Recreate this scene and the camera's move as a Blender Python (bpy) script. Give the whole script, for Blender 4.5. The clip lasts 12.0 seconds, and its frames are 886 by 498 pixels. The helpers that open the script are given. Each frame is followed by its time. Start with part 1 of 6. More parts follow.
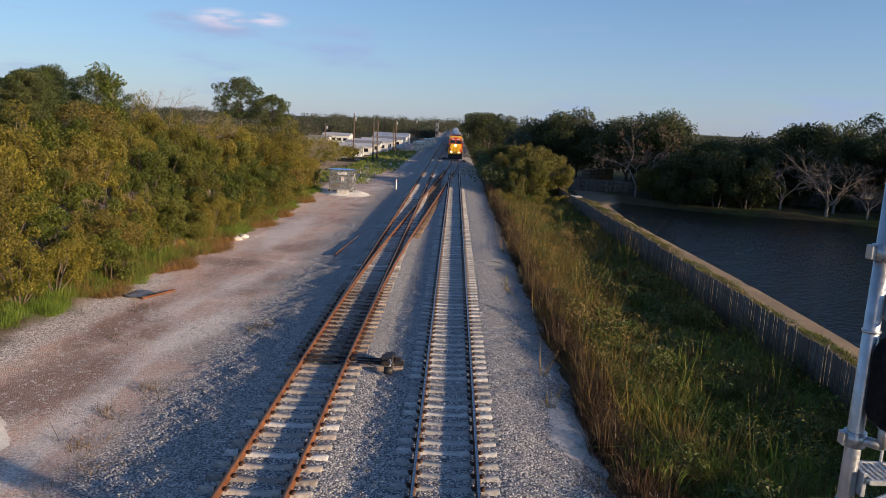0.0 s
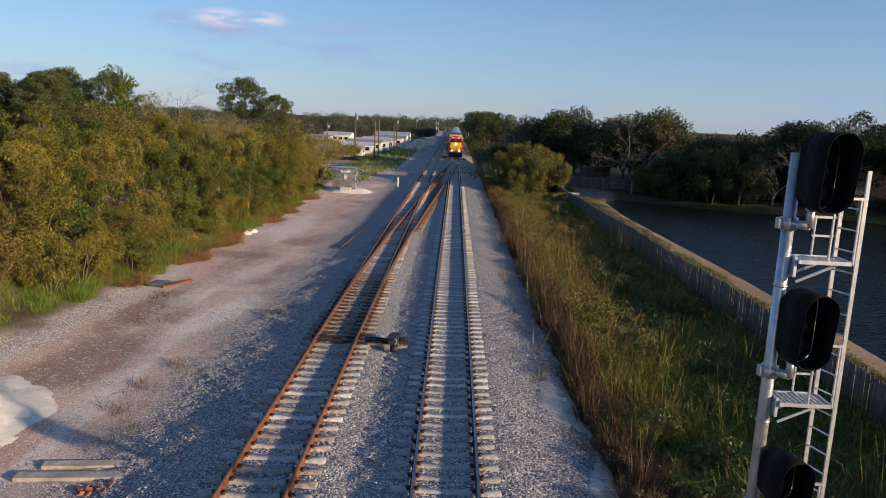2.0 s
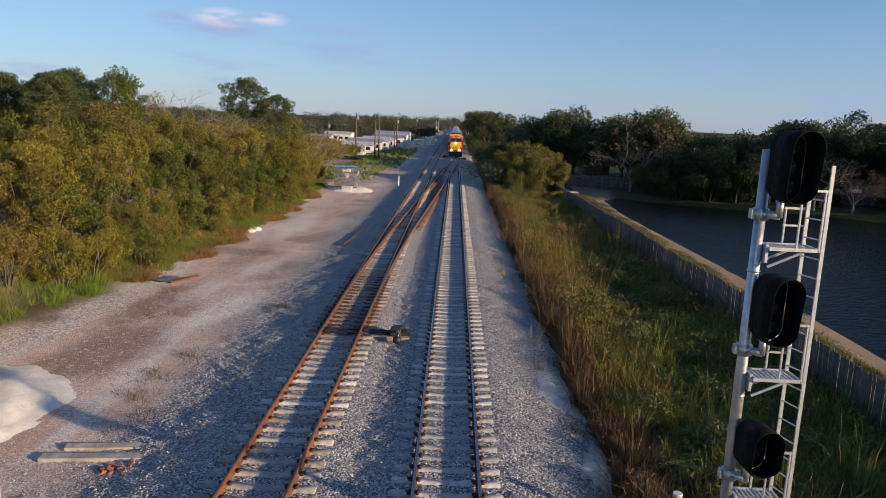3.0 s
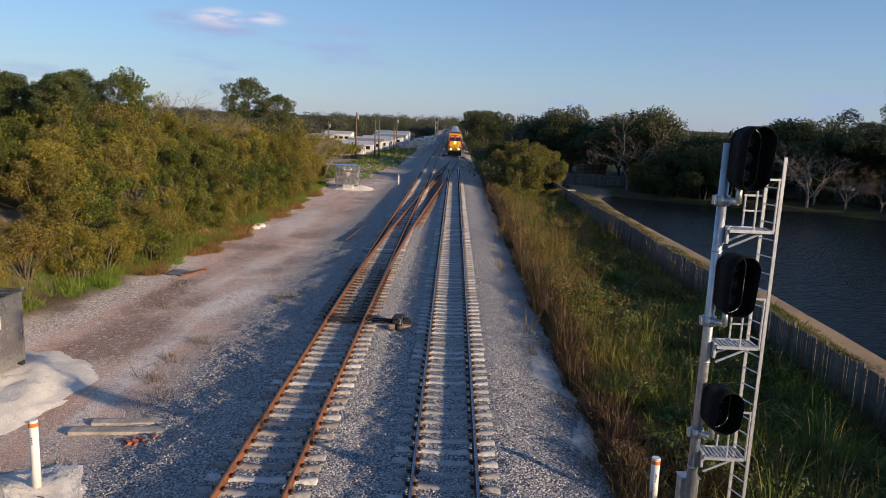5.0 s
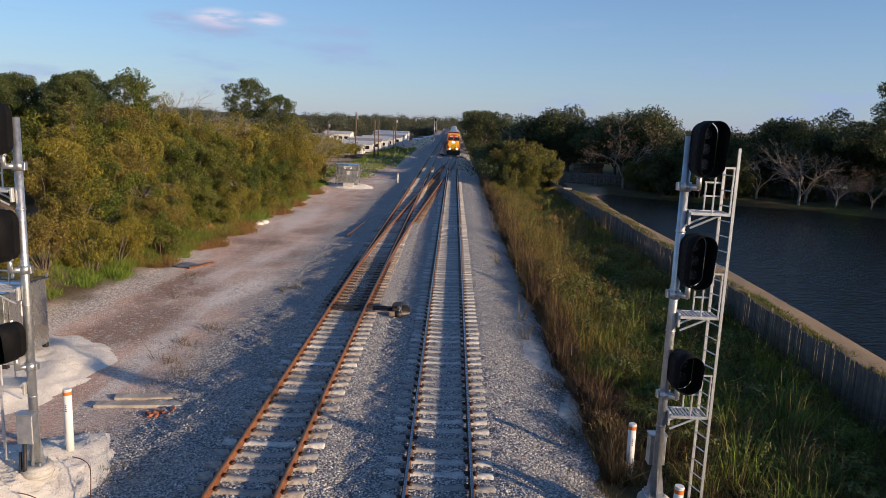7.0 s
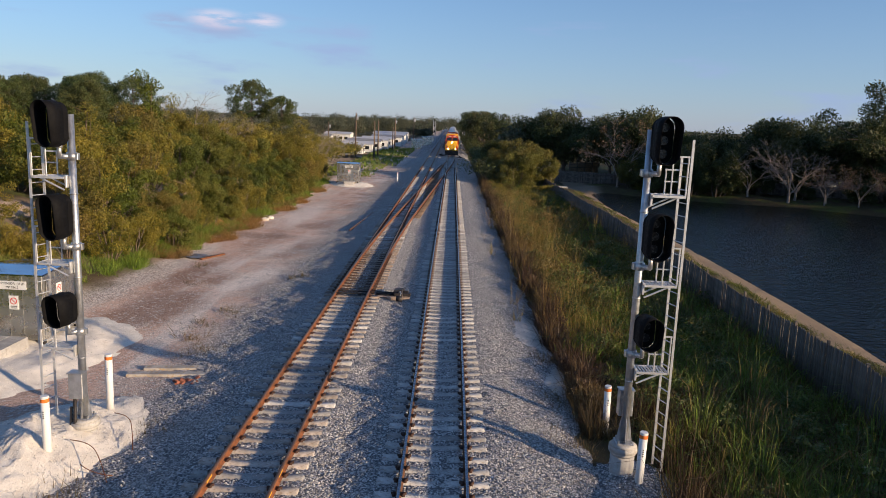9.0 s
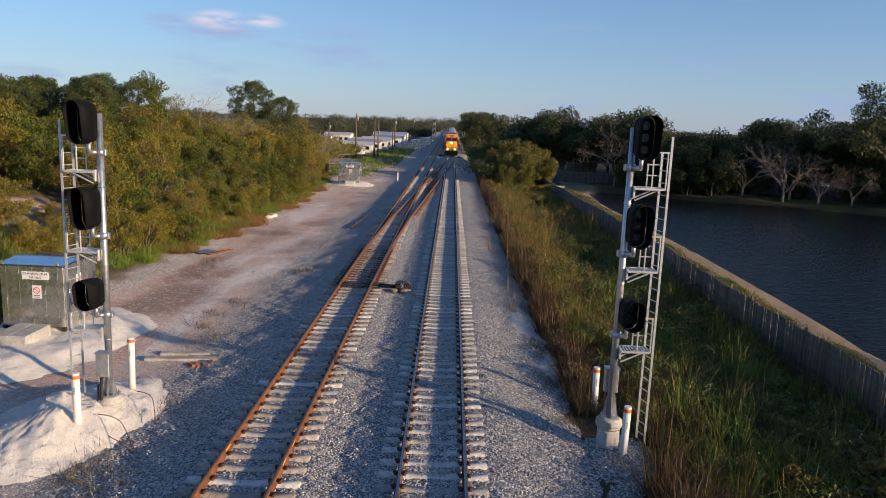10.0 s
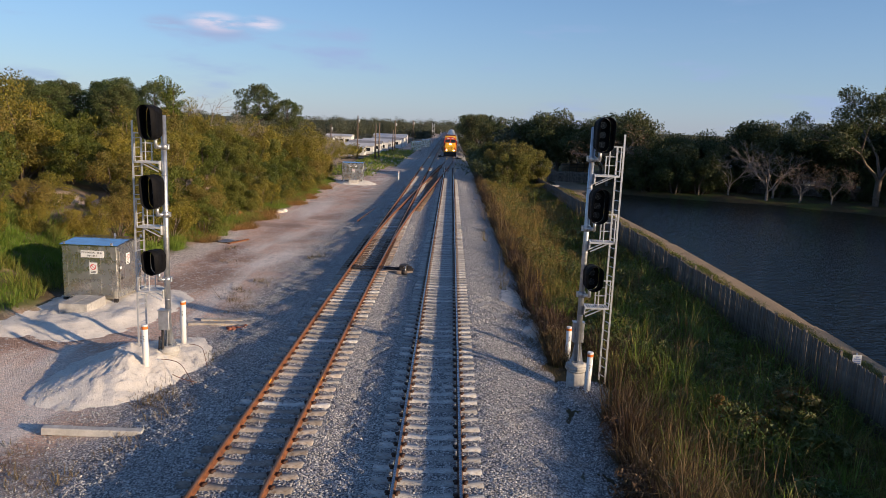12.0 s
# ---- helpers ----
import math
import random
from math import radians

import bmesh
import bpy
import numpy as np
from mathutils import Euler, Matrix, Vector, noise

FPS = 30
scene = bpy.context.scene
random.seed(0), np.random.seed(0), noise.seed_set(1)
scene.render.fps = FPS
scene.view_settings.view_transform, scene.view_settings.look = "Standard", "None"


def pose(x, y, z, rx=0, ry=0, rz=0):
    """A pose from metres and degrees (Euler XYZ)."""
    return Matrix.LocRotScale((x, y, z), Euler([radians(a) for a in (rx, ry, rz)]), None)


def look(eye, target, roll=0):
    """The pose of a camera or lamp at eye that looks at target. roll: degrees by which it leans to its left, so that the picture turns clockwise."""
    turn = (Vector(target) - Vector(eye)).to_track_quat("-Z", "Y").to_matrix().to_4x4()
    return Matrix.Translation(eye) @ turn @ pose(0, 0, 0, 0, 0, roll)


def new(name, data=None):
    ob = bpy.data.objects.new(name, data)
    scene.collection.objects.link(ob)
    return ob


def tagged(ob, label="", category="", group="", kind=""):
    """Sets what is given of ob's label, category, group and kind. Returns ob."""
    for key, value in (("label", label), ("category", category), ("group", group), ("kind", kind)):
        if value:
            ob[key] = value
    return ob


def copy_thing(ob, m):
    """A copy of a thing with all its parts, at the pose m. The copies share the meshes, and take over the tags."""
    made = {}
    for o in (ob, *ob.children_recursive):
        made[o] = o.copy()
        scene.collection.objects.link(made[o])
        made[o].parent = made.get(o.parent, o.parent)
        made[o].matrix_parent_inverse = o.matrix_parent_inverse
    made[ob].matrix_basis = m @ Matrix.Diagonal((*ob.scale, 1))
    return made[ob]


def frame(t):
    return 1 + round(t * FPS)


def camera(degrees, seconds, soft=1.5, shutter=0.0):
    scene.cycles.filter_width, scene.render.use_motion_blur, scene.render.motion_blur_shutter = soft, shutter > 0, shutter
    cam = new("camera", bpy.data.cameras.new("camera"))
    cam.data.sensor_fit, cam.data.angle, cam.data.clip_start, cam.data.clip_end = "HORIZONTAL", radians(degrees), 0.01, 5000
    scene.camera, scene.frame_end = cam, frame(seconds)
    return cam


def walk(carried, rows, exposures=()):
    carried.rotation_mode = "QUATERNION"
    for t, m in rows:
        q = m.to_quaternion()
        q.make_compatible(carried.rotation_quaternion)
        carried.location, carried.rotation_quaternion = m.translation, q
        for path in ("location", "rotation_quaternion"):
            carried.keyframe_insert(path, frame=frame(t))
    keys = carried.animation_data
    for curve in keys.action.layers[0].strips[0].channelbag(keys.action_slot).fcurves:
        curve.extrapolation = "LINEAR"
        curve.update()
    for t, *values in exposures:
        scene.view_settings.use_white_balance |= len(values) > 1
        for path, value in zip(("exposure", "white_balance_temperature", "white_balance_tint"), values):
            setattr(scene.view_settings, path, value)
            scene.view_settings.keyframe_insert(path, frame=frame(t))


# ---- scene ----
cam = camera(63.07, 12.0, soft=0.5)
# seconds, place, yaw, pitch, roll
ROWS = [
    (0, -0.185, 13.316, 8.158, 0.528, -10.076, 2.793),
    (0.5, -0.153, 12.807, 8.165, 0.543, -10.104, 2.748),
    (1, -0.144, 12.205, 8.172, 0.555, -10.129, 2.706),
    (1.5, -0.146, 11.587, 8.179, 0.563, -10.152, 2.666),
    (2, -0.155, 11.000, 8.183, 0.567, -10.172, 2.628),
    (2.5, -0.164, 10.467, 8.186, 0.569, -10.190, 2.593),
    (3, -0.169, 9.994, 8.186, 0.567, -10.205, 2.561),
    (3.5, -0.168, 9.575, 8.183, 0.563, -10.216, 2.531),
    (4, -0.160, 9.195, 8.177, 0.556, -10.225, 2.503),
    (4.5, -0.144, 8.836, 8.167, 0.547, -10.231, 2.477),
    (5, -0.122, 8.480, 8.155, 0.536, -10.234, 2.454),
    (5.5, -0.095, 8.108, 8.139, 0.523, -10.233, 2.434),
    (6, -0.063, 7.706, 8.120, 0.509, -10.229, 2.416),
    (6.5, -0.030, 7.263, 8.098, 0.494, -10.222, 2.400),
    (7, 0.003, 6.774, 8.075, 0.477, -10.211, 2.387),
    (7.5, 0.034, 6.236, 8.049, 0.459, -10.197, 2.376),
    (8, 0.061, 5.651, 8.022, 0.441, -10.179, 2.368),
    (8.5, 0.084, 5.020, 7.994, 0.423, -10.157, 2.362),
    (9, 0.102, 4.345, 7.967, 0.404, -10.131, 2.358),
    (9.5, 0.115, 3.620, 7.941, 0.386, -10.101, 2.357),
    (10, 0.125, 2.834, 7.917, 0.368, -10.068, 2.358),
    (10.5, 0.135, 1.962, 7.896, 0.350, -10.030, 2.362),
    (11, 0.150, 0.957, 7.880, 0.334, -9.988, 2.368),
    (11.5, 0.175, -0.247, 7.870, 0.318, -9.942, 2.377),
    (12, 0.218, -1.752, 7.866, 0.304, -9.892, 2.388),
]
walk(cam, [(t, pose(x, y, z, 0, 0, yaw) @ pose(0, 0, 0, 90 + pitch, 0, 0) @ pose(0, 0, 0, 0, 0, roll)) for t, x, y, z, yaw, pitch, roll in ROWS], exposures=[(0.0, 0.58, 6180, 13.5), (12.0, 0.58, 6180, 13.5)])

# ---- world and sun ----
SUN_TO = Vector((0.88, -0.475, 0.0)).normalized()
SUN_UP = 12.0
world = bpy.data.worlds.new("sky")
scene.world = world
world.use_nodes = True


class Net:
    """A small shorthand for node trees."""

    def __init__(self, tree):
        self.t = tree
        self.t.nodes.clear()

    def n(self, kind, ins=None, **props):
        node = self.t.nodes.new(kind)
        for k, v in props.items():
            setattr(node, k, v)
        for k, v in (ins or {}).items():
            self.put(node.inputs[k], v)
        return node

    def put(self, socket, v):
        if isinstance(v, bpy.types.Node):
            v = v.outputs[0]
        if isinstance(v, bpy.types.NodeSocket):
            self.t.links.new(v, socket)
        else:
            socket.default_value = v

    def math(self, op, a, b=0.0, c=0.0, clamp=False):
        return self.n("ShaderNodeMath", {0: a, 1: b, 2: c}, operation=op, use_clamp=clamp)

    def mix(self, fac, a, b, blend="MIX"):
        m = self.n("ShaderNodeMix", data_type="RGBA", blend_type=blend)
        for s, v in ((m.inputs[0], fac), (m.inputs[6], a), (m.inputs[7], b)):
            self.put(s, v if not isinstance(v, tuple) else (*v, 1.0)[:4])
        return m.outputs[2]

    def ramp(self, v, lo, hi, a=0.0, b=1.0):
        return self.n("ShaderNodeMapRange", {"Value": v, "From Min": lo, "From Max": hi, "To Min": a, "To Max": b}, interpolation_type="SMOOTHSTEP")

    def noise(self, vec, scale, detail=4.0, rough=0.55, out=0):
        return self.n("ShaderNodeTexNoise", {"Vector": vec, "Scale": scale, "Detail": detail, "Roughness": rough}).outputs[out]

    def place(self):
        return self.n("ShaderNodeNewGeometry").outputs["Position"]


wn = Net(world.node_tree)
sky = wn.n("ShaderNodeTexSky", sky_type="NISHITA", sun_disc=False, sun_elevation=radians(SUN_UP),
           sun_rotation=math.atan2(SUN_TO.x, SUN_TO.y), air_density=1.0, dust_density=0.15, ozone_density=4.2)
ray = wn.n("ShaderNodeTexCoord").outputs["Generated"]
flat = wn.n("ShaderNodeMapping", {"Vector": ray, "Scale": (1.0, 1.0, 5.0)})
wisp = wn.ramp(wn.noise(flat, 5.5, 6.0, 0.55), 0.52, 0.78)
puff = wn.ramp(wn.noise(flat, 16.0, 6.0, 0.6), 0.30, 0.58)


def sky_spot(x, y, z, inner, outer):
    d = wn.n("ShaderNodeVectorMath", {0: wn.n("ShaderNodeMapping", {"Vector": ray, "Scale": (1.0, 1.0, 3.0)}), 1: (x, y, 3 * z)}, operation="DISTANCE").outputs["Value"]
    return wn.ramp(d, inner, outer, 1.0, 0.0)


cloud = wn.math("MULTIPLY", wn.math("MAXIMUM", sky_spot(-0.303, 0.946, 0.114, 0.008, 0.048), sky_spot(-0.251, 0.961, 0.116, 0.004, 0.036)), puff)
low = wn.ramp(wn.n("ShaderNodeSeparateXYZ", {0: ray}).outputs[2], -0.02, 0.30, 0.48, 0.08)
veil = wn.math("ADD", wn.math("MULTIPLY", wisp, 0.5), low, clamp=True)
tone = wn.mix(veil, sky.outputs[0], (2.35, 3.02, 4.55))
under = wn.math("MULTIPLY", wn.math("MAXIMUM", sky_spot(-0.303, 0.946, 0.106, 0.006, 0.060), sky_spot(-0.36, 0.93, 0.108, 0.004, 0.040)), puff)
tone = wn.mix(wn.math("MULTIPLY", under, 0.65), tone, (2.5, 2.75, 4.0))
tone = wn.mix(wn.math("MULTIPLY", cloud, 0.8), tone, (5.6, 5.0, 5.4))
bg = wn.n("ShaderNodeBackground", {"Color": tone, "Strength": 0.10})
wn.n("ShaderNodeOutputWorld", {"Surface": bg})

sun_data = bpy.data.lights.new("sun", "SUN")
sun_data.energy, sun_data.angle, sun_data.color = 4.5, radians(1.0), (1.0, 0.75, 0.47)
sun = new("sun", sun_data)
up = math.tan(radians(SUN_UP))
sun.matrix_world = look(SUN_TO * 60 + Vector((0, 0, 60 * up)), (0, 0, 0))


# ---- materials ----
def material(name, colour=(0.5, 0.5, 0.5), rough=0.7, metal=0.0, vary=0.25, scale=3.0, bump=0.15, bump_scale=40.0, second=None, spec=0.4, per_object=0.0, per_island=0.0):
    """A surface with broad stains, fine grain and relief."""
    m = bpy.data.materials.new(name)
    m.use_nodes = True
    k = Net(m.node_tree)
    v = k.n("ShaderNodeTexCoord").outputs["Object"]
    dark = tuple(c * (1 - vary) for c in colour)
    light = tuple(min(1, c * (1 + vary * 0.6)) for c in colour)
    tone = k.mix(k.ramp(k.noise(v, scale, 5.0, 0.6), 0.3, 0.7), dark, light)
    if second:
        tone = k.mix(k.ramp(k.noise(v, scale * 2.3, 6.0, 0.65), 0.5, 0.68), tone, second)
    grain = k.noise(v, bump_scale, 3.0, 0.6)
    tone = k.mix(0.35, tone, k.mix(grain, (0.35, 0.35, 0.35), (1.0, 1.0, 1.0)), "MULTIPLY")
    if per_object:
        r = k.n("ShaderNodeObjectInfo").outputs["Random"]
        tone = k.mix(1.0, tone, k.mix(r, (1 - per_object,) * 3, (1 + per_object,) * 3), "MULTIPLY")
    if per_island:
        r = k.n("ShaderNodeNewGeometry").outputs["Random Per Island"]
        tone = k.mix(1.0, tone, k.mix(r, (1 - per_island,) * 3, (1 + per_island,) * 3), "MULTIPLY")
    b = k.n("ShaderNodeBump", {"Height": grain, "Strength": bump, "Distance": 0.02})
    s = k.n("ShaderNodeBsdfPrincipled", {"Base Color": tone, "Metallic": metal, "Normal": b, "Specular IOR Level": spec})
    k.put(s.inputs["Roughness"], k.ramp(k.noise(v, scale * 4, 3.0), 0.3, 0.7, max(0.02, rough - 0.1), min(1.0, rough + 0.1)))
    k.n("ShaderNodeOutputMaterial", {"Surface": s})
    return m


def leaf_material(name, a, b, c, shine=0.5):
    """Leaves: three tones mixed from plant to plant and leaf to leaf, with light passing through."""
    m = bpy.data.materials.new(name)
    m.use_nodes = True
    k = Net(m.node_tree)
    isl = k.n("ShaderNodeNewGeometry").outputs["Random Per Island"]
    obj = k.n("ShaderNodeObjectInfo").outputs["Random"]
    wide = k.noise(k.place(), 0.22, 3.0)
    tone = k.mix(k.ramp(k.math("ADD", k.math("MULTIPLY", isl, 0.55), k.math("MULTIPLY", obj, 0.45)), 0.2, 0.85), a, b)
    tuft = k.noise(k.place(), 1.3, 4.0, 0.65)
    tone = k.mix(1.0, tone, k.mix(k.ramp(tuft, 0.34, 0.66), (0.62, 0.65, 0.62), (1.3, 1.27, 1.22)), "MULTIPLY")
    tone = k.mix(k.ramp(k.math("ADD", wide, k.math("MULTIPLY", isl, 0.25)), 0.55, 0.85), tone, c)
    s = k.n("ShaderNodeBsdfPrincipled", {"Base Color": tone, "Roughness": shine, "Specular IOR Level": 0.3})
    tr = k.n("ShaderNodeBsdfTranslucent", {"Color": tone})
    mx = k.n("ShaderNodeMixShader", {0: 0.30, 1: s, 2: tr})
    k.n("ShaderNodeOutputMaterial", {"Surface": mx})
    return m


def grass_material(name, a, b, straw, brown):
    """Rough grass whose tone drifts in patches from deep and fresh green to straw and dead brown."""
    m = bpy.data.materials.new(name)
    m.use_nodes = True
    k = Net(m.node_tree)
    p = k.place()
    isl = k.n("ShaderNodeNewGeometry").outputs["Random Per Island"]
    tone = k.mix(isl, a, b)
    mid = k.math("ADD", k.noise(p, 0.55, 3.0, 0.6), k.math("MULTIPLY", isl, 0.22))
    tone = k.mix(k.ramp(mid, 0.60, 0.74), tone, straw)
    dead = k.math("ADD", k.noise(k.n("ShaderNodeMapping", {"Vector": p, "Location": (31, 7, 0)}), 0.42, 3.0, 0.6), k.math("MULTIPLY", isl, 0.30))
    tone = k.mix(k.ramp(dead, 0.66, 0.80), tone, brown)
    tuft = k.noise(p, 1.6, 4.0, 0.65)
    tone = k.mix(1.0, tone, k.mix(k.ramp(tuft, 0.34, 0.66), (0.55, 0.57, 0.55), (1.4, 1.36, 1.3)), "MULTIPLY")
    s = k.n("ShaderNodeBsdfPrincipled", {"Base Color": tone, "Roughness": 0.55, "Specular IOR Level": 0.25})
    tr = k.n("ShaderNodeBsdfTranslucent", {"Color": tone})
    k.n("ShaderNodeOutputMaterial", {"Surface": k.n("ShaderNodeMixShader", {0: 0.30, 1: s, 2: tr})})
    return m


def blot(k, p, cx, cy, rx, ry, turn=0.0, ragged=0.45):
    """A patch with a ragged oval outline on the ground: 1 inside, 0 outside."""
    q = k.n("ShaderNodeVectorMath", {0: p, 1: (cx, cy, 0.0)}, operation="SUBTRACT")
    q = k.n("ShaderNodeVectorRotate", {"Vector": q, "Angle": -radians(turn)}, rotation_type="Z_AXIS")
    q = k.n("ShaderNodeVectorMath", {0: q, 1: (1.0 / rx, 1.0 / ry, 0.0)}, operation="MULTIPLY")
    d = k.n("ShaderNodeVectorMath", {0: q}, operation="LENGTH").outputs["Value"]
    wob = k.math("MULTIPLY", k.math("SUBTRACT", k.noise(p, 0.9, 6.0, 0.7), 0.5), 2.0 * ragged)
    return k.ramp(k.math("ADD", d, wob), 0.45, 1.15, 1.0, 0.0)


def dirt_tone(k, p):
    """Pinkish compacted dirt: wheel streaks, damp stains, gravel, and the heap's shade painted in."""
    fine = k.noise(p, 9.0, 5.0, 0.7)
    vor = k.n("ShaderNodeTexVoronoi", {"Vector": p, "Scale": 22.0})
    grit = k.n("ShaderNodeSeparateColor", {"Color": vor.outputs["Color"]}).outputs[0]
    dirt = k.mix(k.ramp(k.noise(p, 0.32, 5.0, 0.6), 0.36, 0.66), (0.54, 0.36, 0.28), (0.70, 0.53, 0.43))
    stripes = k.noise(k.n("ShaderNodeMapping", {"Vector": p, "Scale": (0.9, 0.10, 1.0)}), 1.0, 4.0)
    dirt = k.mix(k.math("MULTIPLY", k.ramp(stripes, 0.48, 0.70), 0.75), dirt, (0.74, 0.68, 0.62))
    dirt = k.mix(k.math("MULTIPLY", k.ramp(k.noise(p, 0.16, 4.0), 0.50, 0.64), 0.75), dirt, (0.26, 0.16, 0.12))
    # brown stains; the one at (-14.6, 24.0) paints the lime heap's shade
    for cx, cy, rx, ry, turn, share in ((-12.6, 35.0, 2.0, 4.6, -6, 0.75), (-13.6, 42.0, 0.9, 5.5, -4, 0.6), (-12.6, 54.0, 1.0, 6.0, -3, 0.4), (-14.6, 24.0, 1.2, 2.8, -60, 0.7), (-9.8, 13.6, 1.8, 2.4, 0, 0.6)):
        dirt = k.mix(k.math("MULTIPLY", blot(k, p, cx, cy, rx, ry, turn), share), dirt, (0.25, 0.16, 0.12))
    for cx, cy, rx, ry, turn, share in ((-10.2, 41.2, 1.1, 4.6, -11, 0.9), (-12.6, 68.0, 1.6, 9.0, 0, 0.7), (-12.2, 19.4, 3.4, 3.8, -20, 0.6), (-10.9, 50.5, 0.8, 4.0, -8, 0.5)):
        dirt = k.mix(k.math("MULTIPLY", blot(k, p, cx, cy, rx, ry, turn), share), dirt, (0.78, 0.70, 0.63))
    gravel = k.mix(grit, (0.29, 0.245, 0.215), (0.77, 0.69, 0.61))
    dirt = k.mix(k.math("MULTIPLY", blot(k, p, -15.6, 41.0, 1.2, 11.0, -4), 0.85), dirt, gravel)
    dirt = k.mix(k.math("MULTIPLY", k.ramp(k.math("ADD", k.noise(p, 0.6, 5.0), k.math("MULTIPLY", k.math("SUBTRACT", fine, 0.5), 0.5)), 0.48, 0.66), 0.5), dirt, gravel)
    pebble = k.ramp(k.n("ShaderNodeSeparateColor", {"Color": k.n("ShaderNodeTexVoronoi", {"Vector": p, "Scale": 11.0}).outputs["Color"]}).outputs[1], 0.86, 0.93)
    dirt = k.mix(k.math("MULTIPLY", pebble, 0.6), dirt, (0.66, 0.62, 0.58))
    return k.mix(0.8, dirt, k.mix(grit, (0.68, 0.68, 0.68), (1.28, 1.28, 1.28)), "MULTIPLY"), fine, vor


def bed_tone(k, p):
    """Crushed grey limestone, stone by stone, with dust and darker seams."""
    vor = k.n("ShaderNodeTexVoronoi", {"Vector": p, "Scale": 18.0, "Randomness": 1.0})
    big = k.n("ShaderNodeTexVoronoi", {"Vector": p, "Scale": 12.0, "Randomness": 1.0})
    tone = k.mix(k.n("ShaderNodeSeparateColor", {"Color": vor.outputs["Color"]}).outputs[0], (0.20, 0.193, 0.192), (0.67, 0.635, 0.595))
    tone = k.mix(k.ramp(k.n("ShaderNodeSeparateColor", {"Color": big.outputs["Color"]}).outputs[1], 0.75, 0.95), tone, (0.78, 0.75, 0.71))
    tone = k.mix(k.ramp(vor.outputs["Distance"], 0.38, 0.70), tone, (0.13, 0.13, 0.135))
    tone = k.mix(k.math("MULTIPLY", k.ramp(k.noise(p, 0.5, 5.0), 0.5, 0.75), 0.35), tone, (0.44, 0.40, 0.35))
    tone = k.mix(k.math("MULTIPLY", blot(k, p, -2.5, 98.0, 1.0, 13.0, -2), 0.75), tone, (0.30, 0.14, 0.07))
    return tone, vor, big


def gravel_edge(k, p, x):
    """Where the gravel shoulder thins out into the dirt road: 0 on the dirt, 1 on the gravel."""
    wob = k.math("ADD", k.math("MULTIPLY", k.math("SUBTRACT", k.noise(p, 0.45, 3.0), 0.5), 3.0), k.math("MULTIPLY", k.math("SUBTRACT", k.noise(p, 7.0, 4.0, 0.75), 0.5), 2.6))
    return k.ramp(k.math("ADD", x, wob), -10.4, -7.9)


def ballast_material():
    """Track ballast that thins out into the dirt at its foot."""
    m = bpy.data.materials.new("ballast")
    m.use_nodes = True
    k = Net(m.node_tree)
    p = k.place()
    tone, vor, big = bed_tone(k, p)
    xyz = k.n("ShaderNodeSeparateXYZ", {0: p})
    # rust at the points, darkened to paint in the shade of deep cribs
    rust_and_shade = k.math("MULTIPLY", k.math("MULTIPLY", k.ramp(k.math("ABSOLUTE", k.math("ADD", xyz.outputs[0], 4.25)), 0.85, 1.3, 1.0, 0.0), k.ramp(xyz.outputs[1], 36.2, 37.6)), k.ramp(xyz.outputs[1], 52.0, 46.0))
    tone = k.mix(k.math("MULTIPLY", rust_and_shade, 0.85), tone, (0.075, 0.045, 0.032))
    tone = k.mix(gravel_edge(k, p, xyz.outputs[0]), dirt_tone(k, p)[0], tone)
    h = k.math("SUBTRACT", 1.0, vor.outputs["Distance"])
    b = k.n("ShaderNodeBump", {"Height": k.math("ADD", h, k.math("MULTIPLY", k.math("SUBTRACT", 1.0, big.outputs["Distance"]), 0.8)), "Strength": k.ramp(xyz.outputs[0], -9.5, -7.5, 0.6, 0.8), "Distance": 0.05})
    s = k.n("ShaderNodeBsdfPrincipled", {"Base Color": tone, "Roughness": 0.9, "Normal": b, "Specular IOR Level": 0.2})
    k.n("ShaderNodeOutputMaterial", {"Surface": s})
    return m


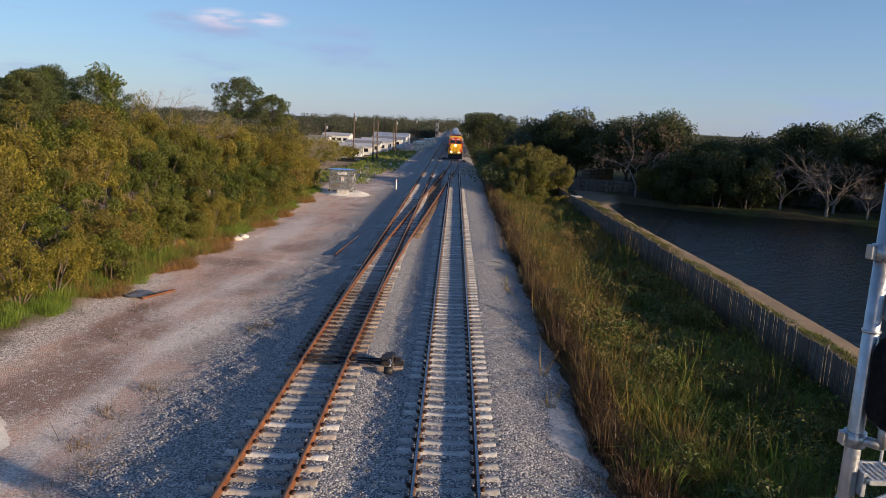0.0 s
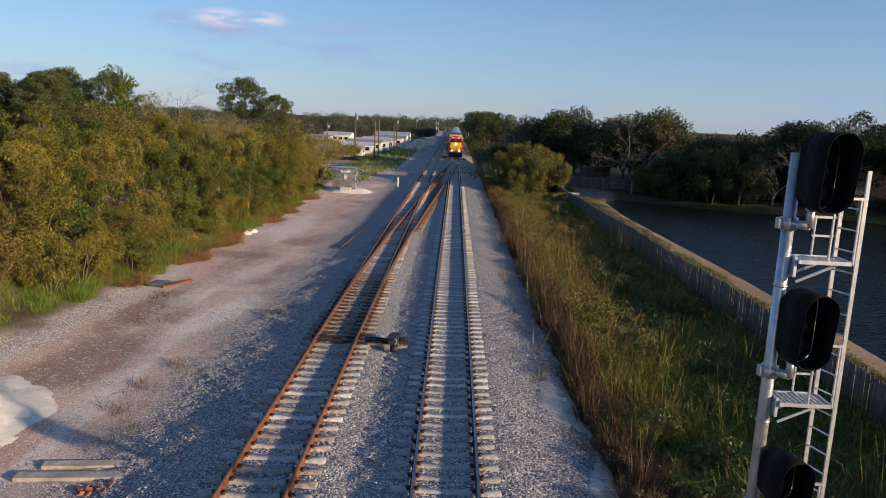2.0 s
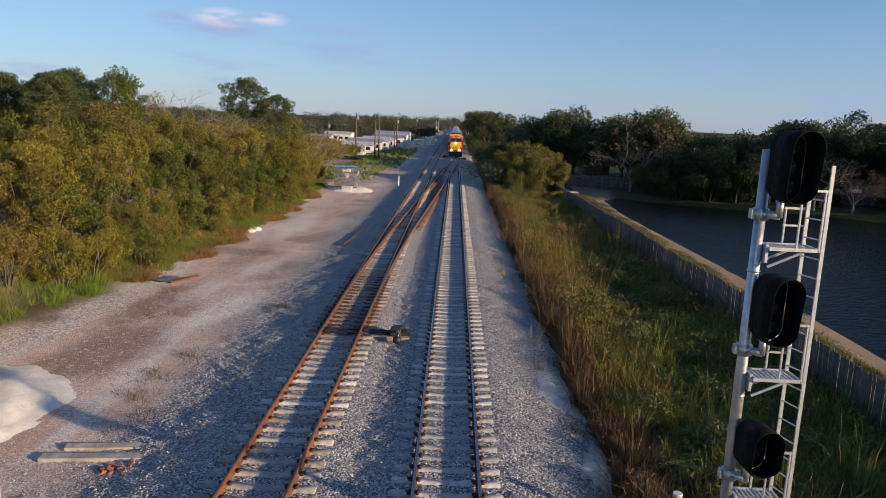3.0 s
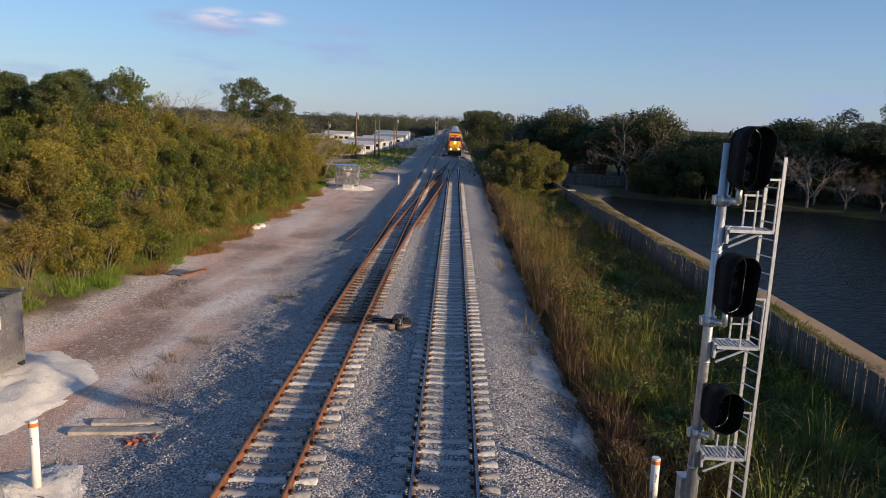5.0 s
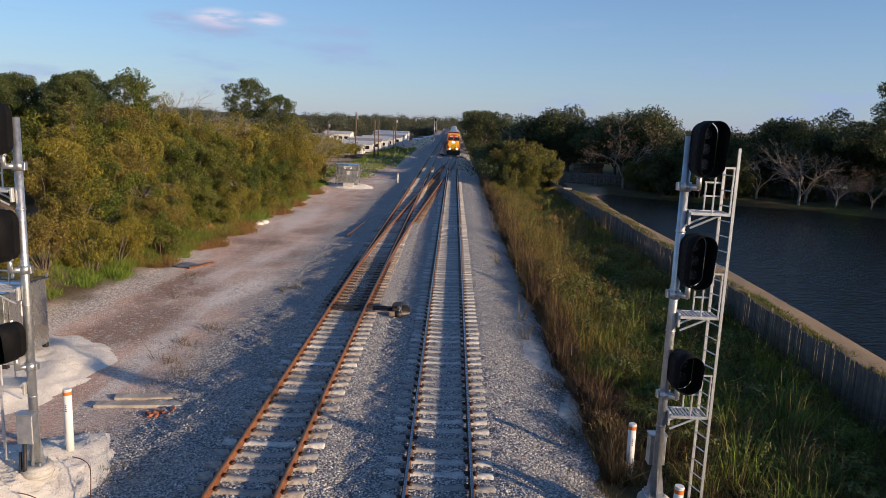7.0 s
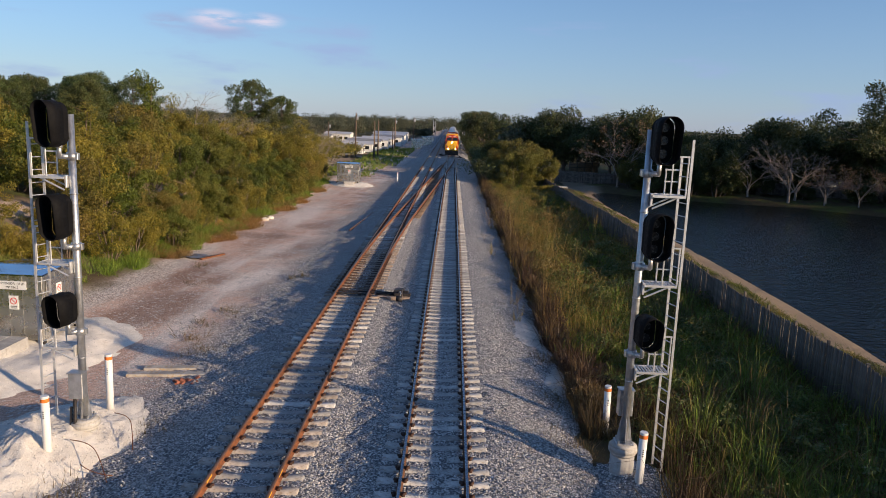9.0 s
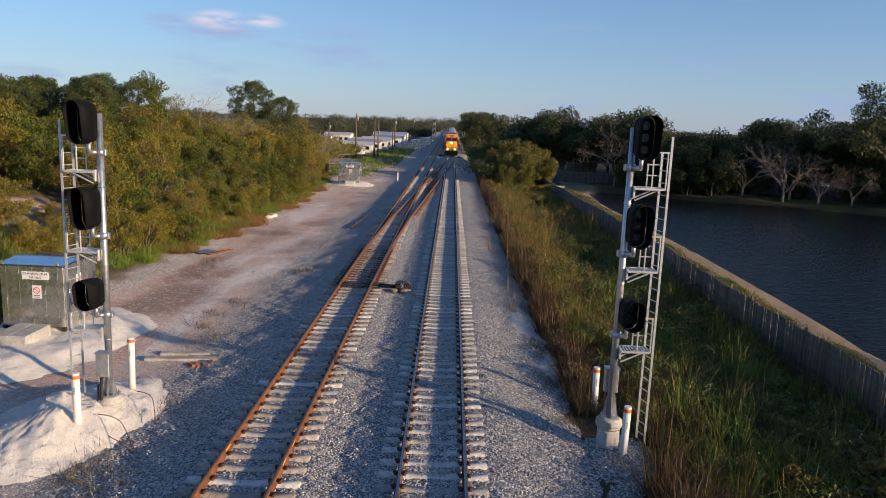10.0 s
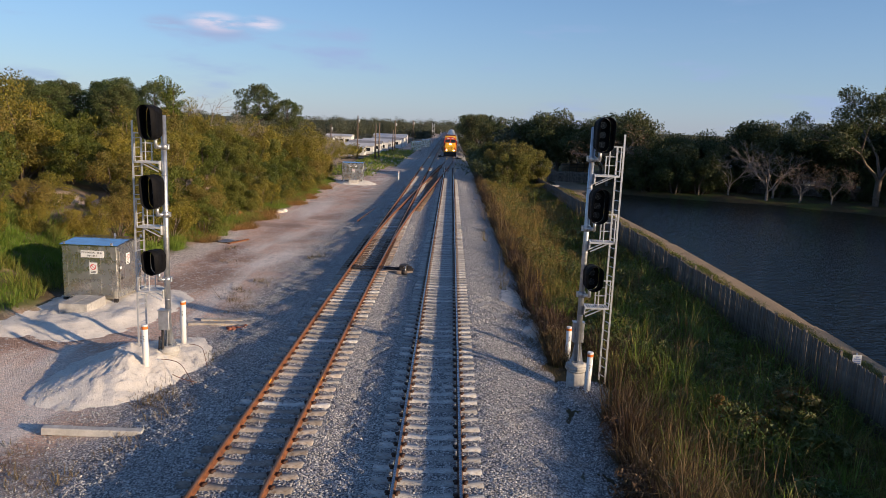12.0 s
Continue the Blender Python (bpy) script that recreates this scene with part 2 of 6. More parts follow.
def ground_material():
    """Yard gravel and pinkish dirt beside the tracks, sand by the water, leaf litter and dry grass elsewhere."""
    m = bpy.data.materials.new("ground")
    m.use_nodes = True
    k = Net(m.node_tree)
    p = k.place()
    xyz = k.n("ShaderNodeSeparateXYZ", {0: p})
    x, y = xyz.outputs[0], xyz.outputs[1]
    wob = k.math("MULTIPLY", k.math("SUBTRACT", k.noise(p, 0.25, 4.0), 0.5), 4.0)
    soil = k.mix(k.noise(p, 1.4, 6.0), (0.05, 0.037, 0.02), (0.11, 0.085, 0.045))
    soil = k.mix(k.ramp(k.noise(p, 0.35, 5.0), 0.45, 0.65), soil, (0.09, 0.105, 0.03))
    dirt, fine, vor = dirt_tone(k, p)
    dirt = k.mix(gravel_edge(k, p, x), dirt, bed_tone(k, p)[0])
    sand = k.mix(k.noise(p, 1.2, 5.0), (0.23, 0.17, 0.115), (0.33, 0.255, 0.175))
    road = k.math("MULTIPLY", k.ramp(k.math("ADD", x, wob), -17.6, -15.6), k.ramp(x, 4.2, 3.4))
    tone = k.mix(road, soil, dirt)
    bank = k.math("MULTIPLY", k.ramp(k.math("ADD", x, k.math("MULTIPLY", wob, 0.25)), 17.5, 17.9), k.ramp(x, 21.0, 23.0, 1.0, 0.0))
    tone = k.mix(bank, tone, sand)
    berm = k.math("MULTIPLY", k.math("MULTIPLY", k.ramp(x, -26.0, -22.0), k.ramp(x, -17.5, -19.5)), k.ramp(k.noise(p, 0.12, 3.0), 0.45, 0.55))
    tone = k.mix(berm, tone, (0.36, 0.27, 0.20))
    tone = k.mix(blot(k, p, -24.0, 42.5, 1.9, 2.0, 0), tone, (0.60, 0.46, 0.35))
    tone = k.mix(blot(k, p, -17.3, 57.5, 1.0, 2.6, -6), tone, (0.44, 0.19, 0.07))
    b = k.n("ShaderNodeBump", {"Height": k.math("ADD", fine, k.math("MULTIPLY", vor.outputs["Distance"], -0.7)), "Strength": 0.8, "Distance": 0.05})
    s = k.n("ShaderNodeBsdfPrincipled", {"Base Color": tone, "Roughness": 0.92, "Normal": b, "Specular IOR Level": 0.15})
    k.n("ShaderNodeOutputMaterial", {"Surface": s})
    return m


def water_material():
    m = bpy.data.materials.new("pond_water")
    m.use_nodes = True
    k = Net(m.node_tree)
    p = k.n("ShaderNodeMapping", {"Vector": k.place(), "Rotation": (0, 0, radians(25)), "Scale": (1.0, 2.6, 1.0)})
    h = k.math("ADD", k.noise(p, 1.15, 2.0, 0.5), k.math("MULTIPLY", k.noise(p, 5.0, 2.0), 0.22))
    b = k.n("ShaderNodeBump", {"Height": h, "Strength": 1.0, "Distance": 0.16})
    s = k.n("ShaderNodeBsdfPrincipled", {"Base Color": (0.006, 0.007, 0.006, 1), "Roughness": 0.03, "Normal": b, "IOR": 1.33, "Specular IOR Level": 0.42})
    k.n("ShaderNodeOutputMaterial", {"Surface": s})
    return m


def glow(name, colour, strength):
    m = bpy.data.materials.new(name)
    m.use_nodes = True
    k = Net(m.node_tree)
    k.n("ShaderNodeOutputMaterial", {"Surface": k.n("ShaderNodeEmission", {"Color": (*colour, 1), "Strength": strength})})
    return m


M_BALLAST = ballast_material()
M_GROUND = ground_material()
M_WATER = water_material()
M_CONCRETE_TIE = material("concrete_tie", (0.54, 0.52, 0.49), 0.85, vary=0.25, scale=4, bump=0.3, second=(0.36, 0.30, 0.25), per_object=0.32)
M_TIE_JOINED = material("concrete_tie_far", (0.46, 0.44, 0.41), 0.85, vary=0.25, scale=4, bump=0.3, second=(0.36, 0.30, 0.25), per_island=0.22)
M_TIE_BROWN = material("stained_concrete_tie", (0.43, 0.375, 0.325), 0.88, vary=0.3, scale=4, bump=0.3, second=(0.25, 0.18, 0.13), per_object=0.42)
M_TIE_RUST = material("rust_stained_tie", (0.21, 0.145, 0.10), 0.9, vary=0.35, scale=3, bump=0.3, second=(0.13, 0.08, 0.05), per_island=0.35)
M_TIE_RUST_PIECE = material("rust_stained_tie_near", (0.30, 0.235, 0.185), 0.9, vary=0.35, scale=3, bump=0.3, second=(0.14, 0.085, 0.055), per_object=0.35)
M_RAIL_SIDE = material("rusty_rail", (0.235, 0.085, 0.032), 0.85, vary=0.4, scale=3, bump=0.3, second=(0.11, 0.045, 0.025))
M_RAIL_MAIN = material("brown_rail", (0.13, 0.062, 0.035), 0.85, vary=0.4, scale=3, bump=0.3, second=(0.20, 0.085, 0.035))
M_RAIL_TOP = material("worn_rail_head", (0.26, 0.275, 0.33), 0.30, metal=1.0, vary=0.2, scale=2, bump=0.03)
M_RAIL_TOP_RUST = material("dull_rail_head", (0.26, 0.14, 0.09), 0.5, metal=0.6, vary=0.3, scale=2, bump=0.08)
M_CLIP = material("rusty_clip", (0.075, 0.038, 0.026), 0.85, vary=0.4, scale=8)
M_DARK_STEEL = material("dark_steel", (0.055, 0.05, 0.05), 0.6, metal=0.5, vary=0.4, scale=6)
M_GALV = material("galvanised_steel", (0.58, 0.59, 0.60), 0.42, metal=0.85, vary=0.18, scale=5, bump=0.08)
M_ALU = material("aluminium_ladder", (0.72, 0.72, 0.72), 0.45, metal=0.6, vary=0.12, scale=6, bump=0.05)
M_SHEET = material("brushed_aluminium_sheet", (0.66, 0.65, 0.61), 0.27, metal=0.9, vary=0.05, scale=0.6, bump=0.02, bump_scale=60)
M_BLACK = material("black_signal_paint", (0.007, 0.007, 0.008), 0.75, vary=0.3, scale=3, bump=0.05, spec=0.12)
M_LENS = material("dark_signal_lens", (0.03, 0.03, 0.033), 0.25, vary=0.1, scale=3, bump=0.0)
M_CONCRETE = material("cast_concrete", (0.50, 0.48, 0.45), 0.88, vary=0.22, scale=2.5, bump=0.25, second=(0.38, 0.36, 0.33))
M_WHITE_PIPE = material("white_pvc", (0.82, 0.81, 0.78), 0.4, vary=0.06, scale=3, bump=0.03)
M_ORANGE = material("orange_band", (0.80, 0.20, 0.03), 0.45, vary=0.1, scale=4, bump=0.02)
M_LIMEROCK = material("white_lime_rock", (0.86, 0.80, 0.71), 0.95, vary=0.15, scale=1.5, bump=1.0, bump_scale=26, second=(0.76, 0.69, 0.60))
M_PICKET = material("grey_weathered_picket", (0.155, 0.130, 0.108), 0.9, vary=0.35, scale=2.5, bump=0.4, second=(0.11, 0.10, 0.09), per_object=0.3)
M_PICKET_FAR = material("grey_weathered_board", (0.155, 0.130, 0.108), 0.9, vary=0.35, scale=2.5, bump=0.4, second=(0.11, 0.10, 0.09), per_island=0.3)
M_PLANK = material("weathered_plank", (0.46, 0.42, 0.37), 0.9, vary=0.35, scale=3, bump=0.4, second=(0.42, 0.30, 0.17))
M_SCRAP = material("blue_grey_scrap", (0.20, 0.24, 0.30), 0.45, metal=0.4, vary=0.3, scale=3, bump=0.1, second=(0.24, 0.12, 0.06))
M_BRICK = material("broken_red_brick", (0.33, 0.12, 0.075), 0.9, vary=0.3, scale=6)
M_BARK = material("grey_brown_bark", (0.16, 0.12, 0.09), 0.95, vary=0.4, scale=6, bump=0.6)
M_BARE = material("bleached_bare_wood", (0.29, 0.245, 0.21), 0.95, vary=0.3, scale=5, bump=0.4)
M_LEAF = leaf_material("olive_shrub_leaves", (0.108, 0.106, 0.017), (0.262, 0.222, 0.030), (0.29, 0.222, 0.036))
M_LEAF_GREEN = leaf_material("fresh_green_leaves", (0.056, 0.080, 0.013), (0.120, 0.146, 0.022), (0.19, 0.18, 0.032))
M_LEAF_DARK = leaf_material("dark_oak_leaves", (0.040, 0.056, 0.020), (0.078, 0.098, 0.030), (0.115, 0.112, 0.04))
M_LEAF_GOLD = leaf_material("golden_shrub_leaves", (0.085, 0.095, 0.02), (0.165, 0.155, 0.03), (0.20, 0.155, 0.035))
M_DRY_LEAF = leaf_material("dry_red_brown_leaves", (0.27, 0.16, 0.10), (0.34, 0.21, 0.13), (0.20, 0.12, 0.08))
M_PINE = leaf_material("pine_needles", (0.045, 0.07, 0.02), (0.085, 0.115, 0.03), (0.115, 0.12, 0.04))
# distance haze is painted into these leaf tones, paler and bluer than near ones
M_FAR_LEAF = leaf_material("haze_tinted_distant_leaves", (0.065, 0.08, 0.05), (0.10, 0.11, 0.062), (0.13, 0.12, 0.075))
M_GRASS = grass_material("verge_grass", (0.115, 0.185, 0.024), (0.235, 0.290, 0.050), (0.30, 0.245, 0.070), (0.14, 0.084, 0.040))
M_STRAW = leaf_material("straw_grass", (0.30, 0.21, 0.06), (0.20, 0.175, 0.045), (0.34, 0.21, 0.06))
M_STRAW_DULL = leaf_material("dull_dry_grass", (0.18, 0.12, 0.065), (0.12, 0.11, 0.042), (0.23, 0.155, 0.08))
M_GREEN_GRASS = leaf_material("green_grass", (0.11, 0.19, 0.022), (0.18, 0.25, 0.036), (0.23, 0.22, 0.05))


# ---- building helpers ----
def thing(name, label, category, m=None, group="", kind=""):
    ob = new(name)
    ob.empty_display_size = 0.2
    if m is not None:
        ob.matrix_basis = m
    return tagged(ob, label, category, group, kind)


def mesh_of(name, bm, mats, smooth=False):
    me = bpy.data.meshes.new(name)
    bm.to_mesh(me)
    bm.free()
    for mt in (mats if isinstance(mats, (list, tuple)) else [mats]):
        me.materials.append(mt)
    if smooth:
        me.polygons.foreach_set("use_smooth", [True] * len(me.polygons))
    return me


def part(name, bm, mats, parent=None, label="", smooth=False, m=None):
    me = bm if isinstance(bm, bpy.types.Mesh) else mesh_of(name, bm, mats, smooth)
    ob = new(name, me)
    ob.parent = parent
    if m is not None:
        ob.matrix_basis = m
    if label:
        ob["label"] = label
    return ob


def raw_mesh(name, verts, faces, mats, smooth=False, index=None):
    me = bpy.data.meshes.new(name)
    verts, faces = np.asarray(verts, np.float32), np.asarray(faces, np.int32)
    n, s = faces.shape
    me.vertices.add(len(verts))
    me.vertices.foreach_set("co", verts.ravel())
    me.loops.add(n * s)
    me.loops.foreach_set("vertex_index", faces.ravel())
    me.polygons.add(n)
    me.polygons.foreach_set("loop_start", np.arange(0, n * s, s, dtype=np.int32))
    if index is not None:
        me.polygons.foreach_set("material_index", np.asarray(index, np.int32))
    if smooth:
        me.polygons.foreach_set("use_smooth", np.ones(n, bool))
    me.update(calc_edges=True)
    for mt in (mats if isinstance(mats, (list, tuple)) else [mats]):
        me.materials.append(mt)
    return me


def box(bm, centre, size, bevel=0.0, turn=None, mat=0):
    m = Matrix.Translation(centre) @ (turn or Matrix()) @ Matrix.Diagonal((*size, 1))
    made = bmesh.ops.create_cube(bm, size=1.0, matrix=m)
    faces = {f for v in made["verts"] for f in v.link_faces}
    if bevel:
        out = bmesh.ops.bevel(bm, geom=list({e for v in made["verts"] for e in v.link_edges}), offset=bevel, segments=1, affect="EDGES")
        faces = {f for f in faces if f.is_valid} | set(out["faces"])
    for f in faces:
        f.material_index = mat
    return bm


def tube(bm, a, b, r0, r1=None, sides=10, caps=True, mat=0):
    a, b = Vector(a), Vector(b)
    d = b - a
    r1 = r0 if r1 is None else r1
    q = d.to_track_quat("Z", "Y").to_matrix()
    ring = [[bm.verts.new(p + q @ Vector((r * math.cos(6.28318 * i / sides), r * math.sin(6.28318 * i / sides), 0))) for i in range(sides)] for p, r in ((a, r0), (b, r1))]
    for i in range(sides):
        f = bm.faces.new((ring[0][i], ring[0][(i + 1) % sides], ring[1][(i + 1) % sides], ring[1][i]))
        f.smooth, f.material_index = sides > 6, mat
    if caps:
        bm.faces.new(ring[0][::-1]).material_index = mat
        bm.faces.new(ring[1]).material_index = mat
    return bm


def prism(bm, outline, depth, m=None, mat=0):
    """A flat outline in x and z, drawn out along y from 0 to depth."""
    m = m or Matrix()
    a = [bm.verts.new(m @ Vector((x, 0, z))) for x, z in outline]
    b = [bm.verts.new(m @ Vector((x, depth, z))) for x, z in outline]
    bm.faces.new(a).material_index = mat
    bm.faces.new(b[::-1]).material_index = mat
    for i in range(len(a)):
        j = (i + 1) % len(a)
        bm.faces.new((a[j], a[i], b[i], b[j])).material_index = mat
    return bm


def B():
    return bmesh.new()

# ---- lie of the land ----
POND = [(18.9, 8), (19.1, 28), (19.6, 44), (19.8, 60), (19.5, 75), (19.2, 92), (20.0, 107), (22.5, 110.5), (26, 107.9), (32.3, 103.9), (38.5, 101.8), (46.6, 99.5), (56.5, 90.5), (63, 79), (58, 58), (42, 36), (28, 14)]


def pond_depth(x, y):
    """How far a place lies inside the pond's shore, in metres; negative outside it."""
    x, y = np.asarray(x, float), np.asarray(y, float)
    inside = np.zeros(x.shape, bool)
    near = np.full(x.shape, 1e9)
    for (ax, ay), (bx, by) in zip(POND, POND[1:] + POND[:1]):
        cross = ((ay > y) != (by > y)) & (x < (bx - ax) * (y - ay) / (by - ay + 1e-12) + ax)
        inside ^= cross
        t = np.clip(((x - ax) * (bx - ax) + (y - ay) * (by - ay)) / ((bx - ax) ** 2 + (by - ay) ** 2), 0, 1)
        near = np.minimum(near, np.hypot(x - ax - t * (bx - ax), y - ay - t * (by - ay)))
    return np.where(inside, near, -near)


def wave(x, y, s, k=0.0):
    return np.sin(x * s + k) * np.cos(y * s * 0.83 + 1.7 * k) + 0.5 * np.sin(x * s * 2.3 + y * s * 1.9 + k)


def land(x, y):
    """Height of the natural ground."""
    x, y = np.asarray(x, float), np.asarray(y, float)
    z = np.interp(x, [-400, -60, -34, -27, -22, -18.5, -16.5, -14, -8, -6.5, 2.5, 4.2, 7, 13, 14.5, 17, 19, 24, 400],
                  [0.5, 0.5, 2.4, 3.0, 1.9, 0.1, -0.55, -0.7, -0.7, -0.72, -0.8, -0.78, -0.9, -0.95, -0.95, -1.15, -1.5, -0.9, 0.3])
    calm = np.interp(y, [-60, 20, 80, 105], [1, 1, 1, 0.0])
    z = np.where(x < -16, -0.6 + (z + 0.6) * calm, z)
    rough = np.clip(np.maximum(np.abs(x + 5) - 13, 0) / 6, 0, 1)
    z = z + rough * 0.16 * wave(x, y, 0.5) + 0.02 * wave(x, y, 1.7, 2.0)
    d = pond_depth(x, y)
    z = np.where(d > -3, np.minimum(z, -1.6 - 0.35 * np.clip(d, -3, 3)), z)
    return z


def sheet(name, xs, ys, height, mat, label, category, kind="structure"):
    X, Y = np.meshgrid(xs, ys)
    V = np.c_[X.ravel(), Y.ravel(), height(X, Y).ravel()]
    nx, ny = len(xs), len(ys)
    i = (np.arange(ny - 1)[:, None] * nx + np.arange(nx - 1)).ravel()
    ob = new(name, raw_mesh(name, V, np.c_[i, i + 1, i + nx + 1, i + nx], mat, True))
    return tagged(ob, label, category, kind=kind)


xs = np.unique(np.r_[-3000, -1200, -500, -250, -150, np.arange(-100, -40, 6), np.arange(-40, 28, 0.5), np.arange(28, 80, 3), 100, 150, 250, 500, 1200, 3000])
ys = np.unique(np.r_[-600, -200, -100, np.arange(-60, 10, 5), np.arange(10, 120, 0.7), np.arange(120, 200, 5), 220, 250, 300, 400, 600, 900, 1500, 3000])
sheet("ground", xs, ys, land, M_GROUND, "sandy gravel yard, leaf litter and rough grass", "ground")

pond = new("pond_water", raw_mesh("pond_water", [(8 + 60 * (i % 2), 0 + 125 * (i // 2), -1.62) for i in range(4)], [(0, 1, 3, 2)], M_WATER))
pond.data.transform(Matrix.Translation((8, 0, 0)))
tagged(pond, "dark rippled pond water reflecting the sky", "water", kind="structure")


# ---- the railway ----
SIDING = -4.25      # centre of the second track
GAUGE = 0.7525      # half of the distance between rail heads


def cross_x(y, y0, y1, a, b):
    """A crossover's centre line: straight between two short curves."""
    u = np.clip((y - y0) / (y1 - y0), 0, 1)
    k = 0.22
    s = np.where(u < k, u * u / (2 * k), np.where(u > 1 - k, (1 - k) - (1 - u) ** 2 / (2 * k) + 0.0, u - k / 2))
    s = s / (1 - k)
    return a + (b - a) * np.clip(s, 0, 1)


def ballast_height(x, y):
    x, y = np.asarray(x, float), np.asarray(y, float)
    ragged = np.clip((-6.2 - x) / 0.8, 0, 1) * (0.26 * wave(y, y, 0.37, 1.0) + 0.06 * wave(x, y, 1.9, 0.4))
    rail = np.minimum(np.abs(x), np.abs(x - SIDING))
    ragged = ragged + np.clip((x - 2.6) / 1.0, 0, 1) * (0.16 * wave(y, y, 0.9, 0.2) + 0.10 * wave(x, y, 2.7, 0.9))
    x = np.clip(x + ragged, -10.2, 4.4)
    z = np.interp(x, [-10.2, -8.5, -8.0, -7.65, -7.3, -6.5, -5.75, -2.9, -2.25, -1.5, 1.5, 2.0, 3.2, 4.0, 4.4], [-0.82, -0.68, -0.655, -0.615, -0.57, -0.40, -0.23, -0.225, -0.325, -0.215, -0.21, -0.265, -0.50, -0.71, -0.95])
    return z + np.where(rail < 1.2, 0.006, 0.012) * wave(x, y, 2.2) + np.where(rail < 1.2, 0.004, 0.019) * wave(x, y, 6.1, 1.0) + np.where(rail < 1.3, 0.0, 0.006) * wave(x, y, 13.0, 0.3) + np.where(rail < 1.32, 0.0, 0.010) * np.sin(x * 91.7 + y * 57.3) * np.sin(x * 37.1 - y * 83.9)


xs = np.unique(np.r_[np.arange(-10.2, 4.41, 0.13)])
ys = np.unique(np.r_[np.arange(-30, 8, 2.0), np.arange(8, 60, 0.13), np.arange(60, 130, 0.6), np.arange(130, 700, 10)])
sheet("ballast_bed", xs, ys, ballast_height, M_BALLAST, "grey crushed limestone track ballast", "ballast")


def rail_mesh(name, line, z0=0.0, top=None, side=None):
    """A rail along points (x, y): head, web and foot."""
    prof = [(-0.036, 0.0), (0.036, 0.0), (0.036, -0.035), (0.010, -0.048), (0.010, -0.140), (0.070, -0.158), (0.070, -0.172), (-0.070, -0.172), (-0.070, -0.158), (-0.010, -0.140), (-0.010, -0.048), (-0.036, -0.035)]
    line = np.asarray(line, float)
    n, s = len(line), len(prof)
    px, pz = np.array(prof).T
    V = np.stack([line[:, 0, None] + px, np.repeat(line[:, 1, None], s, 1), np.broadcast_to(pz + z0, (n, s))], -1).reshape(-1, 3)
    faces, index = [], []
    for i in range(n - 1):
        for j in range(s):
            k = (j + 1) % s
            faces.append((i * s + j, i * s + k, (i + 1) * s + k, (i + 1) * s + j))
            index.append(1 if j in (0, 1, 11) else 0)
    return raw_mesh(name, V, faces, [side or M_RAIL_SIDE, top or M_RAIL_TOP], index=index)


def tie_mesh(length=2.59):
    """A concrete tie: broad shoulders under the rails, waisted and lower in the middle."""
    h = length / 2
    st = [(-h, 0.115, -0.035), (-h + 0.03, 0.13, 0.0), (-0.95, 0.13, 0.0), (-0.5, 0.13, 0.0), (-0.25, 0.115, -0.03), (0.25, 0.115, -0.03), (0.5, 0.13, 0.0), (0.95, 0.13, 0.0), (h - 0.03, 0.13, 0.0), (h, 0.115, -0.035)]
    V, Fc = [], []
    for x, w, z in st:
        V += [(x, -w - 0.015, z - 0.16), (x, -w, z), (x, w, z), (x, w + 0.015, z - 0.16)]
    for i in range(len(st) - 1):
        for j in range(3):
            Fc.append((i * 4 + j, (i + 1) * 4 + j, (i + 1) * 4 + j + 1, i * 4 + j + 1))
    Fc += [(0, 1, 2, 3), tuple(len(V) - k for k in (1, 2, 3, 4))]
    return V, Fc


def clip_mesh():
    """The four spring clips and pads of one tie."""
    V, Fc = [], []
    for rx in (-GAUGE, GAUGE):
        for s in (-1, 1):
            for (cx, cy, cz, sx, sy, sz) in ((rx + s * 0.105, 0.0, 0.020, 0.036, 0.075, 0.024), (rx + s * 0.135, 0.045, 0.020, 0.035, 0.022, 0.026)):
                o = len(V)
                V += [(cx + a * sx, cy + b * sy, cz + c * sz) for a in (-1, 1) for b in (-1, 1) for c in (-1, 1)]
                Fc += [tuple(o + q for q in f) for f in ((0, 1, 3, 2), (4, 6, 7, 5), (0, 4, 5, 1), (2, 3, 7, 6), (1, 5, 7, 3), (0, 2, 6, 4))]
    return V, Fc


def many(V, Fc, poses):
    """One mesh of many copies: poses of x, y, z, turn and stretch in x."""
    V, Fc = np.array(V, float), np.array(Fc)
    out, faces = [], []
    for k, (x, y, z, a, s) in enumerate(poses):
        c, d = math.cos(a), math.sin(a)
        W = V * (s, 1, 1)
        out.append(np.c_[W[:, 0] * c - W[:, 1] * d + x, W[:, 0] * d + W[:, 1] * c + y, W[:, 2] + z])
        faces.append(Fc + k * len(V))
    return np.concatenate(out), np.concatenate(faces)


TIE_TOP = -0.175
TIE_V, TIE_F = tie_mesh()
TIE_DATA = raw_mesh("tie", TIE_V, TIE_F, M_CONCRETE_TIE)
TIE_BROWN = raw_mesh("tie", TIE_V, TIE_F, M_TIE_BROWN)
TIE_RUST = raw_mesh("tie", TIE_V, TIE_F, M_TIE_RUST_PIECE)
CLIP_V, CLIP_F = clip_mesh()
TIES = []           # parts to lay out at the end of the file


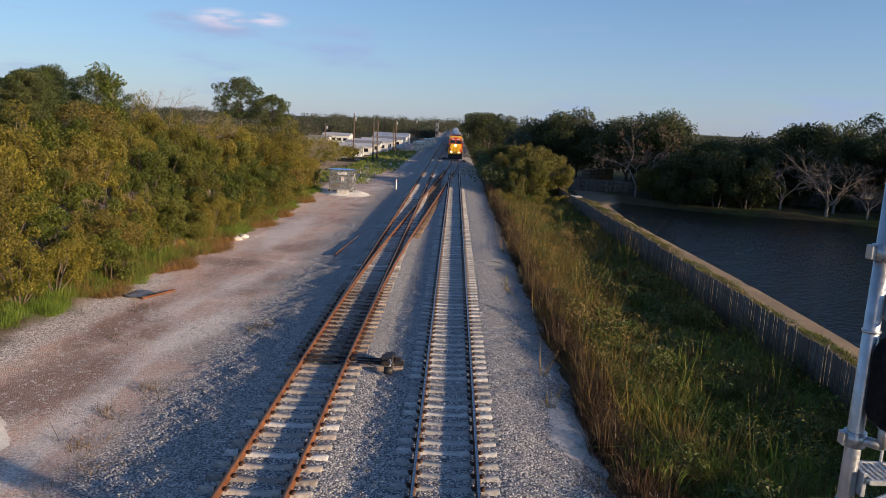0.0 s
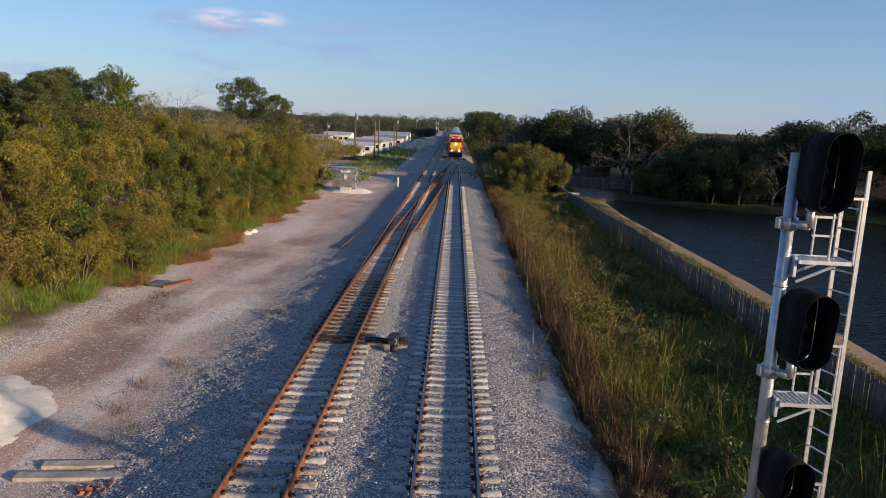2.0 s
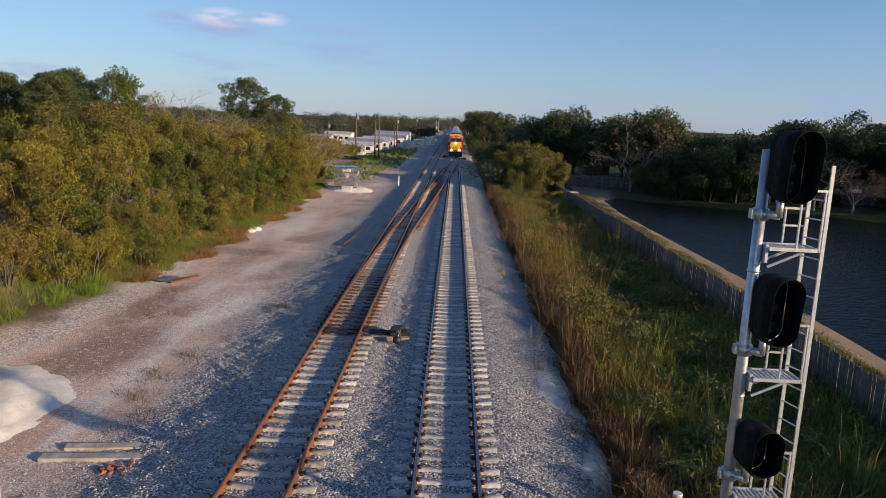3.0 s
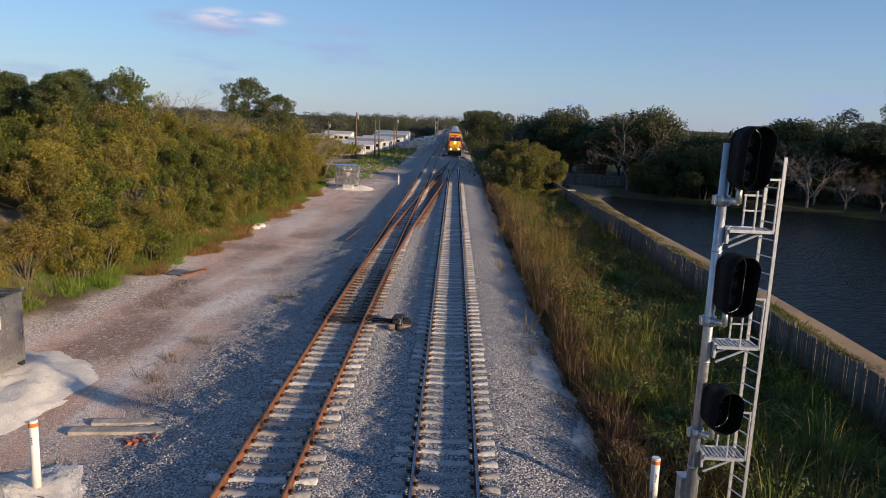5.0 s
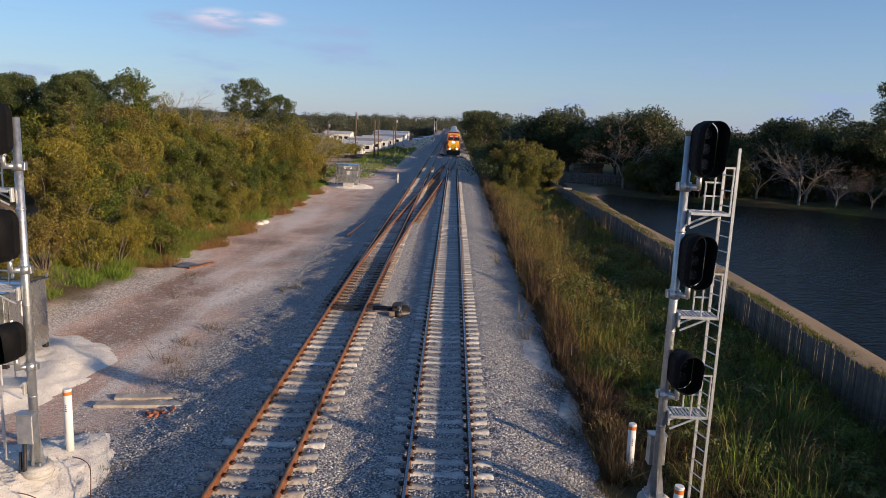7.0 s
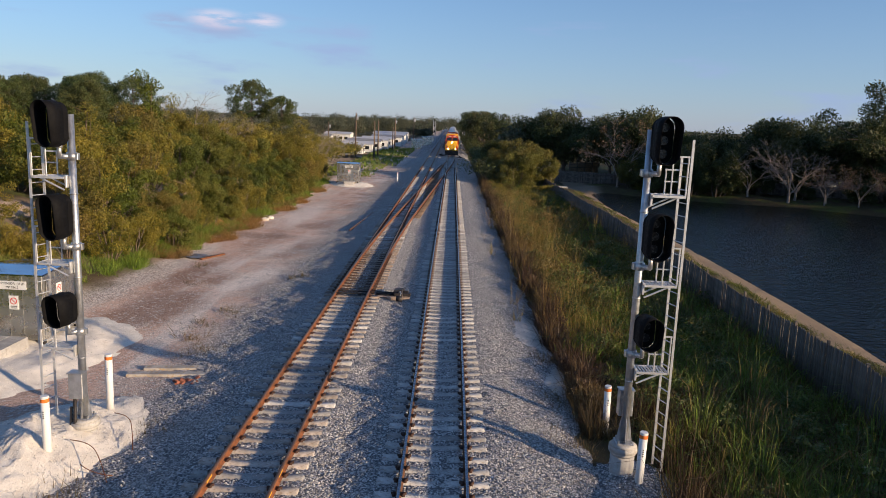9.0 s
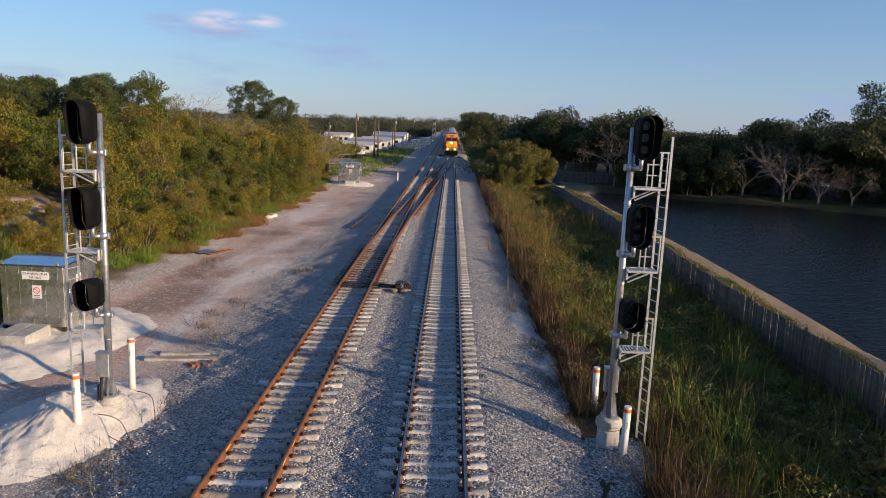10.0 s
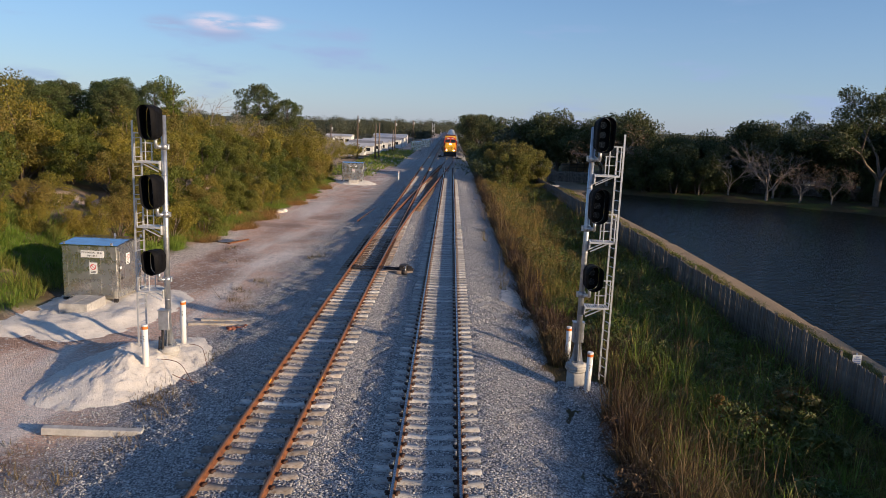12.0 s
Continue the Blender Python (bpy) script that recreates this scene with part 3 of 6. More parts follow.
def track(name, x0, label, y0, y1, top, skip=None, near=(9, 95)):
    t = thing(name, label, "railway track", kind="structure")
    for s in (-1, 1):
        part("rail", rail_mesh("rail", [(x0 + s * GAUGE, y) for y in np.arange(y0, y1 + 1, 10.0)], top=top, side=M_RAIL_MAIN if x0 == 0 else None), None, t)
    rest, clips = [], []
    rng = random.Random(name)
    for k in range(math.ceil((y0 - 13.5) / 0.61), int((y1 - 13.5) / 0.61)):
        y = 13.5 + 0.61 * k
        if skip and skip[0] < y < skip[1]:
            continue
        p = (x0 + rng.gauss(0, 0.012), y + rng.gauss(0, 0.012), TIE_TOP + rng.gauss(0, 0.003), rng.gauss(0, 0.008), 1.0)
        clips.append((x0, y, TIE_TOP, p[3], 1.0))
        if near[0] < y < near[1]:
            TIES.append((t, p, TIE_RUST if x0 < -1 and 36.4 < y < 49 else TIE_BROWN if x0 < -1 and rng.random() < 0.6 else TIE_DATA))
        elif y < 300:
            rest.append(p)
    part("far_ties", raw_mesh("far_ties", *many(TIE_V, TIE_F, rest), M_TIE_JOINED), None, t)["kind"] = "stuff"
    part("rail_clips", raw_mesh("rail_clips", *many(CLIP_V, CLIP_F, [c for c in clips if c[1] < 130]), M_CLIP), None, t)["kind"] = "stuff"
    return t


# the crossovers, and the long ties that carry two tracks
CROSS = (37.0, 167.0)
main_track = track("main_track", 0.0, "straight railway track with worn shiny rails on concrete ties", -30, 640, M_RAIL_TOP)
siding_track = track("siding_track", SIDING, "second railway track with rusty rails on concrete ties", -30, 640, M_RAIL_TOP_RUST)


def crossover(y0, y1, a, b):
    t = thing("crossover_track", "crossover with rusty rails leading between the two tracks", "railway track", kind="structure")
    yy = np.arange(y0, y1 + 0.1, 2.0)
    cx = cross_x(yy, y0, y1, a, b)
    for s in (-1, 1):
        part("rail", rail_mesh("rail", np.c_[cx + s * GAUGE, yy], 0.003, M_RAIL_TOP_RUST), None, t)
    rest = []
    for k in range(int((y1 - y0) / 0.61)):
        y = y0 + 0.3 + 0.61 * k
        c = float(cross_x(np.array(y), y0, y1, a, b))
        off = min(abs(c), abs(c - SIDING))
        if off > 0.55:
            rest.append((c, y, TIE_TOP - 0.03, math.atan((a - b) / (y1 - y0)), 1.0))
    part("crossover_ties", raw_mesh("crossover_ties", *many(TIE_V, TIE_F, rest), M_TIE_RUST), None, t)["kind"] = "stuff"
    clips = [r for r in rest if r[1] < 130]
    if clips:
        part("rail_clips", raw_mesh("rail_clips", *many(CLIP_V, CLIP_F, clips), M_CLIP), None, t)["kind"] = "stuff"
    return t


crossover(CROSS[0], CROSS[1], SIDING, 0.0)
crossover(176.0, 306.0, 0.0, SIDING)

# ---- more surfaces ----
M_RED = material("locomotive_red", (0.52, 0.055, 0.018), 0.35, vary=0.15, scale=1.0, bump=0.03)
M_YELLOW = material("locomotive_yellow", (0.85, 0.46, 0.02), 0.35, vary=0.12, scale=1.0, bump=0.03)
M_GLASS = material("dark_window_glass", (0.02, 0.022, 0.025), 0.08, vary=0.1, scale=2, bump=0.0, spec=0.6)
M_CAR = material("pale_grey_hopper_paint", (0.56, 0.56, 0.57), 0.5, vary=0.2, scale=0.6, bump=0.05, second=(0.40, 0.37, 0.34))
M_WHITE_WALL = material("white_siding", (0.78, 0.77, 0.74), 0.7, vary=0.08, scale=0.8, bump=0.1)
M_ROOF = material("pale_metal_roof", (0.58, 0.58, 0.59), 0.6, vary=0.15, scale=0.6, bump=0.1)
M_ROOF_DARK = material("grey_shingle_roof", (0.30, 0.30, 0.31), 0.8, vary=0.2, scale=0.8, bump=0.2)
M_POLE = material("creosoted_pole", (0.17, 0.12, 0.085), 0.9, vary=0.3, scale=2, bump=0.3)
M_SIGN = material("white_sign_face", (0.80, 0.80, 0.78), 0.45, vary=0.05, scale=3, bump=0.0)
M_SIGN_RED = material("red_sign_print", (0.65, 0.03, 0.03), 0.5, vary=0.05, scale=3, bump=0.0)
M_SIGN_BLUE = material("blue_sign_print", (0.08, 0.16, 0.42), 0.5, vary=0.05, scale=3, bump=0.0)
M_INK = material("black_print", (0.02, 0.02, 0.02), 0.6, vary=0.05, scale=3, bump=0.0)
M_LAMP = glow("lit_headlight", (1.0, 0.72, 0.30), 22.0)
M_WOOD_TAN = material("sunlit_tan_board", (0.40, 0.29, 0.19), 0.85, vary=0.25, scale=2, bump=0.2)
M_PAINT_MARK = material("yellow_paint_mark", (0.75, 0.38, 0.03), 0.7, vary=0.2, scale=9, bump=0.0)


# ---- signals ----
def oval(w, h, n=24):
    """A stadium outline, w wide and h high."""
    r, out = w / 2, []
    for i in range(n):
        a = 2 * math.pi * i / n
        out.append((r * math.cos(a), r * math.sin(a) + (h / 2 - r) * (1 if math.sin(a) >= 0 else -1)))
    return out


def signal_head(parent, x, y, z, w, h, d, lenses, turn):
    """A black oval housing with a deep hood that opens towards -y, cut away below."""
    o = oval(w, h)
    bm = B()
    prism(bm, [(a * 0.96, c * 0.98) for a, c in o], 0.16, Matrix.Translation((0, 0.0, 0)))
    head = part("signal_head", bm, M_BLACK, parent, m=pose(x, y, z, 0, 0, turn))
    bm = B()
    n = len(o)
    rings = []
    for k, s in ((0.0, 1.04), (1.0, 1.04), (1.0, 1.018), (0.0, 1.018)):
        ring = []
        for a, c in o:
            cut = 1.0 - 0.30 * max(0.0, -c / (h / 2)) ** 2
            ring.append(bm.verts.new((a * s, -d * k * cut, c * s)))
        rings.append(ring)
    for p, q in zip(rings, rings[1:] + rings[:1]):
        for i in range(n):
            f = bm.faces.new((p[i], p[(i + 1) % n], q[(i + 1) % n], q[i]))
            f.smooth = True
    part("hood", bm, M_BLACK, head)
    for k in range(lenses):
        zz = (k - (lenses - 1) / 2) * 0.30
        bm = B()
        tube(bm, (0, -0.02, zz), (0, 0.02, zz), 0.105, sides=16)
        part("lens", bm, M_LENS, head, m=pose(0, -0.012, 0))
    bm = B()
    tube(bm, (0, 0.09, -h / 2 - 0.27), (0, 0.09, -h / 2 + 0.06), 0.055, sides=10)
    tube(bm, (0, 0.09, -h / 2 - 0.03), (0, 0.09, -h / 2 + 0.03), 0.075, sides=10)
    part("mounting_stub", bm, M_GALV, head)
    return head


def signal(side, x, y, dz, label):
    """A three-headed signal mast. side: +1 with its ladder on the +x side, -1 on the -x side."""
    s = side
    t = thing("railway_signal", label, "railway signal", pose(x, y, dz), "block signals")
    bm = B()
    tube(bm, (0, 0, 0.25), (0, 0, 7.94), 0.098, 0.085, 14)
    for zz in (6.0, 3.9, 1.8):
        tube(bm, (0, 0, zz), (0, 0, zz + 0.03), 0.103, sides=14)
    part("mast", bm, M_GALV, t)
    bm = B()
    box(bm, (0, 0, 0.20), (0.42, 0.42, 0.04), 0.008)
    for k in range(4):
        a = k * math.pi / 2
        q = Matrix.Rotation(a, 4, "Z")
        prism(bm, [(0.09, 0.22), (0.20, 0.22), (0.105, 0.85)], 0.02, q @ Matrix.Translation((0, -0.01, 0)))
        tube(bm, q @ Vector((0.16, 0.16, 0.2)), q @ Vector((0.16, 0.16, 0.29)), 0.02, sides=6)
    part("mast_foot", bm, M_GALV, t)
    bm = B()
    tube(bm, (0, 0, -1.1), (0, 0, -0.12), 0.30, sides=20)
    tube(bm, (0, 0, -0.12), (0, 0, -0.02), 0.30, 0.36, sides=20)
    tube(bm, (0, 0, -0.02), (0, 0, 0.12), 0.36, 0.35, sides=20)
    tube(bm, (0, 0, 0.12), (0, 0, 0.185), 0.35, 0.24, sides=20)
    part("concrete_footing", bm, M_CONCRETE, t)
    hx, hy = s * 0.22, -0.28
    for z, h, n in ((7.70, 1.06, 3), (5.48, 1.08, 3), (3.16, 0.82, 2)):
        signal_head(t, hx, hy, z, 0.49, h, 0.47, n, 8 if s > 0 else -15)
        zb = z - h / 2 - 0.24
        bm = B()
        tube(bm, (0, 0, zb), (hx, hy + 0.09, zb), 0.062, sides=12)
        tube(bm, (0, 0, zb - 0.09), (0, 0, zb + 0.09), 0.125, sides=14)
        box(bm, (-s * 0.14, 0, zb), (0.06, 0.12, 0.16), 0.008)
        part("head_bracket", bm, M_GALV, t)
    lx = s * 0.93
    for z in (6.42, 4.28, 2.12):
        bm = B()
        for yy in (-0.27, 0.23):
            box(bm, (s * 0.47, yy, z), (0.76, 0.03, 0.055))
        box(bm, (s * 0.85, -0.02, z), (0.03, 0.53, 0.055))
        deck = part("platform", bm, M_ALU, t)
        for k in range(9):
            bm = B()
            box(bm, (s * (0.16 + 0.075 * k), -0.02, z), (0.034, 0.50, 0.025))
            part("slat", bm, M_ALU, deck)
        bm = B()
        box(bm, (s * 0.11, -0.02, z - 0.10), (0.05, 0.26, 0.30), 0.006)
        tube(bm, (s * 0.12, -0.2, z - 0.30), (s * 0.70, -0.2, z - 0.02), 0.022, sides=6)
        tube(bm, (s * 0.12, 0.16, z - 0.30), (s * 0.70, 0.16, z - 0.02), 0.022, sides=6)
        part("brace", bm, M_ALU, deck)
        bm = B()
        for px, py in ((0.50, 0.23), (0.50, -0.27), (0.85, 0.23), (0.85, -0.27)):
            tube(bm, (s * px, py, z), (s * px, py, z + (0.62 if py > 0 else 0.95)), 0.02, sides=6)
        box(bm, (s * 0.675, 0.23, z + 0.60), (0.40, 0.035, 0.035))
        box(bm, (s * 0.675, -0.27, z + 0.93), (0.40, 0.035, 0.035))
        box(bm, (s * 0.675, 0.23, z + 0.32), (0.40, 0.03, 0.03))
        part("guard_rail", bm, M_ALU, deck)
    ladder = part("ladder", (lambda b: (box(b, (lx + s * 0.02, -0.19, 3.64), (0.055, 0.03, 8.2)), box(b, (lx - s * 0.10, 0.19, 3.44), (0.055, 0.03, 7.8)), b)[2])(B()), M_ALU, t)
    for k in range(25):
        z = -0.25 + 0.31 * k
        bm = B()
        tube(bm, (lx + s * 0.02, -0.19, z), (lx - s * 0.10, 0.19, z), 0.013, sides=6)
        part("rung", bm, M_ALU, ladder)
    bm = B()
    box(bm, (s * 0.02, 0.24 if s > 0 else -0.24, 1.15), (0.36, 0.24, 0.66), 0.015)
    box(bm, (s * 0.02, 0.24 if s > 0 else -0.24, 1.50), (0.40, 0.28, 0.03), 0.006)
    part("junction_box", bm, M_GALV, t)
    if s < 0:
        for a, b, r in (((-0.13, -0.30, -0.5), (-0.10, -0.24, 0.85), 0.045), ((-0.26, -0.25, -0.5), (-0.22, -0.22, 0.55), 0.035)):
            part("conduit", tube(B(), a, b, r, sides=10), M_DARK_STEEL, t)
    return t


signal(+1, 4.71, 21.42, 0.0, "galvanised signal mast with three black hooded heads in the grassy verge")
signal(-1, -9.15, 21.93, -0.2, "galvanised signal mast with three black hooded heads on white lime rock")
for fx, fs in ((5.0, 1), (-8.0, -1)):
    far = signal(fs, fx, 305, -0.2, "far signal mast seen end on beside the tracks")
    far.matrix_basis = pose(fx, 305, -0.2, 0, 0, 180)


def bollard(x, y, z0, z1, lean=0.0):
    t = thing("bollard", "white plastic marker post with an orange reflective band", "marker post", pose(x, y, z0, lean, lean * 0.7, 0), "marker posts")
    h = z1 - z0
    bm = B()
    tube(bm, (0, 0, -0.4), (0, 0, h - 0.04), 0.098, sides=20)
    tube(bm, (0, 0, h - 0.04), (0, 0, h), 0.104, 0.092, sides=20)
    part("post", bm, M_WHITE_PIPE, t)
    bm = B()
    tube(bm, (0, 0, h - 0.15), (0, 0, h - 0.06), 0.102, sides=20, caps=False)
    part("band", bm, M_ORANGE, t, "orange reflective band")
    bm = B()
    for k in range(4):
        box(bm, (0.0, -0.0995, h * 0.70 - 0.05 * k), (0.035, 0.006, 0.022))
    part("marking", bm, M_INK, t, "small dark printed marks")
    return t


bollard(5.0, 20.8, -0.68, 0.76, 1.0)
bollard(4.9, 24.2, -0.72, 0.62, -0.6)
bollard(-9.37, 20.55, -0.15, 1.10, -0.8)
bollard(-9.2, 23.43, -0.13, 1.20, 0.5)
bollard(-7.2, 102.8, -0.75, 0.72)
bollard(-7.6, 285.0, -0.75, 0.75)


HEAPS = []


def mound(name, label, cx, cy, rx, ry, top, foot, mat, seed, plateau=0.35, turn=0.0):
    """A low heap with a ragged foot."""
    rng = np.random.default_rng(seed)
    n, rings = 72, 26
    a = np.linspace(0, 2 * np.pi, n, endpoint=False)
    edge = 1 + 0.06 * np.sin(2 * a + seed) + 0.035 * np.sin(5 * a + 2 * seed) + 0.012 * rng.normal(size=n)
    V, Fc = [(0, 0, top)], []
    for i in range(1, rings + 1):
        u = i / rings
        k = np.clip((u - plateau) / (1 - plateau), 0, 1)
        z = foot - 0.12 + (top - foot + 0.12) * (1 - k) ** 1.15 + 0.020 * rng.normal(size=n) * (u > 0.1)
        x, y = rx * u * edge * np.cos(a), ry * u * edge * np.sin(a)
        z = z + (0.06 * wave(x, y, 1.7, seed) + 0.03 * wave(x, y, 4.7, seed)) * (1 - u) ** 0.5
        V += list(zip(x, y, z))
    for j in range(n):
        Fc.append((0, 1 + j, 1 + (j + 1) % n, 0))
    quads = []
    for i in range(rings - 1):
        for j in range(n):
            p, q = 1 + i * n + j, 1 + i * n + (j + 1) % n
            quads.append((p, p + n, q + n, q))
    me = bpy.data.meshes.new(name)
    me.from_pydata([tuple(map(float, v)) for v in V], [], [f[:3] for f in Fc] + quads)
    me.polygons.foreach_set("use_smooth", [True] * len(me.polygons))
    me.materials.append(mat)
    ob = new(name, me)
    ob.matrix_basis = pose(cx, cy, 0, 0, 0, turn)
    W = np.array([ob.matrix_basis @ v.co for v in me.vertices])
    Q = np.array(quads)
    area = np.linalg.norm(np.cross(W[Q[:, 1]] - W[Q[:, 0]], W[Q[:, 3]] - W[Q[:, 0]]), axis=1)
    HEAPS.append((W, Q, area, mat))
    return tagged(ob, label, "gravel mound")


mound("gravel_mound", "heap of white crushed lime rock round the signal footing", -10.1, 21.3, 2.6, 4.4, -0.04, -0.7, M_LIMEROCK, 3, 0.2, -17)
mound("gravel_mound", "white crushed lime rock pad under the metal cabinet", -15.6, 28.2, 5.1, 6.0, -0.42, -0.74, M_LIMEROCK, 5, 0.6, -18)
mound("gravel_mound", "small grey gravel heap at the signal footing", 4.8, 20.9, 1.8, 2.4, -0.62, -0.85, M_BALLAST, 7, 0.3)
mound("gravel_mound", "low spread of grey gravel at the edge of the verge", 4.7, 15.0, 1.2, 7.0, -0.71, -0.90, M_BALLAST, 11, 0.6)
mound("gravel_mound", "white lime rock pad under the far cabinet", -12.6, 96.2, 3.6, 3.4, -0.36, -0.75, M_LIMEROCK, 9, 0.5)


def sand_patch(cx, cy, rx, ry, turn):
    """A thin spill of sand that follows the ballast under it."""
    n, rings, V, Fc = 40, 8, [], []
    c, d = math.cos(turn), math.sin(turn)
    for i in range(rings + 1):
        for j in range(n):
            a = 6.28318 * j / n
            e = 1 + 0.13 * math.sin(3 * a + cx) + 0.08 * math.sin(7 * a + 2) + 0.05 * math.sin(13 * a)
            x, y = rx * e * i / rings * math.cos(a), ry * e * i / rings * math.sin(a)
            x, y = cx + x * c - y * d, cy + x * d + y * c
            z = max(float(ballast_height(np.array(x), np.array(y))), float(land(np.array([x]), np.array([y]))[0]))
            V.append((x, y, z + 0.048 - 0.075 * (i / rings) ** 4))
    for i in range(rings):
        for j in range(n):
            k = (j + 1) % n
            Fc.append((i * n + j, (i + 1) * n + j, (i + 1) * n + k, i * n + k))
    tagged(new("sand_patch", raw_mesh("sand_patch", V, Fc, M_SAND, True)), "pale sand spilled over the ballast shoulder", "sand")


M_SAND = material("pale_sand", (0.74, 0.66, 0.57), 0.95, vary=0.18, scale=2, bump=0.8, bump_scale=30, second=(0.50, 0.46, 0.42))
sand_patch(3.68, 33.3, 0.74, 2.7, 0.03)
sand_patch(4.0, 27.9, 0.42, 1.5, -0.12)


# ---- equipment cabinets ----
def lettering(text, size, mat, parent, m):
    cu = bpy.data.curves.new("lettering", "FONT")
    cu.body, cu.size, cu.extrude, cu.align_x = text, size, 0.002, "CENTER"
    tmp = bpy.data.objects.new("lettering", cu)
    scene.collection.objects.link(tmp)
    bpy.context.view_layer.update()
    me = bpy.data.meshes.new_from_object(tmp)
    bpy.data.objects.remove(tmp)
    me.materials.clear()
    me.materials.append(mat)
    return part("lettering", me, None, parent, m=m)


def no_smoking(parent, x, y, z, turn=0.0):
    """A white plate with a red barred ring."""
    bm = B()
    box(bm, (0, 0, 0), (0.34, 0.012, 0.50), 0.003)
    plate = part("warning_plate", bm, M_SIGN, parent, "white plate with a red barred ring", m=pose(x, y, z, 0, 0, turn))
    bm = B()
    n = 28
    rings = [[bm.verts.new((r * math.cos(6.28318 * i / n), -0.009, 0.06 + r * math.sin(6.28318 * i / n))) for i in range(n)] for r in (0.125, 0.095)]
    for i in range(n):
        bm.faces.new((rings[0][i], rings[0][(i + 1) % n], rings[1][(i + 1) % n], rings[1][i]))
    box(bm, (0, -0.009, 0.06), (0.20, 0.002, 0.026), turn=Matrix.Rotation(radians(45), 4, "Y"))
    part("ring", bm, M_SIGN_RED, plate)
    bm = B()
    for k, w in enumerate((0.24, 0.20)):
        box(bm, (0, -0.009, -0.13 - 0.06 * k), (w, 0.002, 0.025))
    part("print", bm, M_INK, plate)


def cabinet(x0, y0, z0, w, d, h, words, label):
    """A sheet-aluminium signal house with a shallow roof; its front faces -y and its door +x."""
    t = thing("equipment_cabinet", label, "equipment cabinet", pose(x0, y0, z0), "signal cabinets")
    bm = B()
    box(bm, (w / 2, d / 2, h / 2 + 0.08), (w - 0.04, d - 0.04, h - 0.1), 0.012)
    body = part("body", bm, M_SHEET, t)
    for k in range(5):
        bm = B()
        box(bm, (w * (0.1 + 0.2 * k), 0.012, h / 2 + 0.05), (0.016, 0.012, h - 0.16), 0.002)
        part("seam", bm, M_SHEET, body)
    for k in range(4):
        bm = B()
        box(bm, (w - 0.012, d * (0.04 + 0.305 * k), h / 2 + 0.05), (0.012, 0.016, h - 0.16), 0.002)
        part("seam", bm, M_SHEET, body)
    bm = B()
    prism(bm, [(-0.05, h), (w + 0.05, h), (w + 0.05, h + 0.045), (-0.05, h + 0.045)], d * 0.55, Matrix.Translation((0, -0.05, 0)))
    prism(bm, [(-0.05, h + 0.002), (w + 0.05, h + 0.002), (w + 0.05, h + 0.047), (-0.05, h + 0.047)], d * 0.56, Matrix.Translation((0, d * 0.49, 0)))
    for v in bm.verts:
        v.co.z += 0.11 * (1 - abs(v.co.y - d * 0.5) / (d * 0.55))
    part("roof", bm, M_ROOF_METAL, t, "smooth metal roof reflecting the sky")
    for px, py in ((0.15, -0.02), (w - 0.2, -0.02), (0.5 * w, d), (w, d)):
        bm = B()
        box(bm, (px, py, h + 0.10), (0.10, 0.02, 0.14), 0.004)
        part("lifting_lug", bm, M_GALV, t)
    bm = B()
    box(bm, (w + 0.004, d * 0.36, h * 0.53), (0.02, d * 0.52, h * 0.78), 0.006)
    door = part("door", bm, M_SHEET, t)
    bm = B()
    tube(bm, (w + 0.01, d * 0.16, h * 0.40), (w + 0.06, d * 0.16, h * 0.40), 0.05, sides=12)
    box(bm, (w + 0.06, d * 0.16, h * 0.44), (0.02, 0.03, 0.16), 0.004)
    part("handle", bm, M_DARK_STEEL, door)
    bm = B()
    box(bm, (w + 0.016, d * 0.13, h * 0.60), (0.01, 0.14, 0.12))
    part("label_plate", bm, M_SIGN, door)
    if words:
        bm = B()
        box(bm, (w * 0.56, 0.0, h * 0.855), (1.0, 0.014, 0.30), 0.003)
        plate = part("name_plate", bm, M_SIGN, t, "white plate with black lettering")
        lettering(words[0], 0.115, M_INK, plate, pose(w * 0.56, -0.0095, h * 0.855 + 0.03, 90, 0, 0))
        lettering(words[1], 0.115, M_INK, plate, pose(w * 0.56, -0.0095, h * 0.855 - 0.11, 90, 0, 0))
    else:
        bm = B()
        box(bm, (w * 0.56, 0.0, h * 0.855), (1.0, 0.014, 0.30), 0.003)
        plate = part("name_plate", bm, M_SIGN, t, "white plate with unreadable dark print")
        bm = B()
        for k in range(2):
            box(bm, (w * 0.56, -0.009, h * 0.855 + 0.06 - 0.13 * k), (0.8 - 0.3 * k, 0.002, 0.07))
        part("print", bm, M_INK, plate)
    no_smoking(t, w * 0.57, -0.002, h * 0.60)
    no_smoking(t, w + 0.02, d * 0.42, h * 0.72, 90)
    for sx, sy in ((0.06, 0.1), (w - 0.12, 0.1), (0.06, d - 0.1), (w - 0.12, d - 0.1)):
        part("foot", box(B(), (sx, sy, 0.0), (0.16, 0.16, 0.26), 0.01), M_DARK_STEEL, t)
    return t


M_ROOF_METAL = material("polished_roof_sheet", (0.62, 0.64, 0.68), 0.16, metal=1.0, vary=0.06, scale=0.8, bump=0.02)
cabinet(-16.45, 28.8, -0.43, 2.40, 2.50, 2.44, ("CP PINEDA - JB #1", "MP 186.5"), "brushed aluminium signal cabinet standing on white lime rock")
cabinet(-14.35, 95.6, -0.38, 2.75, 2.40, 2.42, None, "far brushed aluminium signal cabinet beside the access road")


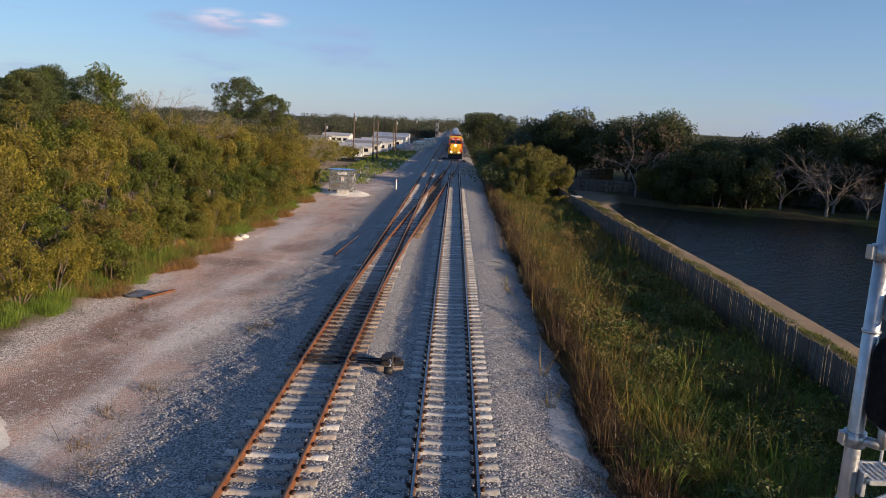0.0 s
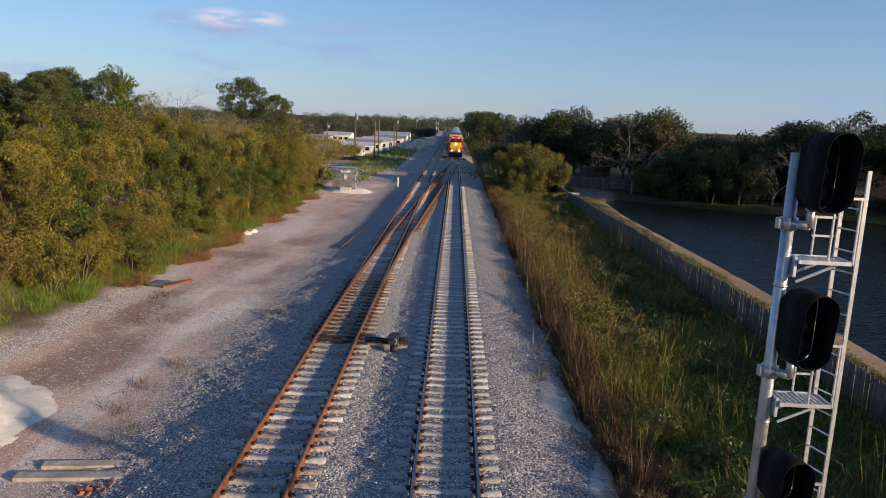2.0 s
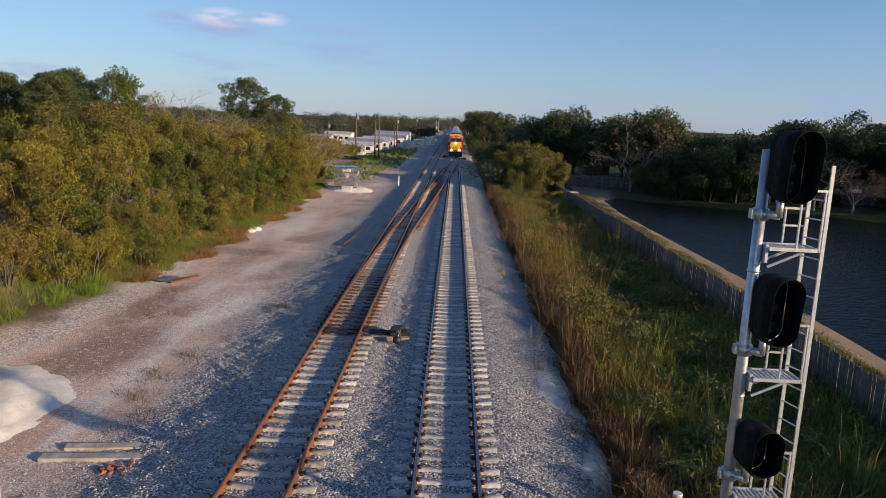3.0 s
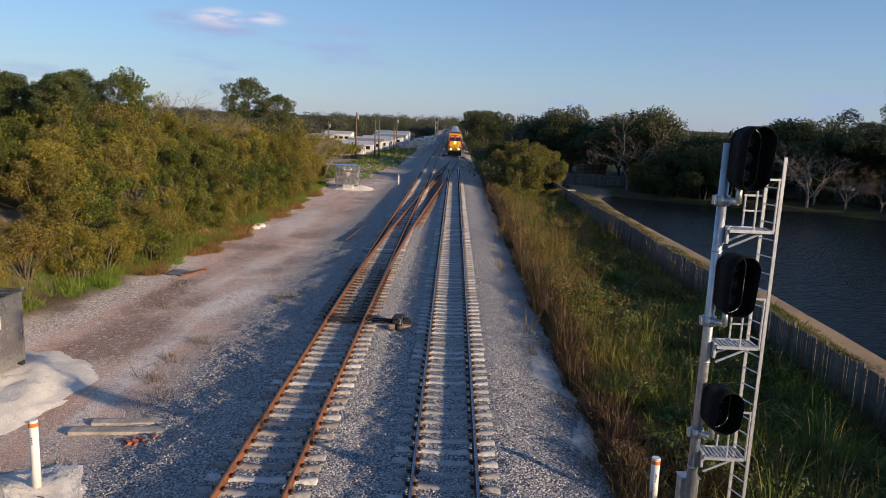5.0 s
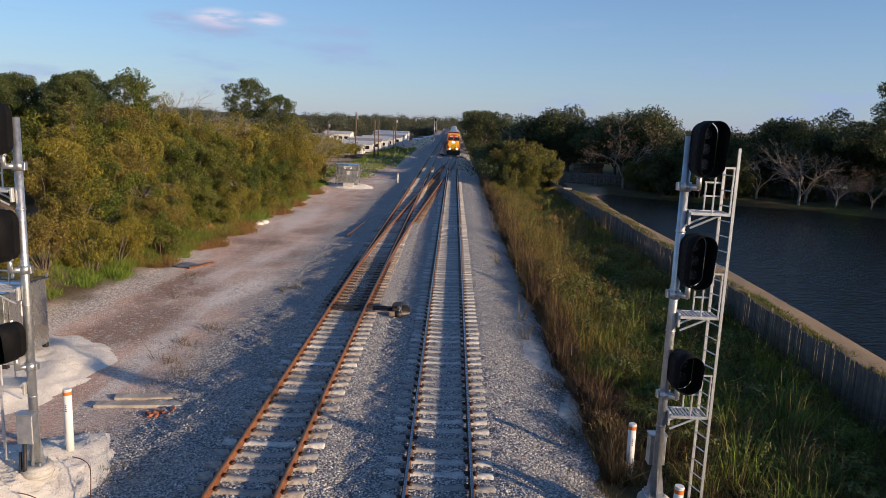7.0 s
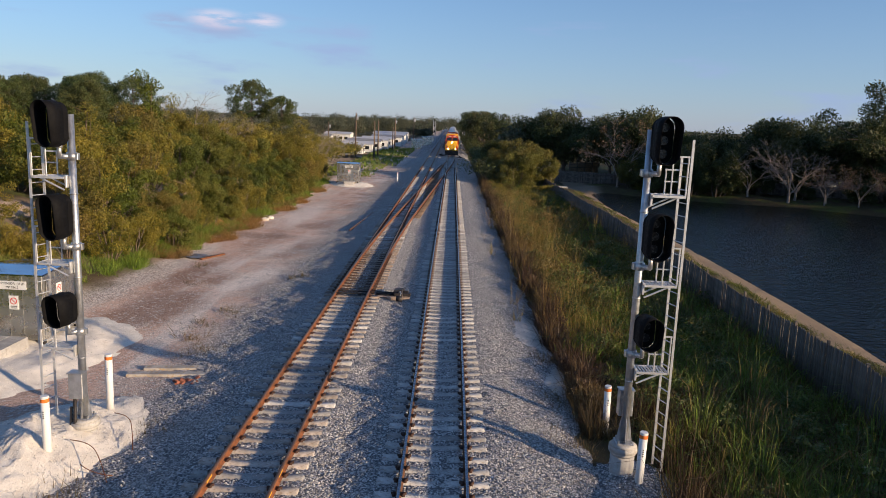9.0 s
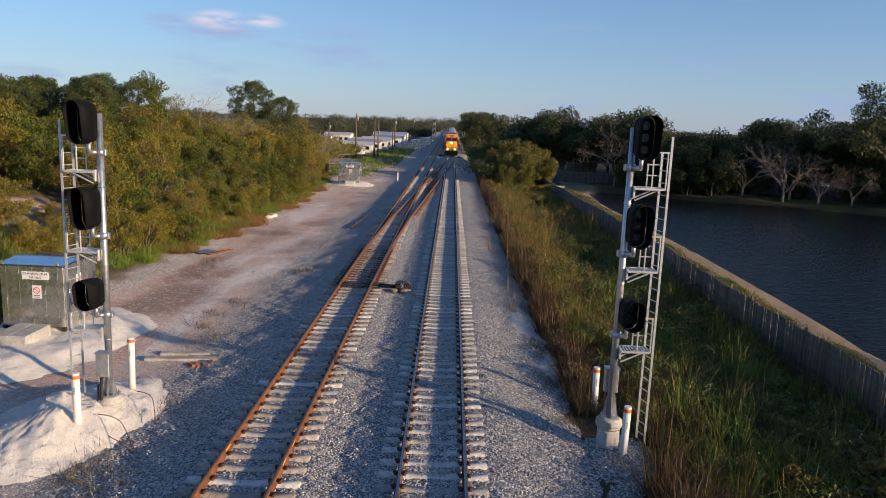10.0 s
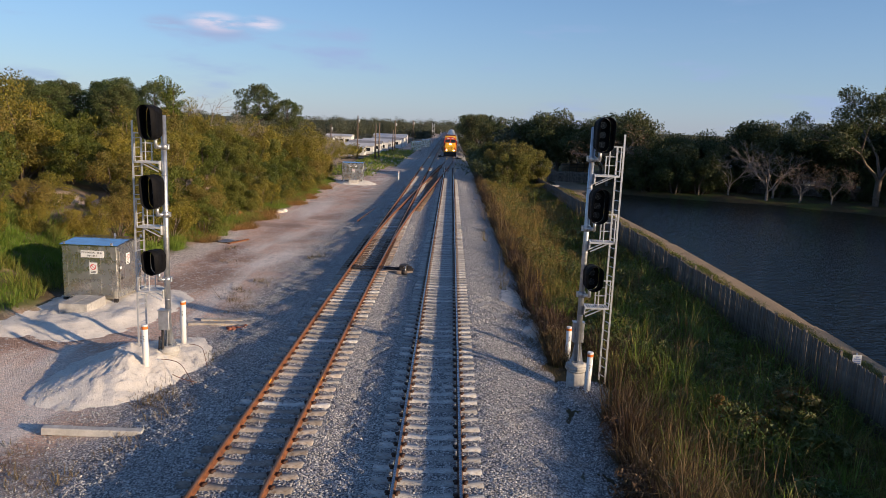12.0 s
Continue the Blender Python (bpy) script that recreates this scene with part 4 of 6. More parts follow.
def vault(x, y, z, w, d, h):
    t = thing("cable_vault", "low pale concrete cable vault with a split lid", "cable vault", pose(x, y, z), "cable vaults")
    bm = B()
    box(bm, (0, 0, h / 2), (w, d, h), 0.02)
    part("body", bm, M_CONCRETE, t)
    bm = B()
    box(bm, (-w * 0.26, 0, h + 0.02), (w * 0.46, d * 0.98, 0.04), 0.008)
    part("lid", bm, M_CONCRETE, t)
    bm = B()
    box(bm, (w * 0.24, 0, h + 0.02), (w * 0.50, d * 0.98, 0.04), 0.008)
    part("lid", bm, M_CONCRETE, t)


vault(-15.0, 27.6, -0.62, 1.2, 1.6, 0.52)
vault(-12.6, 94.7, -0.6, 1.2, 1.0, 0.5)
for bx, by in ((-10.4, 215.0), (-8.6, 247.0)):
    cabinet(bx - 1.4, by, -0.6, 3.0, 2.4, 2.7, None, "distant grey signal cabinet beside the track")


# ---- switch machine and turnout parts ----
def switch_machine(x, y, z, s):
    t = thing("switch_machine", "dark steel switch machine with rods on long ties beside the rail", "switch machine", pose(x, y, z, 0, 0, 0))
    bm = B()
    box(bm, (0.10 * s, 0.0, 0.17), (0.42, 0.46, 0.26), 0.03)
    box(bm, (0.10 * s, 0.0, 0.31), (0.36, 0.40, 0.04), 0.015)
    part("gear_box", bm, M_DARK_STEEL, t)
    bm = B()
    box(bm, (0.16 * s, 0.44, 0.15), (0.40, 0.36, 0.24), 0.04)
    part("motor_housing", bm, M_DARK_STEEL, t)
    bm = B()
    tube(bm, (0.06 * s, -0.72, 0.06), (0.34 * s, -0.72, 0.06), 0.13, sides=18)
    part("drum", bm, M_DARK_STEEL, t)
    bm = B()
    box(bm, (0.50 * s, -0.05, 0.10), (0.35, 0.16, 0.14), 0.02)
    part("circuit_box", bm, M_DARK_STEEL, t)
    bm = B()
    box(bm, (0.45 * s, 0.30, 0.12), (0.22, 0.14, 0.16), 0.02)
    part("circuit_box", bm, M_DARK_STEEL, t)
    bm = B()
    pts = [Vector((0.12 * s, -0.2, 0.2)), Vector((0.22 * s, -0.34, 0.30)), Vector((0.26 * s, -0.46, 0.24)), Vector((0.22 * s, -0.58, 0.12))]
    for a, b in zip(pts, pts[1:]):
        tube(bm, a, b, 0.028, sides=8)
    part("hose", bm, M_GALV, t)
    for yy in (-0.06, 0.14, 0.42):
        bm = B()
        tube(bm, (-0.05 * s, yy, 0.06), (-0.95 * s, yy, 0.06), 0.028, sides=8)
        box(bm, (-0.5 * s, yy, 0.06), (0.14, 0.07, 0.07), 0.01)
        part("rod", bm, M_DARK_STEEL, t)
    for yy in (-0.18, 0.43):
        bm = B()
        box(bm, (-0.1 * s, yy, -0.06), (1.5, 0.25, 0.16), 0.015)
        part("head_tie", bm, M_TIE_RUST_PIECE, t)


switch_machine(-2.22, 36.95, -0.17, 1)
switch_machine(1.75, 167.2, -0.17, 1)
switch_machine(-2.25, 175.2, -0.17, -1)


def turnout_plates(x, y0, n, back=1):
    """Rusty slide plates, braces and stretcher bars where the point rails lie."""
    t = thing("turnout_plates", "rust-stained slide plates, braces and stretcher bars of the turnout", "turnout", kind="structure")
    for k in range(n):
        y = 13.5 + 0.61 * round((y0 - 13.5) / 0.61) + 0.61 * k
        for s in (-1, 1):
            bm = B()
            box(bm, (x + s * (GAUGE - 0.10), y, TIE_TOP + 0.012), (0.62, 0.17, 0.022), 0.004)
            box(bm, (x + s * (GAUGE + 0.16), y, TIE_TOP + 0.06), (0.16, 0.10, 0.09), 0.02)
            part("slide_plate", bm, M_CLIP, t)
    for y in (y0 - 0.25, y0 + 0.25):
        bm = B()
        box(bm, (x, y, -0.13), (1.62, 0.12, 0.05), 0.01)
        box(bm, (x + 0.35, y, -0.115), (0.16, 0.19, 0.10), 0.01)
        box(bm, (x - 0.55, y, -0.115), (0.16, 0.19, 0.10), 0.01)
        part("stretcher_bar", bm, M_DARK_STEEL, t)
    return t


turnout_plates(SIDING, 37.2, 17)
# point and frog wings, where the crossover's rails meet those of the tracks
for fx, fy in ((SIDING + GAUGE, 93.0), (-GAUGE, 111.0)):
    t = thing("frog", "rust-brown cast frog between the crossing rails", "turnout", pose(fx, fy, 0), kind="structure")
    for s in (-1, 1):
        bm = B()
        box(bm, (s * 0.09, 0, -0.05), (0.09, 5.0, 0.10), 0.01, turn=Matrix.Rotation(radians(s * 1.2), 4, "Z"))
        part("wing_rail", bm, M_RAIL_SIDE, t)
for gx, gy in ((SIDING - GAUGE + 0.12, 93.0), (GAUGE - 0.12, 111.0)):
    bm = B()
    box(bm, (gx, gy, -0.05), (0.06, 4.6, 0.10), 0.01)
    part("guard_rail", bm, M_RAIL_SIDE, siding_track if gx < -2 else main_track)
for s, yy in ((-1, 19.2), (1, 19.6), (1, 18.6)):
    bm = B()
    box(bm, (SIDING + s * GAUGE + s * 0.0, yy, -0.10), (0.032, 0.34, 0.06), 0.006)
    part("paint_mark", bm, M_PAINT_MARK, siding_track, "yellow paint mark on the rail web")


# ---- loose things in the yard ----
def spare_rail(a, b, z):
    a, b = Vector((*a, z)), Vector((*b, z))
    L = (b - a).length
    t = new("spare_rail", rail_mesh("spare_rail", [(0, L * k / 6) for k in range(7)], 0.172, M_RAIL_TOP_RUST, M_RAIL_MAIN))
    t.matrix_basis = pose(a.x, a.y, z, 0, 0, math.degrees(math.atan2(-(b.x - a.x), b.y - a.y)))
    tagged(t, "loose rusty rail lying on the ballast shoulder", "rail")


spare_rail((-7.40, 58.2), (-6.75, 69.0), -0.62)
bm = B()
box(bm, (0, 0, -0.09), (2.62, 0.25, 0.20), 0.02)
for v in bm.verts:
    v.co.y *= 0.90 if v.co.z > -0.05 else 1.0
ob = new("loose_tie", mesh_of("loose_tie", bm, M_CONCRETE))
ob.matrix_basis = pose(-8.97, 16.2, -0.50, 2, 1, 3)
tagged(ob, "pale concrete tie lying loose on the gravel yard", "railway tie")


def plank(x, y, z, L, w, h, turn, roll=0.0):
    bm = B()
    box(bm, (0, 0, h / 2), (L, w, h), 0.012)
    for v in bm.verts:
        v.co.z += 0.015 * math.sin(3 * v.co.x)
        v.co.y += 0.02 * math.sin(2 * v.co.x + x)
    ob = new("timber", mesh_of("timber", bm, M_PLANK))
    ob.matrix_basis = pose(x, y, z, roll, 0, turn)
    tagged(ob, "weathered split timber lying on the gravel", "timber", "loose timbers")


plank(-8.70, 27.60, -0.72, 2.50, 0.30, 0.10, 9, 2)
plank(-8.95, 26.95, -0.72, 2.60, 0.36, 0.11, 8, -2)
bm = B()
bmesh.ops.create_grid(bm, x_segments=10, y_segments=6, size=0.5)
for v in bm.verts:
    v.co.x *= 1.5
    v.co.z = 0.05 * math.sin(4 * v.co.x) + 0.03 * math.sin(7 * v.co.y + v.co.x) + 0.05
bmesh.ops.solidify(bm, geom=list(bm.faces), thickness=0.012)
ob = new("scrap_sheet", mesh_of("scrap_sheet", bm, M_SCRAP))
ob.matrix_basis = pose(-14.7, 46.3, -0.62, 0, 4, 74)
tagged(ob, "bent blue-grey sheet of scrap metal lying by the bank", "scrap metal")
bm = B()
box(bm, (0, 0, 0.05), (2.0, 0.16, 0.08), 0.01)
ob = new("scrap_board", mesh_of("scrap_board", bm, M_RAIL_SIDE))
ob.matrix_basis = pose(-13.95, 46.6, -0.68, 0, 0, 66)
tagged(ob, "rust-brown strip of scrap lying beside the sheet", "scrap metal")
rng = random.Random(8)
for k in range(16):
    bm = B()
    box(bm, (0, 0, 0), (rng.uniform(0.08, 0.2), rng.uniform(0.06, 0.12), rng.uniform(0.04, 0.08)), 0.008)
    for v in bm.verts:
        v.co += Vector((rng.gauss(0, 0.008), rng.gauss(0, 0.008), rng.gauss(0, 0.006)))
    ob = new("brick_rubble", mesh_of("brick_rubble", bm, M_BRICK))
    ob.matrix_basis = pose(-8.15 + rng.gauss(0, 0.28), 26.45 + rng.gauss(0, 0.20), -0.66 + rng.uniform(-0.02, 0.05), rng.uniform(-30, 30), rng.uniform(-30, 30), rng.uniform(0, 360))
    tagged(ob, "broken piece of red brick beside the timbers", "rubble", "brick rubble")
for k in range(9):
    bm = bmesh.new()
    bmesh.ops.create_icosphere(bm, subdivisions=1, radius=1.0)
    for v in bm.verts:
        v.co *= rng.uniform(0.75, 1.2)
    ob = new("lime_rock", mesh_of("lime_rock", bm, M_LIMEROCK))
    s = rng.uniform(0.12, 0.34)
    ob.matrix_basis = pose(-15.6 + rng.gauss(0, 0.7), 63.5 + rng.gauss(0, 1.2), -0.62, 0, 0, rng.uniform(0, 360)) @ Matrix.Diagonal((s * 1.3, s, s * 0.7, 1))
    tagged(ob, "white lump of lime rock at the road's edge", "rock", "lime rock lumps")


def wire(points, r, mat, label):
    cu = bpy.data.curves.new("cable", "CURVE")
    cu.dimensions, cu.bevel_depth, cu.bevel_resolution = "3D", r, 1
    sp = cu.splines.new("NURBS")
    sp.points.add(len(points) - 1)
    for q, p in zip(sp.points, points):
        q.co = (*p, 1)
    sp.use_endpoint_u, sp.order_u = True, 3
    tmp = bpy.data.objects.new("cable", cu)
    scene.collection.objects.link(tmp)
    bpy.context.view_layer.update()
    me = bpy.data.meshes.new_from_object(tmp)
    bpy.data.objects.remove(tmp)
    me.materials.clear()
    me.materials.append(mat)
    return tagged(new("cable", me), label, "cable", "loose cables")


wire([(-9.0, 20.9, -0.16), (-8.4, 20.7, -0.08), (-7.9, 20.2, -0.32), (-7.5, 19.6, -0.52)], 0.011, M_RAIL_SIDE, "rust-brown cable trailing down the gravel heap")
wire([(-8.7, 22.6, -0.16), (-8.2, 22.4, -0.10), (-7.9, 21.9, -0.34), (-7.6, 21.2, -0.50)], 0.011, M_RAIL_SIDE, "rust-brown cable trailing down the gravel heap")
wire([(-8.3, 20.0, -0.32), (-7.9, 19.7, -0.38), (-7.5, 19.9, -0.52)], 0.010, M_RAIL_SIDE, "rust-brown cable trailing down the gravel heap")


# ---- fence along the pond ----
FENCE_X, FENCE_TOP = 13.2, 0.97
PICKET_V = [(-0.008, -0.070, 0), (-0.008, 0.070, 0), (-0.008, 0.070, 1.84), (-0.008, 0.03, 1.90), (-0.008, -0.03, 1.90), (-0.008, -0.070, 1.84)]
PICKET_V = PICKET_V + [(0.010, y, z) for _, y, z in PICKET_V]
PICKET_F = [(0, 1, 2, 5), (5, 2, 3, 4), (7, 6, 11, 8), (8, 11, 10, 9), (1, 0, 6, 7), (2, 1, 7, 8), (3, 2, 8, 9), (4, 3, 9, 10), (5, 4, 10, 11), (0, 5, 11, 6)]
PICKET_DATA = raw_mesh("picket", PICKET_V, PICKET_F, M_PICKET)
PICKETS = []
frng = random.Random(12)
fence = thing("picket_fence", "tall grey weathered picket fence between verge and pond", "fence")
rest, y = [], -27.0
while y < 121.3:
    z = FENCE_TOP - 1.90 + 0.05 * math.sin(y * 0.31) + 0.03 * math.sin(y * 1.7) + frng.gauss(0, 0.014) - max(0, y - 60) * 0.012
    p = (FENCE_X + 0.02 * math.sin(y * 0.6) + max(0, y - 70) * 0.004, y, z, frng.gauss(0, 0.02), frng.gauss(0, 1.0))
    (PICKETS if 16.5 < y < 57 else rest).append(p)
    y += 0.142 + (0.05 if frng.random() < 0.03 else 0)
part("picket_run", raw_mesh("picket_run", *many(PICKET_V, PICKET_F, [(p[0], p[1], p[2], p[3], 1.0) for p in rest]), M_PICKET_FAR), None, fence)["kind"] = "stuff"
for z in (-0.65, 0.05, 0.70):
    for k in range(-4, 13):
        part("fence_rail", box(B(), (FENCE_X + 0.045, 9 + 8.0 * k + 4, z - max(0, 8.0 * k - 47) * 0.012), (0.04, 8.0, 0.09)), M_PICKET_FAR, fence)
for k in range(-15, 43):
    bm = B()
    box(bm, (FENCE_X + 0.11, 9.2 + 2.4 * k, 0.0 - max(0, 2.4 * k - 51) * 0.012), (0.09, 0.09, 2.1), 0.004)
    part("fence_post", bm, M_PICKET_FAR, fence)


def board_fence(a, b, z0, h, label, tan=False):
    t = thing("board_fence", label, "fence", group="fences behind the pond")
    a, b = Vector(a), Vector(b)
    L = (b - a).length
    turn = math.degrees(math.atan2(b.y - a.y, b.x - a.x))
    t.matrix_basis = pose(a.x, a.y, z0, 0, 0, turn)
    V, Fc = many([(0, -0.07, 0), (0, 0.07, 0), (0, 0.07, 1), (0, -0.07, 1), (0.018, -0.07, 0), (0.018, 0.07, 0), (0.018, 0.07, 1), (0.018, -0.07, 1)],
                 [(0, 1, 2, 3), (5, 4, 7, 6), (4, 0, 3, 7), (1, 5, 6, 2), (3, 2, 6, 7)], [(0.15 * k, 0, 0, 1.5708, 1.0) for k in range(int(L / 0.15))])
    V[:, 2] *= h
    part("boarding", raw_mesh("boarding", V, Fc, M_WOOD_TAN if tan else M_PICKET_FAR), None, t)["kind"] = "stuff"
    for k in range(int(L / 2.4) + 1):
        bm = B()
        box(bm, (2.4 * k, -0.06, h / 2), (0.10, 0.10, h + 0.12))
        part("fence_post", bm, M_PICKET_FAR, t)
    for z in (0.3, h * 0.55, h - 0.25):
        bm = B()
        box(bm, (L / 2, -0.03, z), (L, 0.04, 0.09))
        part("fence_rail", bm, M_PICKET_FAR, t)


board_fence((13.6, 121.5), (27.5, 117.3), -1.0, 1.75, "dark weathered board fence with posts and rails")
board_fence((20.0, 127.5), (26.5, 134.5), -0.2, 1.9, "tan board fence catching the evening sun", True)
board_fence((40.0, 113.0), (72.0, 99.0), -0.9, 1.8, "dark board fence behind the bare trees")
bm = B()
box(bm, (0, 0, 0.3), (1.7, 1.0, 0.6), 0.03)
ob = new("concrete_block", mesh_of("concrete_block", bm, M_CONCRETE))
ob.matrix_basis = pose(16.0, 108.6, -1.35, 0, 0, 8)
tagged(ob, "pale concrete outlet block at the pond's edge", "concrete block")
t = thing("warning_sign", "white and blue warning sign on a post behind the fence", "sign", pose(13.9, 21.3, -0.95))
bm = B()
tube(bm, (0, 0, -0.3), (0, 0, 1.9), 0.025, sides=8)
part("post", bm, M_GALV, t)
bm = B()
box(bm, (0, -0.035, 1.62), (0.30, 0.012, 0.46), 0.003)
plate = part("plate", bm, M_SIGN, t)
bm = B()
for k in range(5):
    box(bm, (0, -0.043, 1.78 - 0.07 * k), (0.22 if k else 0.12, 0.003, 0.035))
part("print", bm, M_SIGN_BLUE, plate)


# ---- train ----
def along(y):
    """Centre line that the train follows: the main track, then the crossover."""
    return float(cross_x(np.array(float(y)), CROSS[0], CROSS[1], SIDING, 0.0))


def on_track(y0, length):
    a, b = y0 + length * 0.2, y0 + length * 0.8
    xa, xb = along(a), along(b)
    turn = math.atan2(-(xb - xa), b - a)
    return Matrix.Translation((xa - (xb - xa) / (b - a) * (a - y0), y0, 0)) @ Matrix.Rotation(turn, 4, "Z")


def truck(parent, y, axles=3, gap=1.75):
    bm = B()
    for s in (-1, 1):
        box(bm, (s * 1.02, y, 0.72), (0.16, gap * (axles - 1) + 1.2, 0.36), 0.04)
    box(bm, (0, y, 0.75), (2.0, 0.5, 0.3), 0.03)
    tr = part("truck", bm, M_DARK_STEEL, parent)
    for k in range(axles):
        yy = y + gap * (k - (axles - 1) / 2)
        bm = B()
        for s in (-1, 1):
            tube(bm, (s * 0.69, yy, 0.50), (s * 0.83, yy, 0.50), 0.50, sides=20)
        tube(bm, (-0.7, yy, 0.50), (0.7, yy, 0.50), 0.09, sides=8)
        part("wheelset", bm, M_DARK_STEEL, tr)
    return tr


def locomotive(y0, lit):
    t = thing("locomotive", "red and yellow diesel freight locomotive" + (" with lit headlights" if lit else " coupled behind the first"), "locomotive", on_track(y0, 22.0), "locomotives")
    bm = B()
    box(bm, (0, 11.1, 1.35), (3.0, 21.4, 0.30), 0.03)
    part("frame", bm, M_DARK_STEEL, t)
    bm = B()
    prism(bm, [(-1.45, 0.18), (1.45, 0.18), (1.5, 1.15), (-1.5, 1.15)], 0.12, Matrix.Translation((0, 0.05, 0)))
    prism(bm, [(-1.3, 0.2), (1.3, 0.2), (0.9, 0.75), (-0.9, 0.75)], 0.3, Matrix.Translation((0, -0.22, 0)))
    part("pilot", bm, M_DARK_STEEL, t)
    bm = B()
    box(bm, (0, -0.25, 0.9), (0.35, 0.7, 0.4), 0.06)
    for k in (-0.6, 0.6):
        tube(bm, (k, -0.05, 0.95), (k, -0.18, 0.45), 0.04, sides=6)
    part("coupler", bm, M_DARK_STEEL, t)
    bm = B()
    box(bm, (0, 0.16, 1.36), (2.96, 0.10, 0.20), 0.01)
    part("anticlimber", bm, M_YELLOW, t)
    bm = B()
    prism(bm, [(-1.25, 1.5), (1.25, 1.5), (1.28, 2.7), (0.9, 3.28), (-0.9, 3.28), (-1.28, 2.7)], 1.9, Matrix.Translation((0, 0.95, 0)))
    for v in bm.verts:
        if v.co.y < 1.0:
            v.co.x *= 0.93
            v.co.y += 0.35 * max(0, (v.co.z - 1.5) / 1.8)
    nose = part("nose", bm, M_YELLOW, t)
    for s in (-1, 1):
        bm = B()
        prism(bm, [(s * 0.66, 1.52), (s * 1.175, 1.52), (s * 1.19, 2.45)], 0.03, Matrix.Translation((0, 0.90, 0)))
        for v in bm.verts:
            v.co.y += 0.35 * max(0, (v.co.z - 1.5) / 1.8)
        bmesh.ops.recalc_face_normals(bm, faces=bm.faces)
        part("corner_stripe", bm, M_RED, nose, "red corner panel")
    bm = B()
    for k in range(5):
        box(bm, (0, 1.24 - 0.02 * k, 2.75 - 0.09 * k), (0.9, 0.03, 0.035))
    part("grille", bm, M_INK, nose)
    bm = B()
    for s in (-0.42, 0.42):
        for q in (-0.10, 0.10):
            tube(bm, (s + q, 0.82, 1.5), (s + q, 0.86, 2.45), 0.022, sides=6)
        for k in range(4):
            tube(bm, (s - 0.10, 0.83, 1.65 + 0.22 * k), (s + 0.10, 0.83, 1.65 + 0.22 * k), 0.018, sides=6)
    part("grab_iron", bm, M_INK, nose)
    bm = B()
    prism(bm, [(-1.5, 1.5), (1.5, 1.5), (1.52, 3.6), (1.2, 4.35), (0.7, 4.55), (-0.7, 4.55), (-1.2, 4.35), (-1.52, 3.6)], 2.7, Matrix.Translation((0, 2.75, 0)))
    for v in bm.verts:
        if v.co.y < 3:
            v.co.y += 0.30 * max(0, (v.co.z - 3.2) / 1.3)
    cab = part("cab", bm, M_RED, t)
    for s in (-1, 1):
        bm = B()
        prism(bm, [(s * 0.10, 3.38), (s * 1.30, 3.38), (s * 1.18, 4.02), (s * 0.10, 4.10)], 0.03, Matrix.Translation((0, 2.73, 0)))
        for v in bm.verts:
            v.co.y += 0.30 * max(0, (v.co.z - 3.2) / 1.3)
        bmesh.ops.recalc_face_normals(bm, faces=bm.faces)
        part("windshield", bm, M_GLASS, cab)
        bm = B()
        box(bm, (s * 1.525, 4.0, 3.45), (0.02, 1.3, 0.75))
        part("side_window", bm, M_GLASS, cab)
        bm = B()
        box(bm, (s * 0.55, 3.02, 4.30), (0.55, 0.10, 0.20), 0.01)
        board = part("number_board", bm, M_SIGN, cab)
        bm = B()
        for k in range(3):
            box(bm, (s * 0.55 + 0.15 * (k - 1), 2.965, 4.30), (0.08, 0.006, 0.11))
        part("print", bm, M_INK, board)
    bm = B()
    prism(bm, [(-1.19, 2.55), (1.19, 2.55), (1.25, 3.30), (-1.25, 3.30)], 0.04, Matrix.Translation((0, 2.70, 0)))
    part("cab_front_panel", bm, M_YELLOW, cab)
    bm = B()
    box(bm, (0, 4.1, 4.60), (1.1, 0.9, 0.16), 0.03)
    for s in (-0.25, 0.0, 0.25):
        tube(bm, (s, 3.2, 4.62), (s, 3.7, 4.62), 0.06, 0.04, sides=8)
    part("roof_gear", bm, M_RED, cab)
    bm = B()
    prism(bm, [(-0.95, 1.5), (0.95, 1.5), (0.95, 4.0), (0.6, 4.35), (-0.6, 4.35), (-0.95, 4.0)], 4.2, Matrix.Translation((0, 5.4, 0)))
    part("hood", bm, M_RED, t)
    bm = B()
    prism(bm, [(-0.95, 1.5), (0.95, 1.5), (0.95, 4.05), (0.6, 4.4), (-0.6, 4.4), (-0.95, 4.05)], 6.8, Matrix.Translation((0, 9.6, 0)))
    part("engine_hood", bm, M_GALV, t, "grey engine hood")
    bm = B()
    prism(bm, [(-1.0, 1.5), (1.0, 1.5), (1.05, 3.4), (1.5, 3.75), (1.5, 4.4), (1.2, 4.65), (-1.2, 4.65), (-1.5, 4.4), (-1.5, 3.75), (-1.05, 3.4)], 4.8, Matrix.Translation((0, 16.4, 0)))
    part("radiator_hood", bm, M_YELLOW if lit else M_RED, t)
    for k in range(9):
        for s in (-1, 1):
            bm = B()
            box(bm, (s * 0.962, 5.9 + 1.1 * k, 2.7), (0.02, 0.9, 1.9), 0.004)
            part("hood_door", bm, M_RED if k < 4 else M_DARK_STEEL, t)
    bm = B()
    box(bm, (0, 11.0, 0.85), (2.6, 5.2, 0.75), 0.15)
    part("fuel_tank", bm, M_DARK_STEEL, t)
    truck(t, 4.3)
    truck(t, 17.9)
